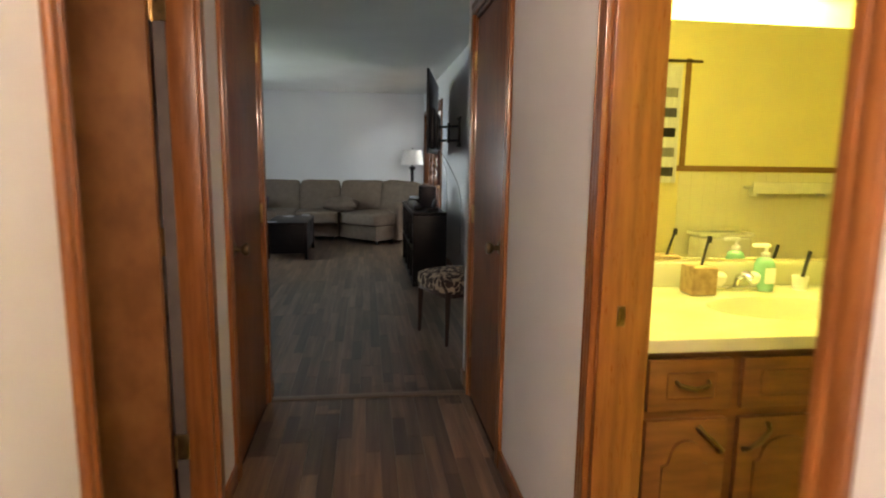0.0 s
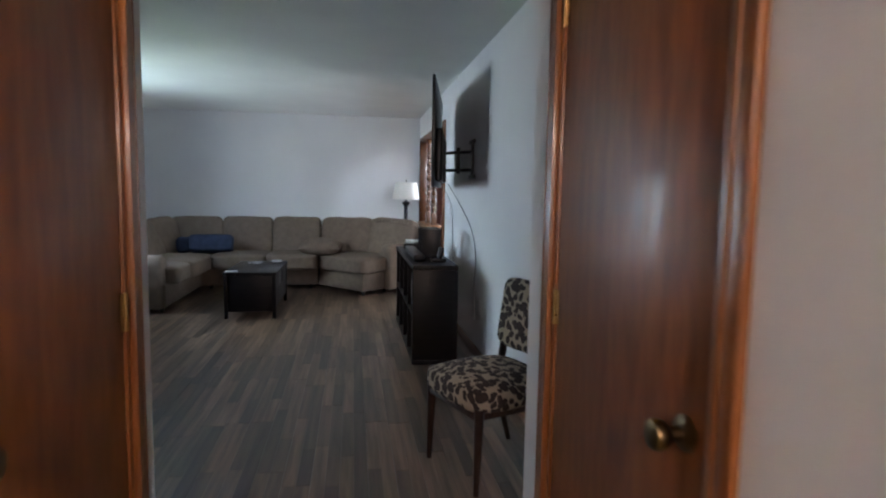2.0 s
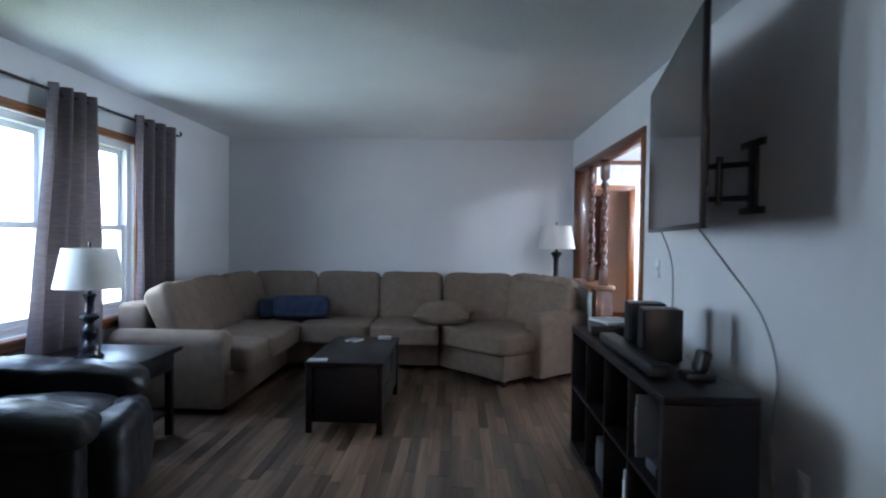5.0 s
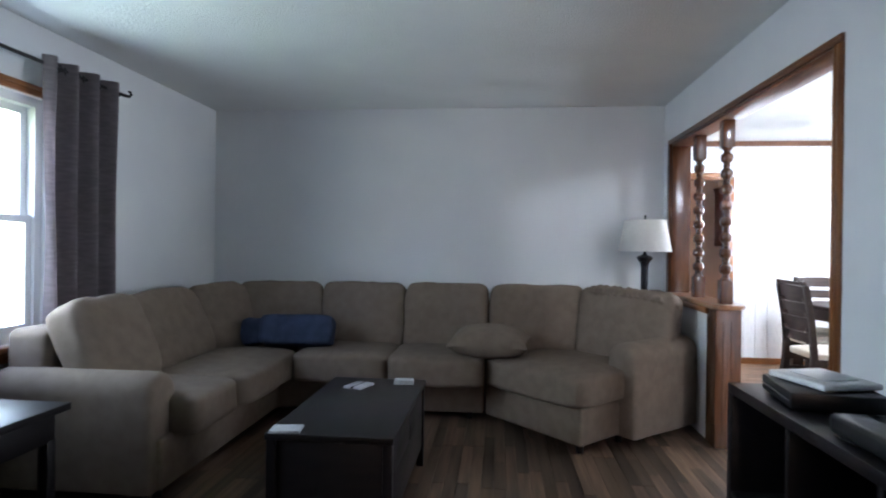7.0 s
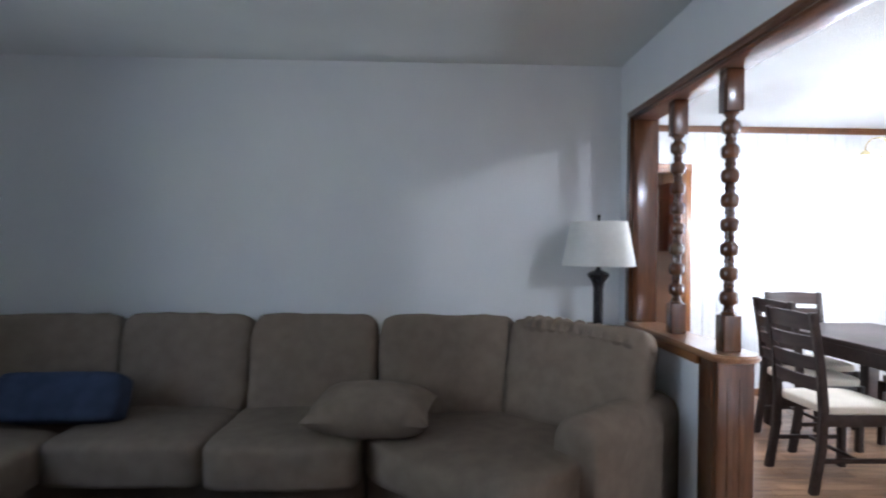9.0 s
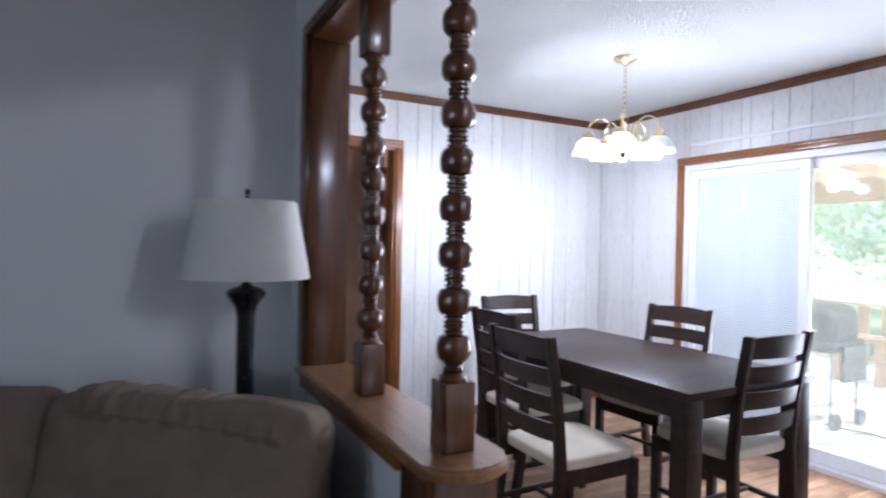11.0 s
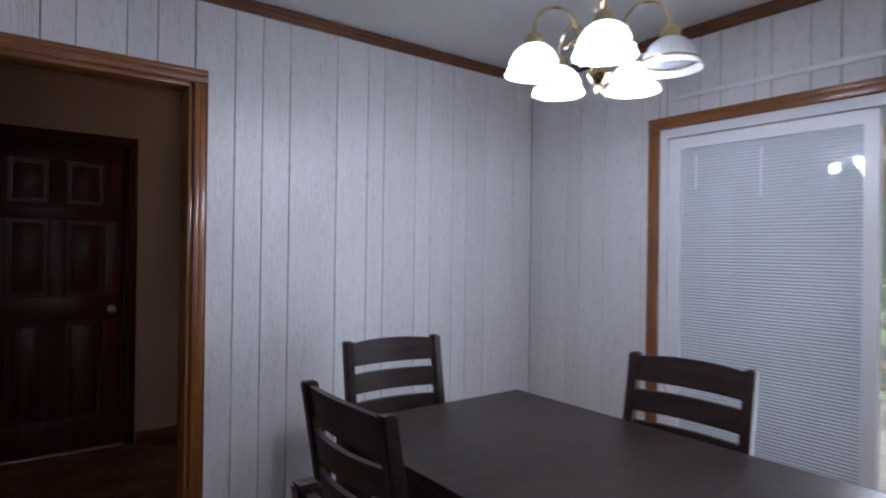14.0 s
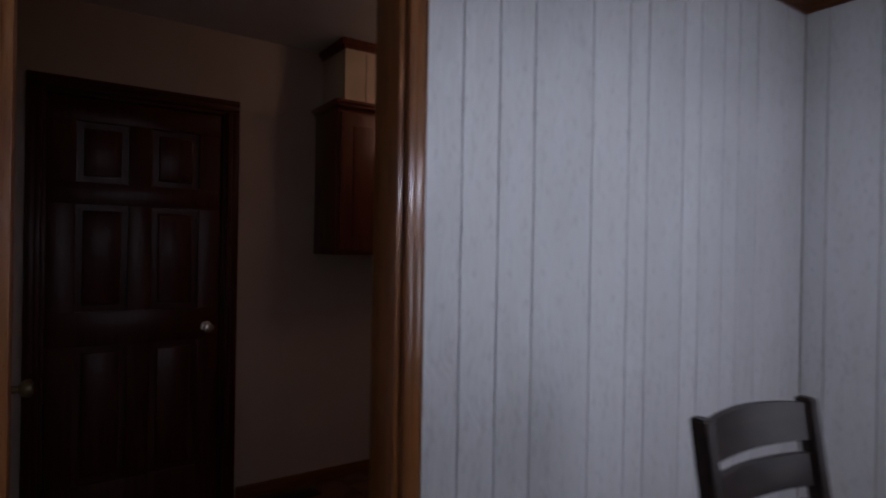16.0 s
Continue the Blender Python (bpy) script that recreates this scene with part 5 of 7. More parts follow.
# curtains and rod
rod = thing("curtain_rod", pose(LIV_L + 0.09, 6.5, 2.21), "dark metal curtain rod with curled finials", "curtain rod")
M_ROD = mat("dark_bronze_rod", (0.05, 0.045, 0.045), 0.4, metal=0.8)
b = bmesh.new()
tube(b, [(0, -1.9, 0), (0, 1.98, 0)], 0.011, 12)
part("pole", b, M_ROD, rod)
b = bmesh.new()
tube(b, [(0, 1.97, 0), (0, 2.02, 0.004), (0.0, 2.045, 0.022), (0.0, 2.035, 0.038), (0.0, 2.015, 0.036)], 0.008, 8, [0.011, 0.010, 0.009, 0.008, 0.005])
part("finial", b, M_ROD, rod)
for y in (-1.6, 0.45, 1.93):
    b = bmesh.new()
    tube(b, [(0, y, -0.012), (-0.05, y, -0.018), (-0.088, y, -0.018)], 0.006, 8)
    rb(b, -0.0895, -0.084, y - 0.015, y + 0.015, -0.05, 0.03, 0.002)
    part("bracket", b, M_ROD, rod)


def curtain(ya, yb, yc, yd, label, seed):
    """A grommet curtain from ya to yb along the rod, spreading to yc..yd at its foot."""
    t = thing("curtain", pose(LIV_L + 0.09, (ya + yb) / 2, 2.21), label, "curtain", "window curtains")
    bm = bmesh.new()
    nu, nv, waves = 96, 26, 3.7
    grid = []
    for j in range(nv + 1):
        v = j / nv
        z = 0.045 - v * 2.20
        row = []
        for i in range(nu + 1):
            u = i / nu
            amp = 0.050 * (1 - 0.25 * v) + 0.012 * noise.noise(Vector((u * 5, v * 2.4, seed)))
            x = amp * math.sin(u * waves * 2 * math.pi + 0.7 * noise.noise(Vector((u * 3, v * 1.6, seed + 5)))) + 0.01 * v
            y = (ya + (yb - ya) * u) * (1 - v) + (yc + (yd - yc) * u) * v - (ya + yb) / 2
            y += 0.012 * noise.noise(Vector((u * 8, v * 3, seed + 9)))
            row.append(bm.verts.new((x, y, z)))
        grid.append(row)
    for j in range(nv):
        for i in range(nu):
            bm.faces.new((grid[j][i], grid[j][i + 1], grid[j + 1][i + 1], grid[j + 1][i]))
    bmesh.ops.solidify(bm, geom=bm.faces[:], thickness=0.002)
    part("cloth", bm, M_CURTAIN, t)
    for k in range(9):
        bm = bmesh.new()
        y = ya + (yb - ya) * (k + 0.5) / 9 - (ya + yb) / 2
        b4 = bmesh.new()
        lathe(b4, [(0.019, -0.003), (0.027, -0.003), (0.027, 0.003), (0.019, 0.003), (0.019, -0.003)], seg=16)
        joined(bm, b4, pose(0, y, 0, 90, 0, 62 if k % 2 else -62))
        part("grommet", bm, M_ROD, t)
    return t


curtain(6.82, 7.30, 6.56, 7.42, "grey slub curtain hanging in folds between the windows", 2.0)
curtain(7.78, 8.42, 7.80, 8.40, "grey slub curtain hanging in folds at the window's end", 6.0)

# ---- dining room ----
tb = thing("dining_table", pose(3.095, 9.96, 0), "dark espresso rectangular dining table with square legs", "dining table")
b = bmesh.new()
rb(b, -0.435, 0.435, -0.79, 0.79, 0.735, 0.77, 0.005)
part("tabletop", b, M_ESPRESSO, tb)
for x in (-0.37, 0.37):
    b = bmesh.new()
    rb(b, x - 0.012, x + 0.012, -0.68, 0.68, 0.635, 0.735, 0.002)
    part("apron", b, M_ESPRESSO, tb)
for y in (-0.725, 0.725):
    b = bmesh.new()
    rb(b, -0.33, 0.33, y - 0.012, y + 0.012, 0.635, 0.735, 0.002)
    part("apron", b, M_ESPRESSO, tb)
for x in (-0.375, 0.375):
    for y in (-0.73, 0.73):
        b = bmesh.new()
        rb(b, x - 0.045, x + 0.045, y - 0.045, y + 0.045, 0, 0.735, 0.004)
        part("leg", b, M_ESPRESSO, tb)


def dining_chair(m):
    """Ladder-back chair: front toward local -y, back posts at y = 0.21."""
    t = thing("dining_chair", m, "dark espresso ladder-back dining chair with a cream seat pad", "chair", "chairs round the table")
    for x in (-0.205, 0.205):
        bm = bmesh.new()
        pts = [(0.245, 0.0), (0.205, 0.25), (0.195, 0.46), (0.215, 0.70), (0.262, 0.985)]
        rings = []
        for y, z in pts:
            d2 = 0.021 if z > 0.6 else 0.024
            rings.append([bm.verts.new(p) for p in ((x - 0.018, y - d2, z), (x + 0.018, y - d2, z), (x + 0.018, y + d2, z), (x - 0.018, y + d2, z))])
        for a, c in zip(rings, rings[1:]):
            for k in range(4):
                bm.faces.new((a[k], a[(k + 1) % 4], c[(k + 1) % 4], c[k]))
        bm.faces.new(rings[0][::-1])
        bm.faces.new(rings[-1])
        bmesh.ops.recalc_face_normals(bm, faces=bm.faces[:])
        bmesh.ops.bevel(bm, geom=bm.edges[:], offset=0.005, segments=2, affect="EDGES")
        part("back_post", bm, M_ESPRESSO, t)
        bm = bmesh.new()
        rb(bm, x - 0.020, x + 0.020, -0.225, -0.185, 0, 0.435, 0.004)
        part("front_leg", bm, M_ESPRESSO, t)
        bm = bmesh.new()
        rb(bm, x - 0.010, x + 0.010, -0.185, 0.195, 0.17, 0.195, 0.003)
        part("side_stretcher", bm, M_ESPRESSO, t)
        bm = bmesh.new()
        rb(bm, x - 0.012, x + 0.012, -0.185, 0.18, 0.37, 0.435, 0.003)
        part("side_rail", bm, M_ESPRESSO, t)
    bm = bmesh.new()
    rb(bm, -0.187, 0.187, -0.218, -0.196, 0.37, 0.435, 0.003)
    part("front_rail", bm, M_ESPRESSO, t)
    bm = bmesh.new()
    rb(bm, -0.195, 0.195, -0.012, 0.008, 0.172, 0.192, 0.003)
    part("cross_stretcher", bm, M_ESPRESSO, t)
    for z, h in ((0.592, 0.076), (0.704, 0.076), (0.816, 0.076), (0.930, 0.088)):
        bm = bmesh.new()
        n, cols = 10, []
        y0 = 0.20 + max(0, z - 0.46) ** 1.3 * 0.14
        for i in range(n + 1):
            u = -1 + 2 * i / n
            bow = 0.028 * (1 - u * u)
            top = h / 2 + (0.010 * (1 - u * u) if h > 0.08 else 0)
            lean = 0.16 * h / 2
            cols.append([bm.verts.new(p) for p in ((u * 0.192, y0 + bow - 0.009 - lean, z - h / 2), (u * 0.192, y0 + bow + 0.009 - lean, z - h / 2), (u * 0.192, y0 + bow + 0.009 + lean, z + top), (u * 0.192, y0 + bow - 0.009 + lean, z + top))])
        for a, c in zip(cols, cols[1:]):
            for k in range(4):
                bm.faces.new((a[k], a[(k + 1) % 4], c[(k + 1) % 4], c[k]))
        bm.faces.new(cols[0][::-1])
        bm.faces.new(cols[-1])
        part("slat", bm, M_ESPRESSO, t)
    bm = bmesh.new()
    cushion(bm, (0.43, 0.43, 0.055), 7, 9, 0.001, pose(0, -0.018, 0.455), 1, 0.022)
    part("seat_pad", bm, M_SEATPAD, t, "cream upholstered seat pad")
    return t


BK = 0.262
c0 = dining_chair(pose(2.17 + BK, 9.64, 0, 0, 0, 90))
copy_thing(c0, pose(2.47 + BK, 10.295, 0, 0, 0, 90))
copy_thing(c0, pose(3.07, 11.04 - BK, 0, 0, 0, -4))
copy_thing(c0, pose(3.69 - BK, 10.05, 0, 0, 0, -86))
copy_thing(c0, pose(3.175, 9.13 + BK, 0, 0, 0, 180))

# chandelier
M_GOLD = mat("polished_brass", (0.80, 0.68, 0.42), 0.12, metal=1.0, second=(0.70, 0.57, 0.32), scale=9)
M_BULB = glow("lit_bulb", (0.93, 0.96, 1.0), 4.5)
M_FROST = cloth_through("ribbed_frosted_glass", (0.80, 0.82, 0.84), 0.62, 0.25)
CX, CY = 3.208, 10.096
cd = thing("chandelier", pose(CX, CY, H), "polished brass chandelier with five ribbed glass shades, four lit", "chandelier")
b = bmesh.new()
lathe(b, [(0, 0), (0.062, -0.0005), (0.064, -0.008), (0.056, -0.020), (0.030, -0.030), (0.016, -0.040), (0, -0.044)], seg=32)
part("canopy", b, M_GOLD, cd)
z = -0.044
k = 0
while z > -0.31:
    b = bmesh.new()
    pts = [(0.011 * math.cos(a), 0, z - 0.017 + 0.020 * math.sin(a)) for a in [2 * math.pi * i / 12 for i in range(13)]]
    tube(b, pts, 0.0023, 6)
    o = part("chain_link", b, M_GOLD, cd)
    o.matrix_basis = pose(0, 0, 0, 0, 0, 90 * (k % 2))
    z -= 0.031
    k += 1
b = bmesh.new()
tube(b, [(0.030 * math.cos(a), 0, -0.345 + 0.030 * math.sin(a)) for a in [2 * math.pi * i / 20 for i in range(21)]], 0.003, 6)
part("ring", b, M_GOLD, cd)
b = bmesh.new()
lathe(b, [(0, -0.372), (0.012, -0.374), (0.016, -0.39), (0.010, -0.40), (0.022, -0.42), (0.040, -0.445), (0.046, -0.47), (0.036, -0.50), (0.020, -0.52), (0.030, -0.535), (0.034, -0.55), (0.022, -0.57), (0.010, -0.58), (0.014, -0.59), (0.010, -0.605), (0, -0.61)], seg=28)
part("body", b, M_GOLD, cd)
for k in range(5):
    a0 = radians(72 * k + 6)
    ca, sa = math.cos(a0), math.sin(a0)
    b = bmesh.new()
    arm = [(ca * 0.03, sa * 0.03, -0.495), (ca * 0.055, sa * 0.055, -0.487)]
    for i in range(17):
        s = radians(205 - 205 * i / 16)
        r = 0.136 + 0.066 * math.cos(s)
        arm.append((ca * r, sa * r, -0.428 + 0.074 * math.sin(s)))
    arm.append((ca * 0.202, sa * 0.202, -0.445))
    tube(b, arm, 0.0055, 8)
    am = part("arm", b, M_GOLD, cd)
    b = bmesh.new()
    pts = [(ca * (0.082 + 0.022 * math.cos(s)), sa * (0.082 + 0.022 * math.cos(s)), -0.475 + 0.022 * math.sin(s)) for s in [i * 0.35 for i in range(15)]]
    tube(b, pts, 0.006, 8)
    part("scroll", b, M_GOLD, am)
    ex, ey, ez = arm[-1]
    b = bmesh.new()
    lathe(b, [(0, ez + 0.012), (0.012, ez + 0.010), (0.026, ez), (0.030, ez - 0.012), (0.030, ez - 0.03), (0, ez - 0.03)], ex, ey, 20)
    part("fitter", b, M_GOLD, am)
    b = bmesh.new()
    seg = 48
    rings = []
    for r, zz in ((0.026, -0.026), (0.036, -0.031), (0.056, -0.048), (0.067, -0.070), (0.074, -0.094), (0.083, -0.111), (0.087, -0.117)):
        rings.append([b.verts.new((ex + (r + (0.0016 if j % 2 else -0.0016) * (r > 0.03)) * math.cos(2 * math.pi * j / seg), ey + (r + (0.0016 if j % 2 else -0.0016) * (r > 0.03)) * math.sin(2 * math.pi * j / seg), ez + zz)) for j in range(seg)])
    for p, q in zip(rings, rings[1:]):
        for j in range(seg):
            b.faces.new((p[j], p[(j + 1) % seg], q[(j + 1) % seg], q[j]))
    g = part("glass_shade", b, M_FROST, am, "ribbed frosted glass bell shade")
    b = bmesh.new()
    lathe(b, [(0.074, ez - 0.091), (0.078, ez - 0.092), (0.078, ez - 0.097), (0.074, ez - 0.098), (0.074, ez - 0.091)], ex, ey, 32)
    part("rim_band", b, M_GOLD, am)
    b = bmesh.new()
    lathe(b, [(0, ez - 0.032), (0.012, ez - 0.034), (0.014, ez - 0.045), (0.024, ez - 0.066), (0.026, ez - 0.080), (0.020, ez - 0.096), (0, ez - 0.102)], ex, ey, 16)
    if k == 4:
        part("bulb", b, M_WHITE, am, "dark unlit bulb")
        continue
    part("bulb", b, M_BULB, am, "glowing white bulb")
    bulb_light("chandelier_light", (CX + ex, CY + ey, H + ez - 0.135), 2.5, (0.88, 0.94, 1.0), 0.03)

# ceiling light at the room's far end, which throws the spindles' shadows on the living room wall
sl2 = thing("kitchen_ceiling_light", pose(2.28, 5.85, H), "round white ceiling light at the dining room's end", "ceiling light")
b = bmesh.new()
lathe(b, [(0, -0.0005), (0.15, -0.0005), (0.15, -0.018), (0, -0.019)], seg=32)
part("base", b, M_WHITE, sl2)
b = bmesh.new()
lathe(b, [(0.14, -0.019), (0.135, -0.035), (0.09, -0.06), (0, -0.066)], seg=32)
part("diffuser", b, glow("white_diffuser", (0.92, 0.96, 1.0), 0.55), sl2)
bulb_light("kitchen_ceiling_lamp", (2.28, 5.85, H - 0.11), 8.8, (0.90, 0.95, 1.0), 0.07)

# pet bowl by the newel
pb = thing("pet_bowl", pose(1.62, 9.02, 0), "steel pet bowl on the dining room floor", "bowl")
b = bmesh.new()
lathe(b, [(0, 0.001), (0.085, 0.001), (0.088, 0.006), (0.076, 0.045), (0.072, 0.048), (0.066, 0.046), (0.060, 0.012), (0, 0.010)], seg=32)
part("dish", b, mat("brushed_steel", (0.36, 0.29, 0.21), 0.38, metal=1), pb)
b = bmesh.new()
lathe(b, [(0.0885, 0.001), (0.092, 0.002), (0.092, 0.010), (0.087, 0.012), (0.0885, 0.001)], seg=32)
part("rubber_ring", b, mat("amber_rubber", (0.45, 0.22, 0.05), 0.6), pb)

# ---- kitchen beyond the doorway ----
frame_y("kitchen_door_casing", BACK_B, BACK_B + 0.12, 1.67, 2.46, 2.03, (-1,), label="dark cherry door casing", material=M_DARKDOOR, material_h=M_DARKDOOR)
kd = tagged(thing("door_4", pose(1.69, BACK_B + 0.012, 0), "closed dark cherry six-panel door", "door"), kind="structure")
b = bmesh.new()
DWD = 0.75
rails = [(0.006, 0.22), (0.86, 1.02), (1.52, 1.62), (1.90, 2.008)]
for lo, hi in rails:
    rb(b, 0.001, DWD - 0.001, 0, 0.035, lo, hi, 0.002)
for x0, x1 in ((0.001, 0.11), (0.325, 0.425), (0.64, DWD - 0.001)):
    rb(b, x0, x1, 0.0008, 0.034, 0.007, 2.007, 0.002)
part("door_frame", b, M_DARKDOOR, kd)
for x0, x1 in ((0.11, 0.325), (0.425, 0.64)):
    for z0, z1 in ((0.22, 0.86), (1.02, 1.52), (1.62, 1.90)):
        b = bmesh.new()
        bx(b, x0 - 0.004, x1 + 0.004, 0.014, 0.022, z0 - 0.004, z1 + 0.004)
        rb(b, x0 + 0.03, x1 - 0.03, 0.004, 0.018, z0 + 0.03, z1 - 0.03, 0.008, 2)
        part("panel", b, M_DARKDOOR, kd)
knob(kd, pose(DWD - 0.065, 0, 0.92, 90, 0, 0), mat("satin_nickel", (0.62, 0.58, 0.52), 0.25, metal=1))
b = bmesh.new()
bx(b, 1.67, 2.46, BACK_B - 0.02, BACK_B + 0.03, 0.0, 0.005)
rb(b, 1.67, 2.46, BACK_B - 0.02, BACK_B + 0.012, 0.001, 0.010, 0.003)
structure("door_sill", b, mat("aluminium_sill", (0.55, 0.55, 0.55), 0.35, metal=0.9), "thin metal door sill", "threshold", True)
od = tagged(thing("door_5", pose(1.605, DIN_B + 0.14, 0, 0, 0, 90), "open white kitchen door standing against the wall", "door"), kind="structure")
b = bmesh.new()
rb(b, 0.002, 0.76, 0.0, 0.035, 0.01, 2.0, 0.002)
lf = part("leaf", b, M_WHITE, od)
knob(lf, pose(0.695, 0, 0.92, 90, 0, 0))
M_CHERRY = mat("red_cherry_cabinet", (0.17, 0.045, 0.018), 0.35, second=(0.10, 0.024, 0.011), scale=6, stretch=(7, 7, 0.6), coat=0.3)
kc = thing("wall_cabinet", pose(3.44, BACK_B, 1.30), "red cherry kitchen wall cabinet with raised panels", "cabinet")
b = bmesh.new()
rb(b, -0.50, 0.50, -0.30, -0.001, 0, 0.78, 0.003)
part("body", b, M_CHERRY, kc)
for x0, x1 in ((-0.485, -0.01), (0.01, 0.485)):
    b = bmesh.new()
    rb(b, x0, x1, -0.32, -0.301, 0.02, 0.75, 0.004)
    rb(b, x0 + 0.07, x1 - 0.07, -0.326, -0.318, 0.09, 0.68, 0.005)
    part("cabinet_door", b, M_CHERRY, kc)
b = bmesh.new()
for dz, dd in ((0.775, 0.012), (0.79, 0.028)):
    rb(b, -0.50 - dd, 0.50, -0.325 - dd, -0.001, dz, dz + 0.018, 0.004)
part("cornice", b, M_CHERRY, kc)
b = bmesh.new()
bx(b, 2.98, 3.94, BACK_B - 0.30, BACK_B - 0.001, 2.11, H - 0.001)
soffit = structure("soffit", b, mat("cream_soffit", (0.72, 0.62, 0.46), 0.6, bump=0.0004), "cream panelled soffit above the cabinet", "soffit")
b = bmesh.new()
for dz, dd in ((H - 0.05, 0.012), (H - 0.028, 0.028)):
    rb(b, 2.98 - dd, 3.94, BACK_B - 0.30 - dd, BACK_B - 0.001, dz, dz + 0.026, 0.004)
structure("soffit_crown", b, M_CHERRY, "dark crown moulding on the soffit", "moulding", True)
b = bmesh.new()
for x in (3.10, 3.22, 3.36, 3.5, 3.62, 3.76):
    bx(b, x, x + 0.004, BACK_B - 0.303, BACK_B - 0.299, 2.12, H - 0.06)
part("groove", b, M_GROOVE, soffit)
vt = thing("floor_register", pose(2.78, BACK_B - 0.12, 0), "dark metal floor register by the wall", "vent")
b = bmesh.new()
rb(b, -0.16, 0.16, -0.055, 0.055, 0.0005, 0.005, 0.002)
part("frame", b, M_BLACK, vt)
for k in range(12):
    b = bmesh.new()
    rb(b, -0.14 + 0.024 * k, -0.132 + 0.024 * k, -0.045, 0.045, 0.005, 0.008, 0.001, 1)
    part("louvre", b, M_BLACK, vt)
bulb_light("kitchen_light", (3.55, 12.45, 2.25), 1.25, (1.0, 0.56, 0.34), 0.08)
kl = thing("ceiling_light", pose(3.55, 12.45, H), "small warm ceiling light in the kitchen", "ceiling light")
b = bmesh.new()
lathe(b, [(0, -0.0005), (0.10, -0.0005), (0.10, -0.02), (0, -0.021)], seg=28)
part("base", b, M_WHITE, kl)
b = bmesh.new()
lathe(b, [(0.09, -0.021), (0.085, -0.05), (0.06, -0.075), (0, -0.085)], seg=28)
part("diffuser", b, glow("warm_diffuser", (1.0, 0.66, 0.30), 0.34), kl)

# ---- bathroom ----
BX0, BX1, BY0, BY1 = HALL_R + 0.12, 4.25, -0.95, 1.46
M_BATH = mat("pale_yellow_paint", (0.84, 0.77, 0.42), 0.6, second=(0.80, 0.73, 0.39), scale=2, bump=0.0004)
M_TILE = mat("glazed_cream_tile", (0.80, 0.77, 0.62), 0.2, second=(0.77, 0.74, 0.59), scale=3)
M_BROWNTILE = mat("brown_trim_tile", (0.30, 0.17, 0.07), 0.25, second=(0.24, 0.13, 0.05), scale=6)
M_MARBLE = mat("cream_cultured_marble", (0.54, 0.54, 0.38), 0.2, second=(0.47, 0.47, 0.32), scale=4, stretch=(1, 2, 1))
M_VANITY = mat("honey_oak_vanity", (0.19, 0.074, 0.020), 0.38, second=(0.115, 0.043, 0.012), scale=5, stretch=(1.2, 8, 8), bump=0.0005, bump_scale=40)
b = bmesh.new()
bx(b, BX0, BX1 + 0.1, BY1, BY1 + 0.1, 0, H)
bx(b, BX1, BX1 + 0.1, BY0, BY1, 0, H)
structure("wall_bath", b, M_BATH, "pale yellow painted bathroom wall behind the mirror", "wall")
b = bmesh.new()
bx(b, BX0, BX1 + 0.1, BY0 - 0.1, BY0, 0, H)
wsb = structure("wall_bath_south", b, M_BATH, "pale yellow bathroom wall with cream tile below", "wall")
b = bmesh.new()
bx(b, BX0, BX1, BY0, BY1, -0.012, 0.0)
structure("floor_bath", b, mat("beige_sheet_floor", (0.5, 0.42, 0.28), 0.4, scale=8), "beige bathroom floor", "floor")
b = bmesh.new()
rb(b, BX0, BX1, BY0 + 0.0005, BY0 + 0.012, 1.24, 1.285, 0.003)
rb(b, 2.70, 2.745, BY0 + 0.0005, BY0 + 0.012, 1.285, 2.1, 0.003)
part("border_tile", b, M_BROWNTILE, wsb, "brown border tile")
tile = bmesh.new()
rb(tile, 0.0003, 0.1077, 0, 0.005, 0.0003, 0.1077, 0.0012, 1)
tme = bpy.data.meshes.new("tile")
tile.to_mesh(tme)
tile.free()
tme.materials.append(M_TILE)
for i in range(14):
    for j in range(11):
        o = new("tile", tme)
        o.parent = wsb
        o.location = (2.705 + i * 0.108, BY0 + 0.0005, 0.045 + j * 0.108)
vn = thing("bathroom_vanity", pose(1.55, 1.145, 0), "honey oak bathroom vanity with drawers and panel doors", "vanity")
b = bmesh.new()
rb(b, -0.60, 0.60, -0.275, -0.255, 0.10, 0.816, 0.003)
rb(b, -0.60, -0.582, -0.2545, 0.313, 0.10, 0.816, 0.003)
rb(b, 0.582, 0.60, -0.2545, 0.313, 0.10, 0.816, 0.003)
rb(b, -0.581, 0.581, 0.301, 0.313, 0.10, 0.816, 0.003)
rb(b, -0.581, 0.581, -0.2545, 0.3005, 0.101, 0.118, 0.003)
rb(b, -0.58, 0.58, -0.22, 0.313, 0.0, 0.10, 0.003)
part("body", b, M_VANITY, vn)
for x0, x1 in ((-0.58, -0.345), (-0.315, 0.28), (0.31, 0.58)):
    b = bmesh.new()
    rb(b, x0, x1, -0.296, -0.276, 0.65, 0.792, 0.006)
    rb(b, x0 + 0.05, x1 - 0.05, -0.300, -0.294, 0.685, 0.757, 0.006)
    dr = part("drawer", b, M_VANITY, vn)
    b = bmesh.new()
    cx = (x0 + x1) / 2
    tube(b, [(cx - 0.045, -0.298, 0.733), (cx - 0.040, -0.315, 0.728), (cx, -0.322, 0.720), (cx + 0.040, -0.315, 0.728), (cx + 0.045, -0.298, 0.733)], 0.006, 8)
    part("pull", b, M_BRASS, dr, "antique brass drawer pull")
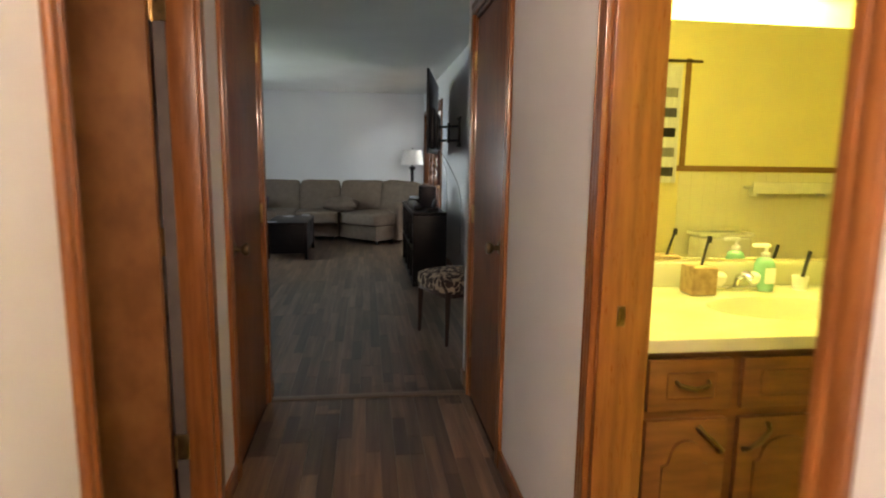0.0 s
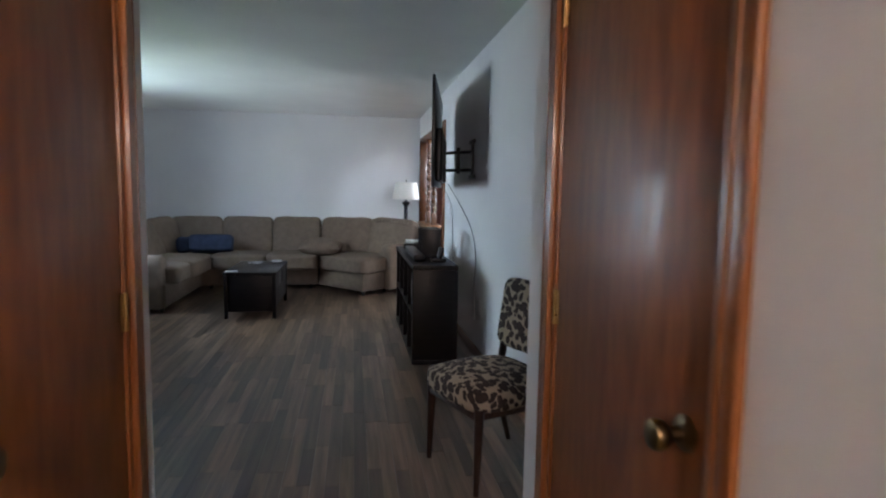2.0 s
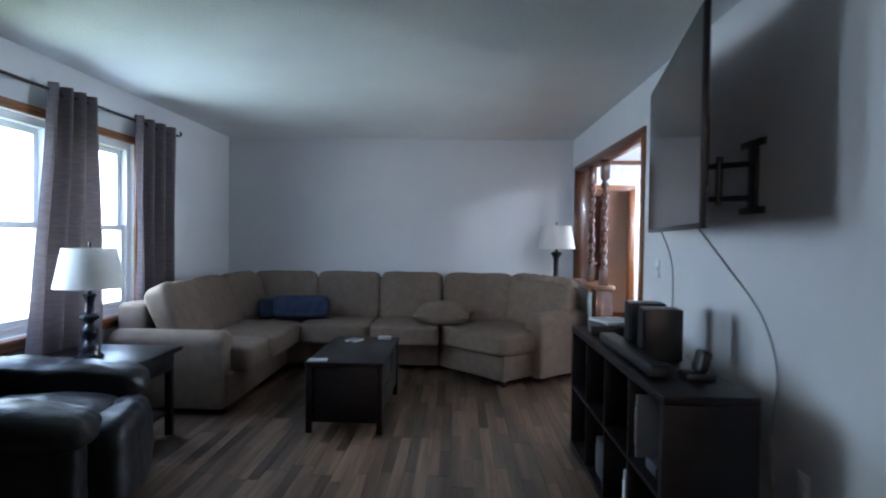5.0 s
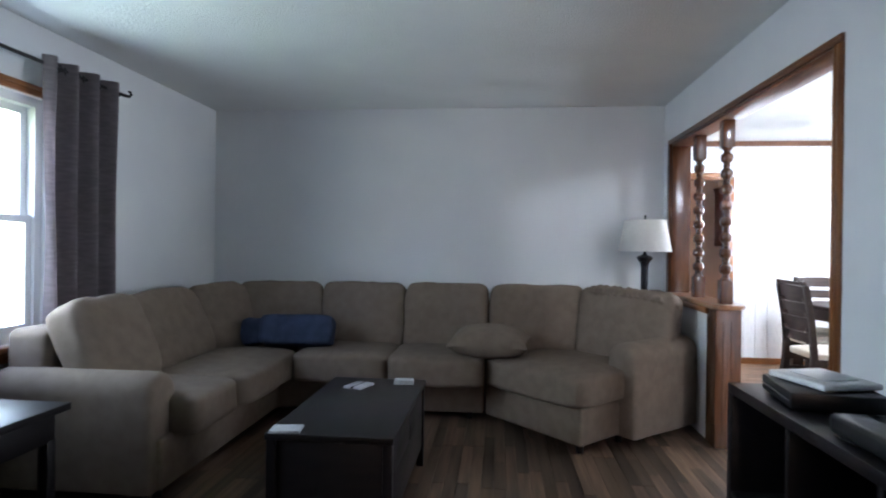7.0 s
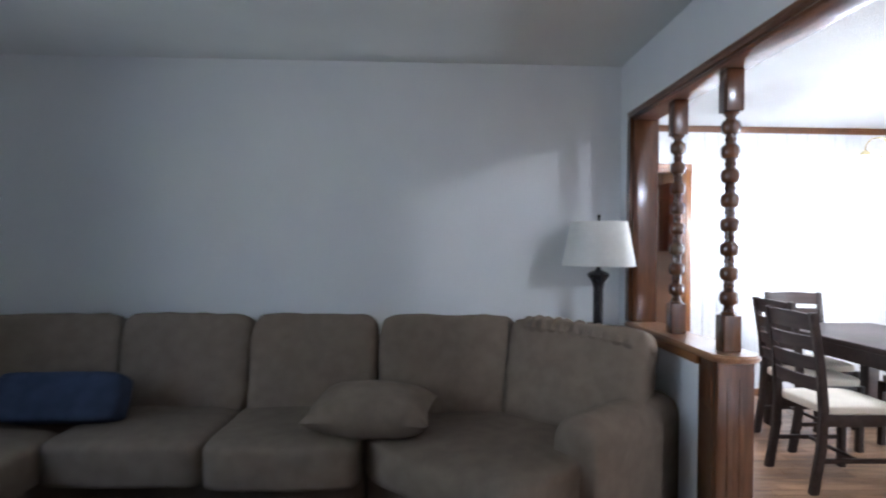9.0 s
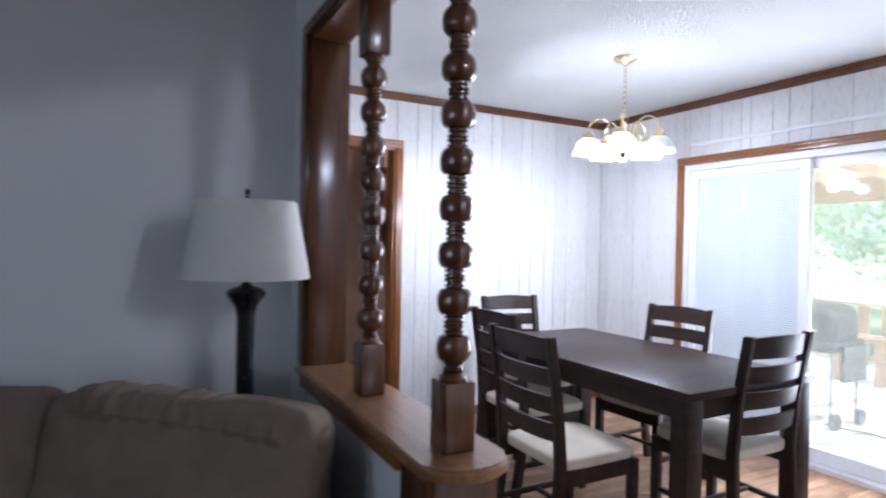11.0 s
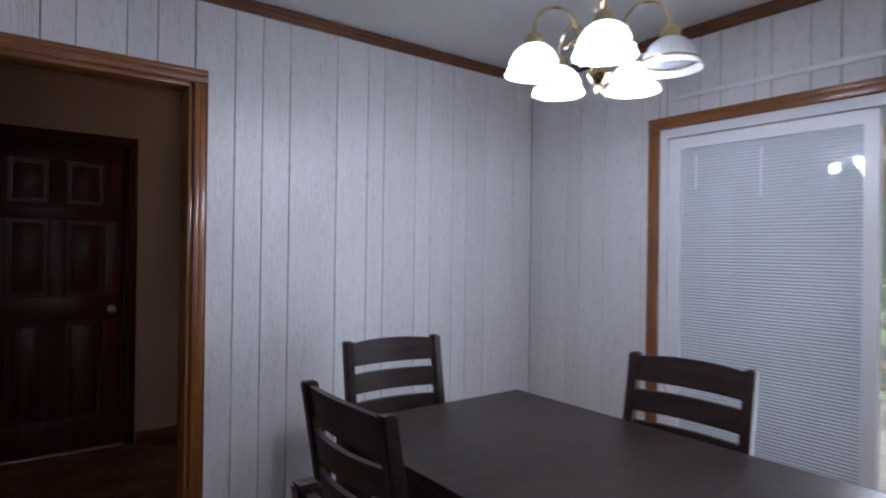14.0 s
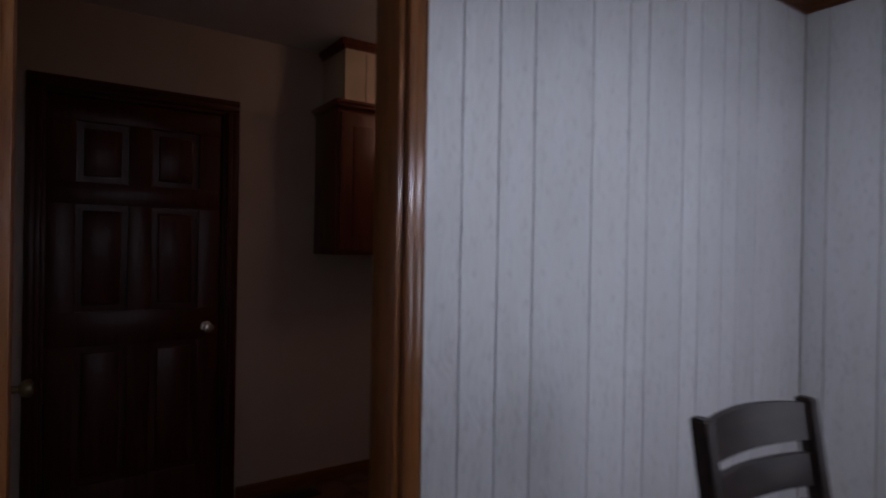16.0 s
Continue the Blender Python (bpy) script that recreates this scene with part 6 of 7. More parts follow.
for x0, x1, left in ((-0.58, -0.348, False), (-0.315, -0.03, True), (0.0, 0.285, False), (0.31, 0.58, True)):
    b = bmesh.new()
    rb(b, x0, x1, -0.296, -0.276, 0.13, 0.625, 0.006)
    arch = [(x0 + 0.05, 0.19), (x1 - 0.05, 0.19), (x1 - 0.05, 0.50), (x1 - 0.066, 0.505), (x1 - 0.072, 0.525)]
    half = (x1 - x0) / 2 - 0.072
    arch += [((x0 + x1) / 2 + half * math.cos(math.pi * i / 8), 0.525 + 0.045 * math.sin(math.pi * i / 8)) for i in range(1, 8)]
    arch += [(x0 + 0.072, 0.525), (x0 + 0.066, 0.505), (x0 + 0.05, 0.50)]
    fr, bk = [[b.verts.new((x, yy, z)) for x, z in arch] for yy in (-0.303, -0.294)]
    face = b.faces.new(fr)
    for i in range(len(arch)):
        q = (i + 1) % len(arch)
        b.faces.new((fr[i], bk[i], bk[q], fr[q]))
    bmesh.ops.inset_region(b, faces=[face], thickness=0.012, depth=-0.004)
    dr = part("cabinet_door", b, M_VANITY, vn)
    b = bmesh.new()
    cx = x1 - 0.04 if not left else x0 + 0.04
    q = 0.045 if left else -0.045
    tube(b, [(cx + q, -0.296, 0.605), (cx + q * 0.8, -0.316, 0.595), (cx + q * 0.2, -0.322, 0.568), (cx - q * 0.4, -0.316, 0.545), (cx - q * 0.5, -0.296, 0.535)], 0.0065, 8, [0.009, 0.005, 0.007, 0.005, 0.009])
    part("pull", b, M_BRASS, dr, "antique brass door pull")
ctop = thing("marble_countertop", pose(1.55, 1.145, 0.817), "glossy cream marble vanity top with an oval basin", "countertop")
b = bmesh.new()
ring = 40
outer, inner = [], []
for k in range(ring):
    a = 2 * math.pi * k / ring
    c, s2 = math.cos(a), math.sin(a)
    q = max(abs(c) / 0.62, abs(s2) / 0.312)
    outer.append(b.verts.new((c / q, s2 / q + 0.001, 0.034)))
rings = [outer]
for f2, z in ((1.0, 0.034), (0.97, 0.026), (0.85, -0.04), (0.6, -0.09), (0.25, -0.105)):
    rings.append([b.verts.new((-0.01 + 0.235 * f2 * math.cos(2 * math.pi * k / ring), -0.02 + 0.148 * f2 * math.sin(2 * math.pi * k / ring), z)) for k in range(ring)])
for p, q in zip(rings, rings[1:]):
    for k in range(ring):
        b.faces.new((p[k], p[(k + 1) % ring], q[(k + 1) % ring], q[k]))
b.faces.new(rings[-1])
low = [b.verts.new((v.co.x, v.co.y, 0.0)) for v in outer]
for k in range(ring):
    b.faces.new((outer[k], low[k], low[(k + 1) % ring], outer[(k + 1) % ring]))
part("basin_top", b, M_MARBLE, ctop)
b = bmesh.new()
rb(b, -0.62, 0.62, 0.293, 0.314, 0.034, 0.125, 0.005)
part("backsplash", b, M_MARBLE, ctop)
mr = thing("mirror", pose(1.52, BY1, 0.95), "large frameless bathroom mirror above the vanity", "mirror")
b = bmesh.new()
bx(b, -0.54, 0.54, -0.006, -0.0005, 0, 0.83)
mm = bpy.data.materials.new("mirror_silver")
mm.use_nodes = True
mm.node_tree.nodes["Principled BSDF"].inputs["Metallic"].default_value = 1
mm.node_tree.nodes["Principled BSDF"].inputs["Roughness"].default_value = 0.01
mm.node_tree.nodes["Principled BSDF"].inputs["Base Color"].default_value = (0.9, 0.9, 0.9, 1)
part("glass", b, mm, mr, "", False)
vl = thing("vanity_light", pose(1.55, BY1, 1.93), "warm glowing vanity light bar above the mirror", "wall light")
b = bmesh.new()
rb(b, -0.40, 0.40, -0.03, -0.001, -0.05, 0.05, 0.004)
part("backplate", b, M_BRASS, vl)
for k in range(4):
    b = bmesh.new()
    lathe(b, [(0, -0.055), (0.035, -0.045), (0.052, -0.015), (0.052, 0.015), (0.035, 0.045), (0, 0.055)], -0.30 + 0.2 * k, -0.085, 20)
    part("globe", b, glow("warm_globe", (1.0, 0.84, 0.34), 2.0), vl, "glowing warm globe bulb")
    b = bmesh.new()
    tube(b, [(-0.30 + 0.2 * k, -0.03, 0), (-0.30 + 0.2 * k, -0.045, 0)], 0.02, 12)
    part("socket", b, M_BRASS, vl)
bulb_light("vanity_lamp", (1.45, BY1 - 0.20, 1.93), 2.2, (1.0, 0.87, 0.18), 0.10)
bulb_light("vanity_lamp", (1.75, BY1 - 0.20, 1.93), 2.2, (1.0, 0.87, 0.18), 0.10)
cup = thing("toothbrush_holder", pose(1.385, 1.335, 0.851), "brown stone toothbrush holder on the vanity", "toothbrush holder")
b = bmesh.new()
rb(b, -0.045, 0.045, -0.045, 0.045, 0.0005, 0.10, 0.008, 3)
part("block", b, mat("brown_stone", (0.22, 0.14, 0.06), 0.6, second=(0.36, 0.25, 0.12), scale=30), cup)
b = bmesh.new()
tube(b, [(0.005, 0.0, 0.09), (0.02, 0.005, 0.15), (0.030, 0.008, 0.185)], 0.005, 8)
rb(b, 0.026, 0.040, 0.0, 0.012, 0.175, 0.20, 0.003)
part("toothbrush", b, M_BLACK, cup)
fc = thing("faucet", pose(1.555, 1.375, 0.851), "chrome basin faucet with clear handles", "faucet")
b = bmesh.new()
rb(b, -0.09, 0.09, -0.022, 0.022, 0.0005, 0.018, 0.008, 3)
tube(b, [(0, 0, 0.015), (0, -0.01, 0.05), (0, -0.05, 0.07), (0, -0.10, 0.055)], 0.012, 10)
part("spout", b, mat("chrome_tap", (0.75, 0.75, 0.76), 0.1, metal=1), fc)
for x in (-0.07, 0.07):
    b = bmesh.new()
    lathe(b, [(0, 0.016), (0.014, 0.017), (0.026, 0.035), (0.028, 0.055), (0.018, 0.066), (0, 0.067)], x, 0, 10)
    part("handle", b, mat("clear_acrylic", (0.75, 0.74, 0.68), 0.1), fc)
so = thing("soap_bottle", pose(1.655, 1.37, 0.851), "pale green soap pump bottle on the vanity", "soap bottle")
b = bmesh.new()
lathe(b, [(0, 0.0005), (0.032, 0.001), (0.034, 0.01), (0.034, 0.09), (0.028, 0.11), (0.014, 0.12), (0, 0.12)], seg=24)
part("bottle", b, mat("green_liquid_soap", (0.25, 0.55, 0.36), 0.15), so)
b = bmesh.new()
rb(b, -0.02, 0.02, -0.0352, -0.033, 0.03, 0.085, 0.001)
part("label", b, M_WHITE, so)
b = bmesh.new()
lathe(b, [(0.014, 0.118), (0.016, 0.122), (0.016, 0.135), (0.006, 0.138), (0.006, 0.16), (0, 0.16)], seg=14)
rb(b, -0.05, 0.012, -0.010, 0.010, 0.155, 0.168, 0.004)
part("pump", b, M_WHITE, so)
br = thing("brush_cup", pose(1.80, 1.37, 0.851), "white cup with a dark toothbrush on the vanity", "cup")
b = bmesh.new()
lathe(b, [(0, 0.001), (0.022, 0.001), (0.028, 0.05), (0.025, 0.05), (0.020, 0.006), (0, 0.006)], seg=20)
part("cup", b, M_WHITE, br)
b = bmesh.new()
tube(b, [(0, 0, 0.006), (0.02, 0, 0.10), (0.03, 0, 0.14)], 0.007, 8)
part("brush", b, M_BLACK, br)
M_CERAMIC0 = mat("white_glazed_shelf", (0.86, 0.85, 0.80), 0.15)
ts = thing("towel_shelf", pose(3.62, BY0 + 0.012, 1.11), "white towel shelf on the tiled bathroom wall", "shelf")
b = bmesh.new()
rb(b, -0.36, 0.36, 0.0005, 0.13, 0, 0.02, 0.006)
rb(b, -0.37, 0.37, 0.12, 0.145, -0.035, 0.055, 0.008)
part("shelf", b, M_CERAMIC0, ts)
for x in (-0.30, 0.30):
    b = bmesh.new()
    rb(b, x - 0.012, x + 0.012, 0.0005, 0.10, -0.06, 0.0, 0.005)
    part("bracket", b, M_WHITE, ts)
tk = thing("toilet", pose(3.0, BY0 + 0.14, 0), "white ceramic toilet against the tiled wall", "toilet")
M_CERAMIC = mat("white_ceramic", (0.80, 0.79, 0.75), 0.12)
b = bmesh.new()
rb(b, -0.22, 0.22, -0.07, 0.11, 0.38, 0.74, 0.03, 4)
part("tank", b, M_CERAMIC, tk)
b = bmesh.new()
rb(b, -0.23, 0.23, -0.08, 0.12, 0.742, 0.775, 0.012, 3)
part("tank_lid", b, M_CERAMIC, tk)
b = bmesh.new()
lathe(b, [(0, 0), (0.12, 0), (0.12, 0.10), (0.10, 0.2), (0.17, 0.34), (0.19, 0.40), (0, 0.40)], 0, 0.30, 28)
part("bowl", b, M_CERAMIC, tk)
b = bmesh.new()
lathe(b, [(0, 0.401), (0.195, 0.401), (0.195, 0.43), (0, 0.435)], 0, 0.30, 28)
part("lid", b, M_CERAMIC, tk)
sc = thing("shower_curtain", pose(2.50, BY0 + 0.06, 2.05), "white shower curtain with grey and black stripes", "shower curtain")
b = bmesh.new()
grid = []
for j in range(2):
    grid.append([b.verts.new((-0.14 + 0.30 * i / 40, 0.02 * math.sin(i * 0.9), -0.9 * j)) for i in range(41)])
for i in range(40):
    b.faces.new((grid[0][i], grid[0][i + 1], grid[1][i + 1], grid[1][i]))
part("cloth", b, M_WHITE, sc)
for k, c in enumerate(((0.35, 0.35, 0.34), (0.12, 0.12, 0.12), (0.02, 0.02, 0.02), (0.3, 0.3, 0.3), (0.06, 0.06, 0.06))):
    b = bmesh.new()
    q = [[b.verts.new((-0.10 + 0.22 * i / 30, 0.004 + 0.02 * math.sin((0.04 + 0.22 * i / 30) / 0.30 * 40 * 0.9), -0.18 - 0.15 * k - 0.07 * j)) for i in range(31)] for j in range(2)]
    for i in range(30):
        b.faces.new((q[0][i], q[0][i + 1], q[1][i + 1], q[1][i]))
    part("stripe", b, mat("curtain_stripe", c, 0.8), sc)
b = bmesh.new()
tube(b, [(-0.18, 0, 0.02), (0.30, 0, 0.02)], 0.010, 10)
part("rod", b, M_BRASS, sc)

# ---- deck and garden ----
M_DECK = mat("weathered_deck_board", (0.70, 0.66, 0.60), 0.8, second=(0.60, 0.56, 0.50), scale=4, stretch=(6, 0.6, 1), bump=0.001, bump_scale=30, per_object=0.12)
M_CEDAR = mat("stained_cedar", (0.44, 0.29, 0.18), 0.7, second=(0.34, 0.21, 0.125), scale=5, stretch=(5, 5, 0.8), bump=0.0006, bump_scale=40)
M_RAIL = mat("pale_rail_cap", (0.52, 0.40, 0.27), 0.7, second=(0.42, 0.31, 0.2), scale=4, stretch=(5, 0.7, 5))
M_GRASS = mat("lawn", (0.135, 0.19, 0.07), 0.95, second=(0.09, 0.135, 0.048), scale=0.9, bump=0.03, bump_scale=18)
M_LEAF = cloth_through("leaf_green", (0.31, 0.40, 0.27), 0.6, 0.45)
strip_tones(M_LEAF, 1.1, 2.1)
M_BARK = mat("grey_bark", (0.20, 0.17, 0.13), 0.9, second=(0.13, 0.105, 0.08), scale=6, stretch=(4, 4, 0.8), bump=0.01, bump_scale=12)
b = bmesh.new()
bmesh.ops.create_grid(b, x_segments=60, y_segments=60, size=900)
for v in b.verts:
    v.co.z = -0.75
tagged(part("ground", b, M_GRASS), "mown green lawn round the house", "ground", kind="structure")
DZ = -0.18
deck = thing("deck", pose(7.0, 9.5, DZ), "weathered pale wooden deck outside the patio door", "deck")
deck["kind"] = "structure"
b = bmesh.new()
rb(b, -2.40, 2.40, -4.4, 4.4, -0.30, -0.04, 0.005)
part("joists", b, M_CEDAR, deck)
bd = bmesh.new()
rb(bd, -0.068, 0.068, -4.45, 4.45, -0.034, 0, 0.004, 1)
bme = bpy.data.meshes.new("deck_board")
bd.to_mesh(bme)
bd.free()
bme.materials.append(M_DECK)
for k in range(33):
    o = new("deck_board", bme)
    o.parent = deck
    o.location = (-2.34 + 0.1455 * k, 0, 0)
RX = 9.30
rl = tagged(thing("deck_railing", pose(RX, 9.5, DZ), "stained wooden deck railing with wide balusters", "railing"), kind="structure")
b = bmesh.new()
rb(b, -0.07, 0.07, -4.4, 4.4, 0.80, 0.84, 0.006)
part("top_rail", b, M_RAIL, rl)
b = bmesh.new()
rb(b, -0.02, 0.02, -4.4, 4.4, 0.09, 0.15, 0.004)
part("bottom_rail", b, M_CEDAR, rl)
bs = bmesh.new()
rb(bs, 0.0, 0.035, -0.068, 0.068, 0.04, 0.80, 0.004, 1)
sme = bpy.data.meshes.new("baluster")
bs.to_mesh(sme)
bs.free()
sme.materials.append(M_CEDAR)
for k in range(31):
    o = new("baluster", sme)
    o.parent = rl
    o.location = (-0.03, -4.3 + 0.285 * k, 0)
for y in (-4.3, 4.3):
    b = bmesh.new()
    rb(b, -0.055, 0.055, y - 0.055, y + 0.055, -0.2, 2.30, 0.006)
    part("post", b, M_CEDAR, rl)
pr = tagged(thing("porch_roof", pose(7.0, 9.5, 2.1), "open porch roof of timber joists and pale panels", "roof"), kind="structure")
b = bmesh.new()
rb(b, 2.20, 2.30, -4.6, 4.6, -0.10, 0.10, 0.006)
part("beam", b, M_CEDAR, pr)
b = bmesh.new()
rb(b, 2.36, 2.40, -4.7, 4.7, 0.02, 0.30, 0.006)
part("fascia", b, M_CEDAR, pr)
for k in range(14):
    b = bmesh.new()
    y = -4.5 + 0.69 * k
    rb(b, -2.45, 2.38, y - 0.02, y + 0.02, -0.07, 0.07, 0.004, 2, pose(0, 0, 0.26, 0, 3.2, 0))
    part("rafter", b, M_CEDAR, pr)
for k in range(6):
    b = bmesh.new()
    x = -2.2 + 0.85 * k
    rb(b, x - 0.03, x + 0.03, -4.6, 4.6, 0.075, 0.11, 0.004, 2, pose(0, 0, 0.26, 0, 3.2, 0))
    part("purlin", b, M_CEDAR, pr)
M_PANELROOF = mat("clear_corrugated_panel", (0.60, 0.62, 0.56), 0.5)
rn, rl2 = M_PANELROOF.node_tree.nodes, M_PANELROOF.node_tree.links
tr, mx = rn.new("ShaderNodeBsdfTransparent"), rn.new("ShaderNodeMixShader")
tr.inputs[0].default_value = (0.92, 0.92, 0.86, 1)
mx.inputs[0].default_value = 0.42
tl, mx2 = rn.new("ShaderNodeBsdfTranslucent"), rn.new("ShaderNodeMixShader")
tl.inputs[0].default_value = (0.52, 0.54, 0.47, 1)
mx2.inputs[0].default_value = 0.35
rl2.new(rn["Principled BSDF"].outputs[0], mx2.inputs[1])
rl2.new(tl.outputs[0], mx2.inputs[2])
rl2.new(mx2.outputs[0], mx.inputs[1])
rl2.new(tr.outputs[0], mx.inputs[2])
rl2.new(mx.outputs[0], rn["Material Output"].inputs[0])
for k in range(7):
    b = bmesh.new()
    y = -4.6 + 1.315 * k
    rb(b, -2.5, 2.55, y, y + 1.31, 0.112, 0.116, 0.001, 1, pose(0, 0, 0.26, 0, 3.2, 0))
    part("roof_panel", b, M_PANELROOF, pr)

sl = thing("bar_stool", pose(8.40, 10.45, DZ) @ Matrix.Scale(1.05, 4), "round unpainted wooden bar stool on the deck", "stool")
M_PINE = mat("pale_pine", (0.58, 0.42, 0.25), 0.6, second=(0.46, 0.32, 0.18), scale=5, stretch=(4, 4, 0.8))
b = bmesh.new()
lathe(b, [(0, 0.70), (0.15, 0.70), (0.165, 0.712), (0.165, 0.732), (0.15, 0.742), (0, 0.742)], seg=32)
part("seat", b, M_PINE, sl)
for k in range(4):
    a = radians(45 + 90 * k + 12)
    b = bmesh.new()
    tube(b, [(0.20 * math.cos(a), 0.20 * math.sin(a), 0), (0.10 * math.cos(a), 0.10 * math.sin(a), 0.702)], 0.02, 10, [0.016, 0.020])
    part("leg", b, M_PINE, sl)
    for z, r in ((0.22, 0.168), (0.42, 0.140)):
        b = bmesh.new()
        a2 = a + math.pi / 2
        zz = z + 0.05 * (k % 2)
        tube(b, [(r * math.cos(a), r * math.sin(a), zz), (r * math.cos(a2), r * math.sin(a2), zz)], 0.010, 8)
        part("rung", b, M_PINE, sl)
bn = thing("deck_bench", pose(8.25, 11.25, DZ), "low stained wooden deck bench", "bench")
for k in range(3):
    b = bmesh.new()
    rb(b, -0.20 + 0.14 * k, -0.07 + 0.14 * k, -0.55, 0.30, 0.50, 0.54, 0.004)
    part("seat_board", b, M_CEDAR, bn)
for y in (-0.25, 0.22):
    for x in (-0.15, 0.15):
        b = bmesh.new()
        rb(b, x - 0.045, x + 0.045, y - 0.045, y + 0.045, 0, 0.50, 0.004)
        part("leg", b, M_CEDAR, bn)
M_GRILL = mat("weathered_black_enamel", (0.055, 0.058, 0.062), 0.45, second=(0.035, 0.037, 0.04), scale=9)
gr = thing("barbecue_grill", pose(6.17, 10.68, DZ) @ Matrix.Scale(0.9, 4), "dark covered barbecue grill cart on wheels", "grill")
b = bmesh.new()
cushion(b, (0.55, 0.70, 0.36), 5, 8, 0.004, pose(0, 0, 0.98), 2, 0.05)
part("lid", b, M_GRILL, gr)
b = bmesh.new()
rb(b, -0.27, 0.27, -0.36, 0.36, 0.72, 0.84, 0.02)
part("firebox", b, M_GRILL, gr)
b = bmesh.new()
rb(b, -0.20, 0.20, -0.42, -0.385, 0.46, 0.80, 0.006)
part("side_shelf", b, M_GRILL, gr)
for x in (-0.22, 0.22):
    for y in (-0.32, 0.32):
        b = bmesh.new()
        tube(b, [(x, y, 0.03), (x, y, 0.74)], 0.016, 8)
        part("leg", b, mat("grey_steel", (0.35, 0.36, 0.38), 0.4, metal=0.8), gr)
    b = bmesh.new()
    lathe(b, [(0, -0.022), (0.075, -0.022), (0.08, -0.012), (0.08, 0.012), (0.075, 0.022), (0, 0.022)], seg=24, m=pose(x, -0.36, 0.08, 90, 0, 0))
    part("wheel", b, M_GRILL, gr)
b = bmesh.new()
tube(b, [(-0.26, -0.2, 0.93), (-0.33, -0.2, 0.93), (-0.33, 0.2, 0.93), (-0.26, 0.2, 0.93)], 0.011, 8)
part("handle", b, mat("steel_handle", (0.5, 0.5, 0.5), 0.3, metal=1), gr)

CORD_A, CORD_B = (6.11, 10.27), (6.23, 9.40)
ec = thing("extension_cord", pose(0, 0, DZ), "thin black extension cord lying across the deck", "cord")
b = bmesh.new()
tube(b, [(CORD_A[0] + (CORD_B[0] - CORD_A[0]) * u / 24, CORD_A[1] + (CORD_B[1] - CORD_A[1]) * u / 24 + 0.02 * math.sin(u * 0.7), 0.008) for u in range(-6, 40)], 0.007, 8)
part("cord", b, M_BLACK, ec)


def tree(x, y, h, spread, seed, leaves):
    """A broad tree: forked trunk and a crown of many small leaves in uneven clumps."""
    rng = random.Random(seed)
    t = thing("tree", pose(x, y, -0.75), "full leafy green tree beyond the deck", "tree", "garden trees")
    bm = bmesh.new()
    tips = []
    fork = h * 0.18
    tube(bm, [(0, 0, 0), (0.03, 0.02, fork * 0.5), (0, 0, fork)], 0.2, 10, [h * 0.032, h * 0.025, h * 0.022])
    for k in range(8):
        a = 2 * math.pi * k / 8 + rng.uniform(-0.3, 0.3)
        r, z = spread * rng.uniform(0.35, 0.75), h * rng.uniform(0.38, 0.85)
        mid = (r * 0.45 * math.cos(a), r * 0.45 * math.sin(a), fork + (z - fork) * 0.5 + rng.uniform(-0.2, 0.3))
        tip = (r * math.cos(a), r * math.sin(a), z)
        tube(bm, [(0, 0, fork * 0.92), mid, tip], 0.05, 6, [h * 0.014, h * 0.009, h * 0.003])
        tips += [Vector(mid), Vector(tip)]
    part("trunk", bm, M_BARK, t)
    verts, faces = [], []
    clumps = []
    for k in range(70):
        base = rng.choice(tips)
        v = Vector((rng.gauss(0, 1), rng.gauss(0, 1), rng.gauss(0, 0.8)))
        clumps.append((base + v * spread * 0.27, spread * rng.uniform(0.08, 0.17)))
    for k in range(leaves):
        c, s = clumps[k % len(clumps)]
        p = c + Vector((rng.gauss(0, s), rng.gauss(0, s), rng.gauss(0, s * 0.7)))
        face = (p - c) / s + Vector((rng.gauss(0, 0.6), rng.gauss(0, 0.6), rng.gauss(0.5, 0.6)))
        u = face.orthogonal().normalized()
        u.rotate(Matrix.Rotation(rng.uniform(0, 6.28), 3, face))
        w = face.cross(u).normalized()
        l2 = rng.uniform(0.06, 0.11)
        i = len(verts)
        verts += [p - u * l2, p + w * l2 * 0.6, p + u * l2, p - w * l2 * 0.6]
        faces.append((i, i + 1, i + 2, i + 3))
    me = bpy.data.meshes.new("crown")
    me.from_pydata(verts, [], faces)
    me.materials.append(M_LEAF)
    o = new("crown", me)
    o.parent = t
    o["kind"] = "stuff"
    return t


tree(15.5, 12.0, 7.5, 4.4, 1, 30000)
tree(17.5, 18.5, 8.5, 4.8, 2, 24000)
tree(18.0, 7.0, 8.0, 4.6, 3, 24000)
tree(24.0, 13.5, 10.0, 5.5, 4, 12000)
tree(25.0, 22.0, 10.0, 5.5, 5, 9000)

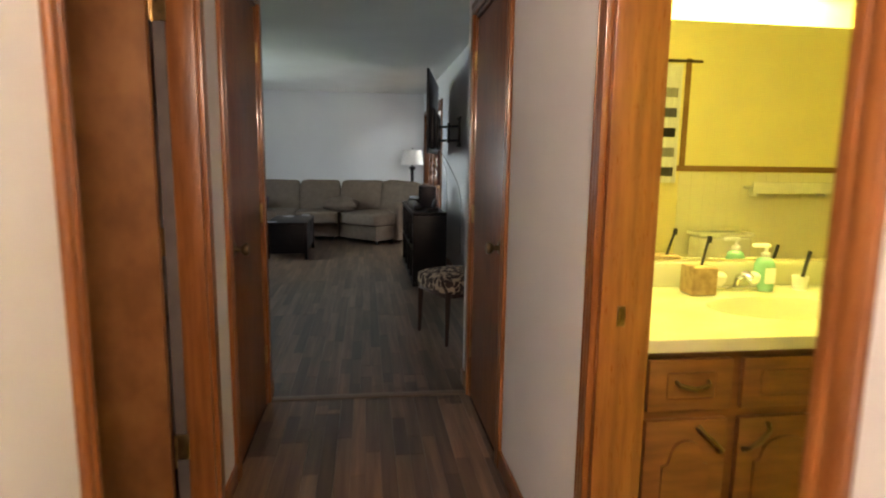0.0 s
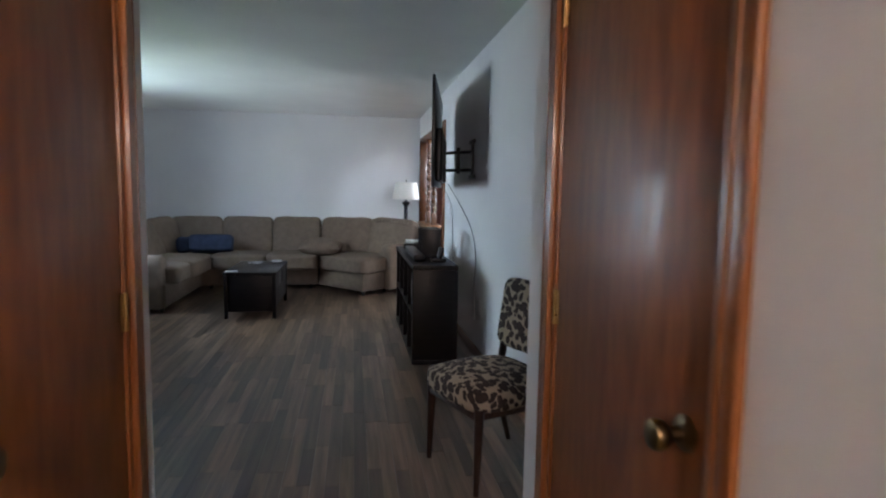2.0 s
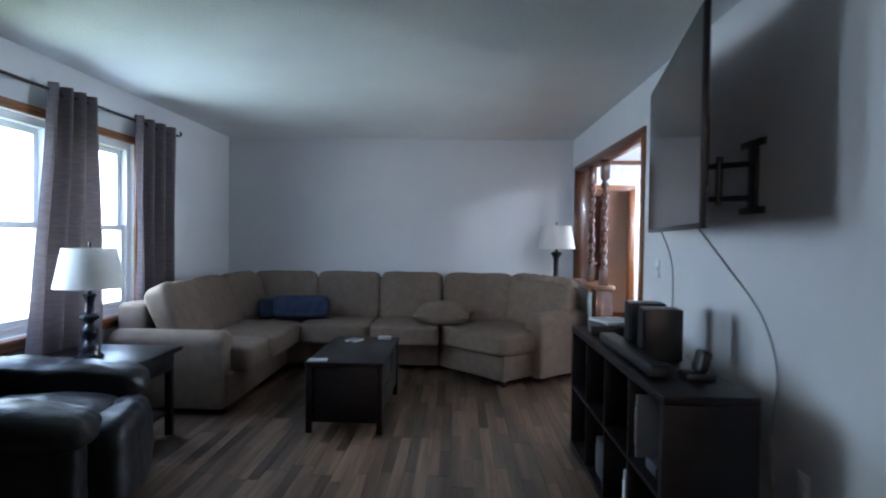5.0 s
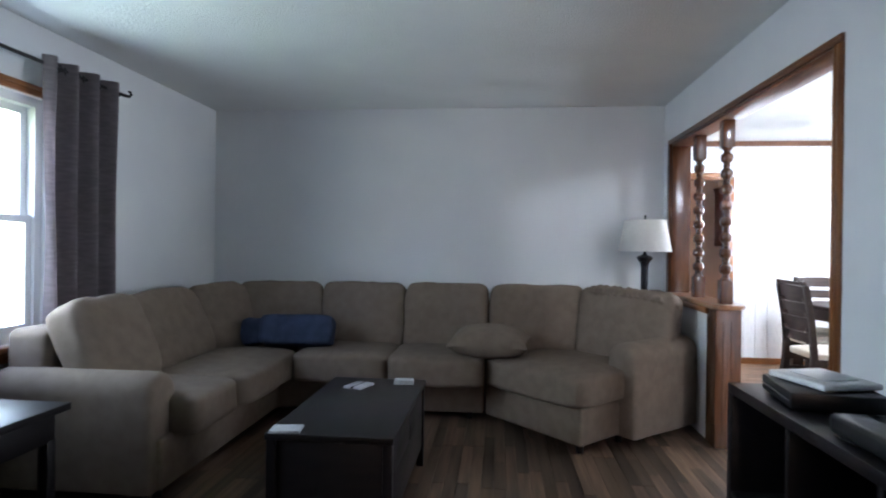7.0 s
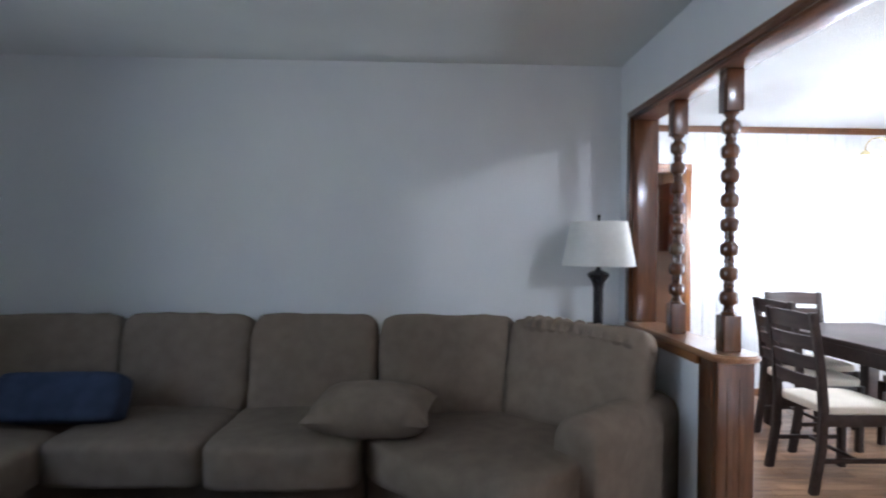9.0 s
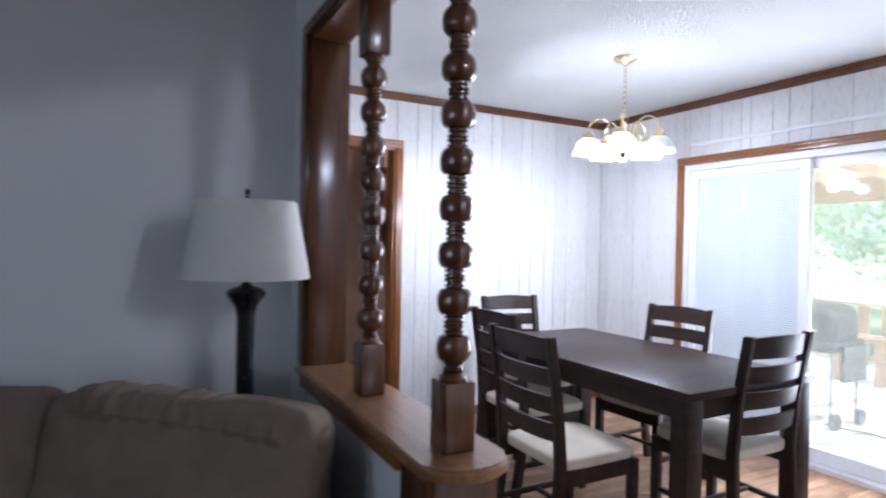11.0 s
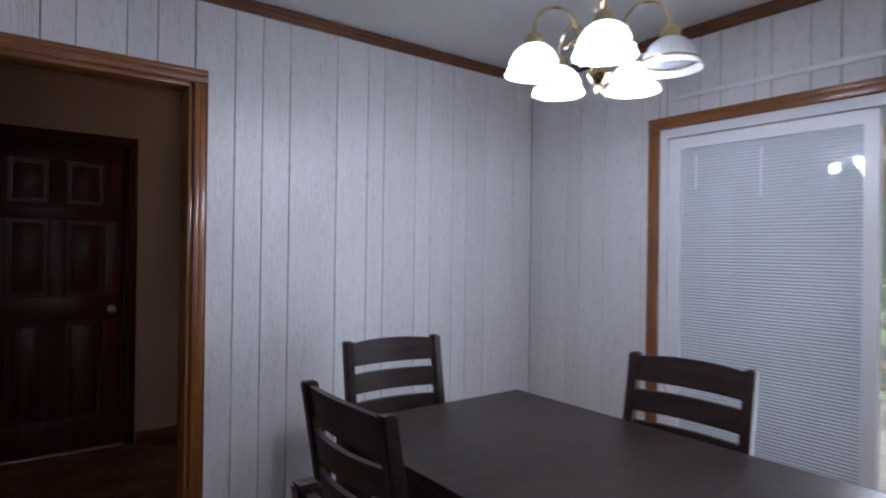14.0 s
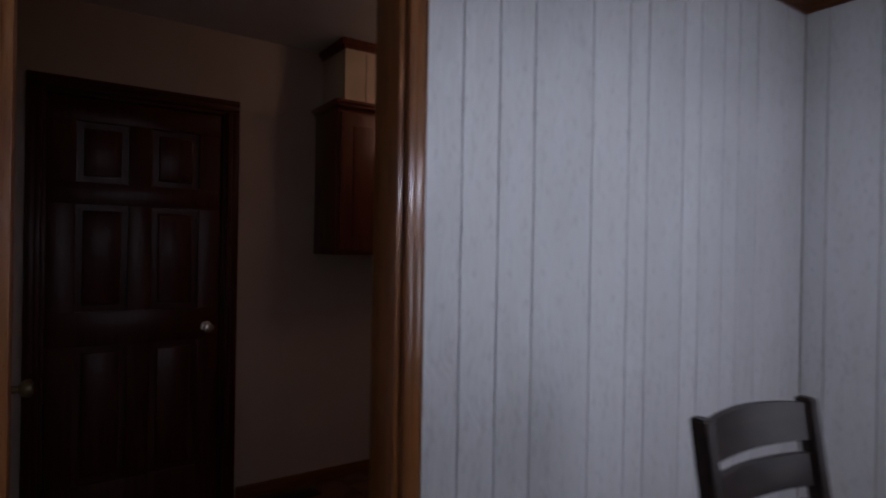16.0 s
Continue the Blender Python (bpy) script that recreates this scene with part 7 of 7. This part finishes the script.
# glowing sheet added for the bright daylight seen through the living room window
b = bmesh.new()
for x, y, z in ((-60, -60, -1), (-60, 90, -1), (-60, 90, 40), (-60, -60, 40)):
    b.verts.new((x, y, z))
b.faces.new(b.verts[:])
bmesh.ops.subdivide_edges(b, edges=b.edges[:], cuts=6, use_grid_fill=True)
M_DAYGLOW = glow("daylight_glow_sheet", (0.90, 0.97, 0.92), 0.30)
tagged(part("backdrop", b, M_DAYGLOW), "glowing sheet standing in for daylight beyond the front windows", "backdrop", kind="structure")
# unseen pale ground added beyond the lawn, bouncing daylight towards the window
drive = bmesh.new()
bx(drive, -59, -10.5, -40, 85, -0.80, -0.735)
structure("driveway", drive, mat("pale_bounce_concrete", (0.36, 0.355, 0.33), 0.9, second=(0.30, 0.295, 0.275), scale=0.7, bump=0.002, bump_scale=20), "unseen pale concrete driveway added across the front lawn", "driveway")

# ---- floor planks, wall panels: many alike pieces ----


def plank_mesh(name, w, l, material, h=0.012):
    bm = bmesh.new()
    e = 0.0012
    for a0, a1, cuts in ((0, w / 2, (0, 0.58, 1)), (w / 2, w, (0, 0.27, 1))):
        for u0, u1 in zip(cuts, cuts[1:]):
            c0, c1 = l * u0, l * u1
            lo = [bm.verts.new(p) for p in ((a0, c0, -h), (a1, c0, -h), (a1, c1, -h), (a0, c1, -h))]
            mi = [bm.verts.new(p) for p in ((a0, c0, -e), (a1, c0, -e), (a1, c1, -e), (a0, c1, -e))]
            hi = [bm.verts.new(p) for p in ((a0 + e, c0 + e, 0), (a1 - e, c0 + e, 0), (a1 - e, c1 - e, 0), (a0 + e, c1 - e, 0))]
            for p, q in ((lo, mi), (mi, hi)):
                for k in range(4):
                    bm.faces.new((p[k], p[(k + 1) % 4], q[(k + 1) % 4], q[k]))
            bm.faces.new(hi)
    me = bpy.data.meshes.new(name)
    bmesh.ops.recalc_face_normals(bm, faces=bm.faces[:])
    bm.to_mesh(me)
    bm.free()
    me.materials.append(material)
    return me


meshes = {}


def lay(parent, x0, x1, y0, y1, w, l, material, along_y=True, rng=None):
    """Staggered boards over a rectangle."""
    rng = rng or random.Random(4)
    a0, a1, c0, c1 = (x0, x1, y0, y1) if along_y else (y0, y1, x0, x1)
    rows = max(1, math.ceil((a1 - a0) / w - 0.02))
    for r in range(rows):
        ra, rw = a0 + r * w, min(w, a1 - a0 - r * w)
        c = c0 - rng.uniform(0, 0.9) * l
        while c < c1 - 0.001:
            s, e = max(c, c0), min(c + l, c1)
            c += l
            if e - s < 0.01:
                continue
            key = (round(rw, 3), round(e - s, 3), material.name)
            if key not in meshes:
                meshes[key] = plank_mesh("plank", rw - 0.001, e - s - 0.001, material)
            ob = new("plank", meshes[key])
            ob.parent = parent
            ob.matrix_basis = pose(ra, s, 0) if along_y else pose(s, ra + rw, 0, 0, 0, -90)


lay(floor_living, LIV_L, LIV_R + 0.055, 2.60, LIV_B, 0.13, 1.38, M_PLANK)
lay(floor_living, HALL_L, HALL_R, -1.6, 2.56, 0.13, 1.38, M_PLANK, rng=random.Random(9))
lay(floor_dining, LIV_R + 0.065, DIN_R, DIN_F, DIN_B + 0.12, 0.15, 0.92, M_VINYL, along_y=False, rng=random.Random(5))
M_KVINYL = mat("dark_blotched_vinyl", (0.21, 0.105, 0.055), 0.42, second=(0.065, 0.033, 0.02), scale=6, bump=0.0005, bump_scale=30, per_object=0.15)
lay(floor_dining, 0.6, DIN_R, DIN_B + 0.12, BACK_B, 0.15, 0.92, M_KVINYL, along_y=False, rng=random.Random(6))


def panel_strip(parent, w, h, m):
    """One board of the grooved wall panelling, standing up from m along local x, face toward local -y."""
    key = ("panel", round(w, 3), round(h, 3))
    if key not in meshes:
        bm = bmesh.new()
        g = 0.0029
        pts = [(g * 0.5, 0), (g, -0.006), (w - g, -0.006), (w - g * 0.5, 0)]
        lo = [bm.verts.new((x, y, 0)) for x, y in pts]
        hi = [bm.verts.new((x, y, h)) for x, y in pts]
        for k in range(3):
            bm.faces.new((lo[k], lo[k + 1], hi[k + 1], hi[k]))
        bmesh.ops.recalc_face_normals(bm, faces=bm.faces[:])
        me = bpy.data.meshes.new("panel_board")
        bm.to_mesh(me)
        bm.free()
        me.materials.append(M_PANEL)
        meshes[key] = me
    ob = new("panel_board", meshes[key])
    ob.parent = parent
    ob.matrix_basis = m


NORTH = [DIN_L, 1.50, DW[0] - 0.004, 1.74, 1.88, 1.99, 2.16, 2.27, DW[1] + 0.004, 2.579, 2.701, 2.829, 3.067, 3.238, 3.335, 3.531, 3.634, 3.784, 3.885, 4.021, 4.252, DIN_R - 0.006]
EAST = [DIN_F, 4.53, 4.68, 4.80, 4.97, 5.10, 5.24, 5.42, 5.60, 5.78, 5.88, 6.07, 6.20, 6.36, 6.46, 6.64, 6.80, 6.92, 7.12, 7.22, 7.40, 7.52, 7.70, 7.86, 7.97, 8.17, 8.30, 8.42, 8.60, 8.71, SLIDE[0] - 0.004, 8.998, 9.208, 9.314, 9.488, 9.722, 9.86, 9.97, 10.122, 10.191, 10.345, 10.444, 10.611, SLIDE[1] + 0.004, 10.752, 10.986, 11.15, 11.253, 11.447, DIN_B - 0.006]
WEST = [LIV_B + 0.12, 10.14, 10.30, 10.41, 10.60, 10.72, 10.90, 11.02, 11.18, 11.38, DIN_B - 0.006]


def panelled(parent, edges, place, hole=(0, 0, 0)):
    """Boards between the grooves at edges; place(s, z, e) gives the pose of a board from s to e. hole: (from, to, top)."""
    for s, e in zip(edges, edges[1:]):
        z = hole[2] if s >= hole[0] - 0.006 and e <= hole[1] + 0.006 else 0.0
        panel_strip(parent, e - s, H - z, place(s, z, e))


wall_n = bpy.data.objects["wall_dining_north"]
wall_e = bpy.data.objects["wall_dining_east"]
panelled(wall_n, NORTH, lambda s, z, e: pose(s, DIN_B, z), DW[:2] + (DW[3],))
panelled(wall_e, EAST, lambda s, z, e: pose(DIN_R, e, z, 0, 0, -90), SLIDE[:2] + (SLIDE[3],))
panelled(wall_n, WEST, lambda s, z, e: pose(DIN_L, s, z, 0, 0, 90))
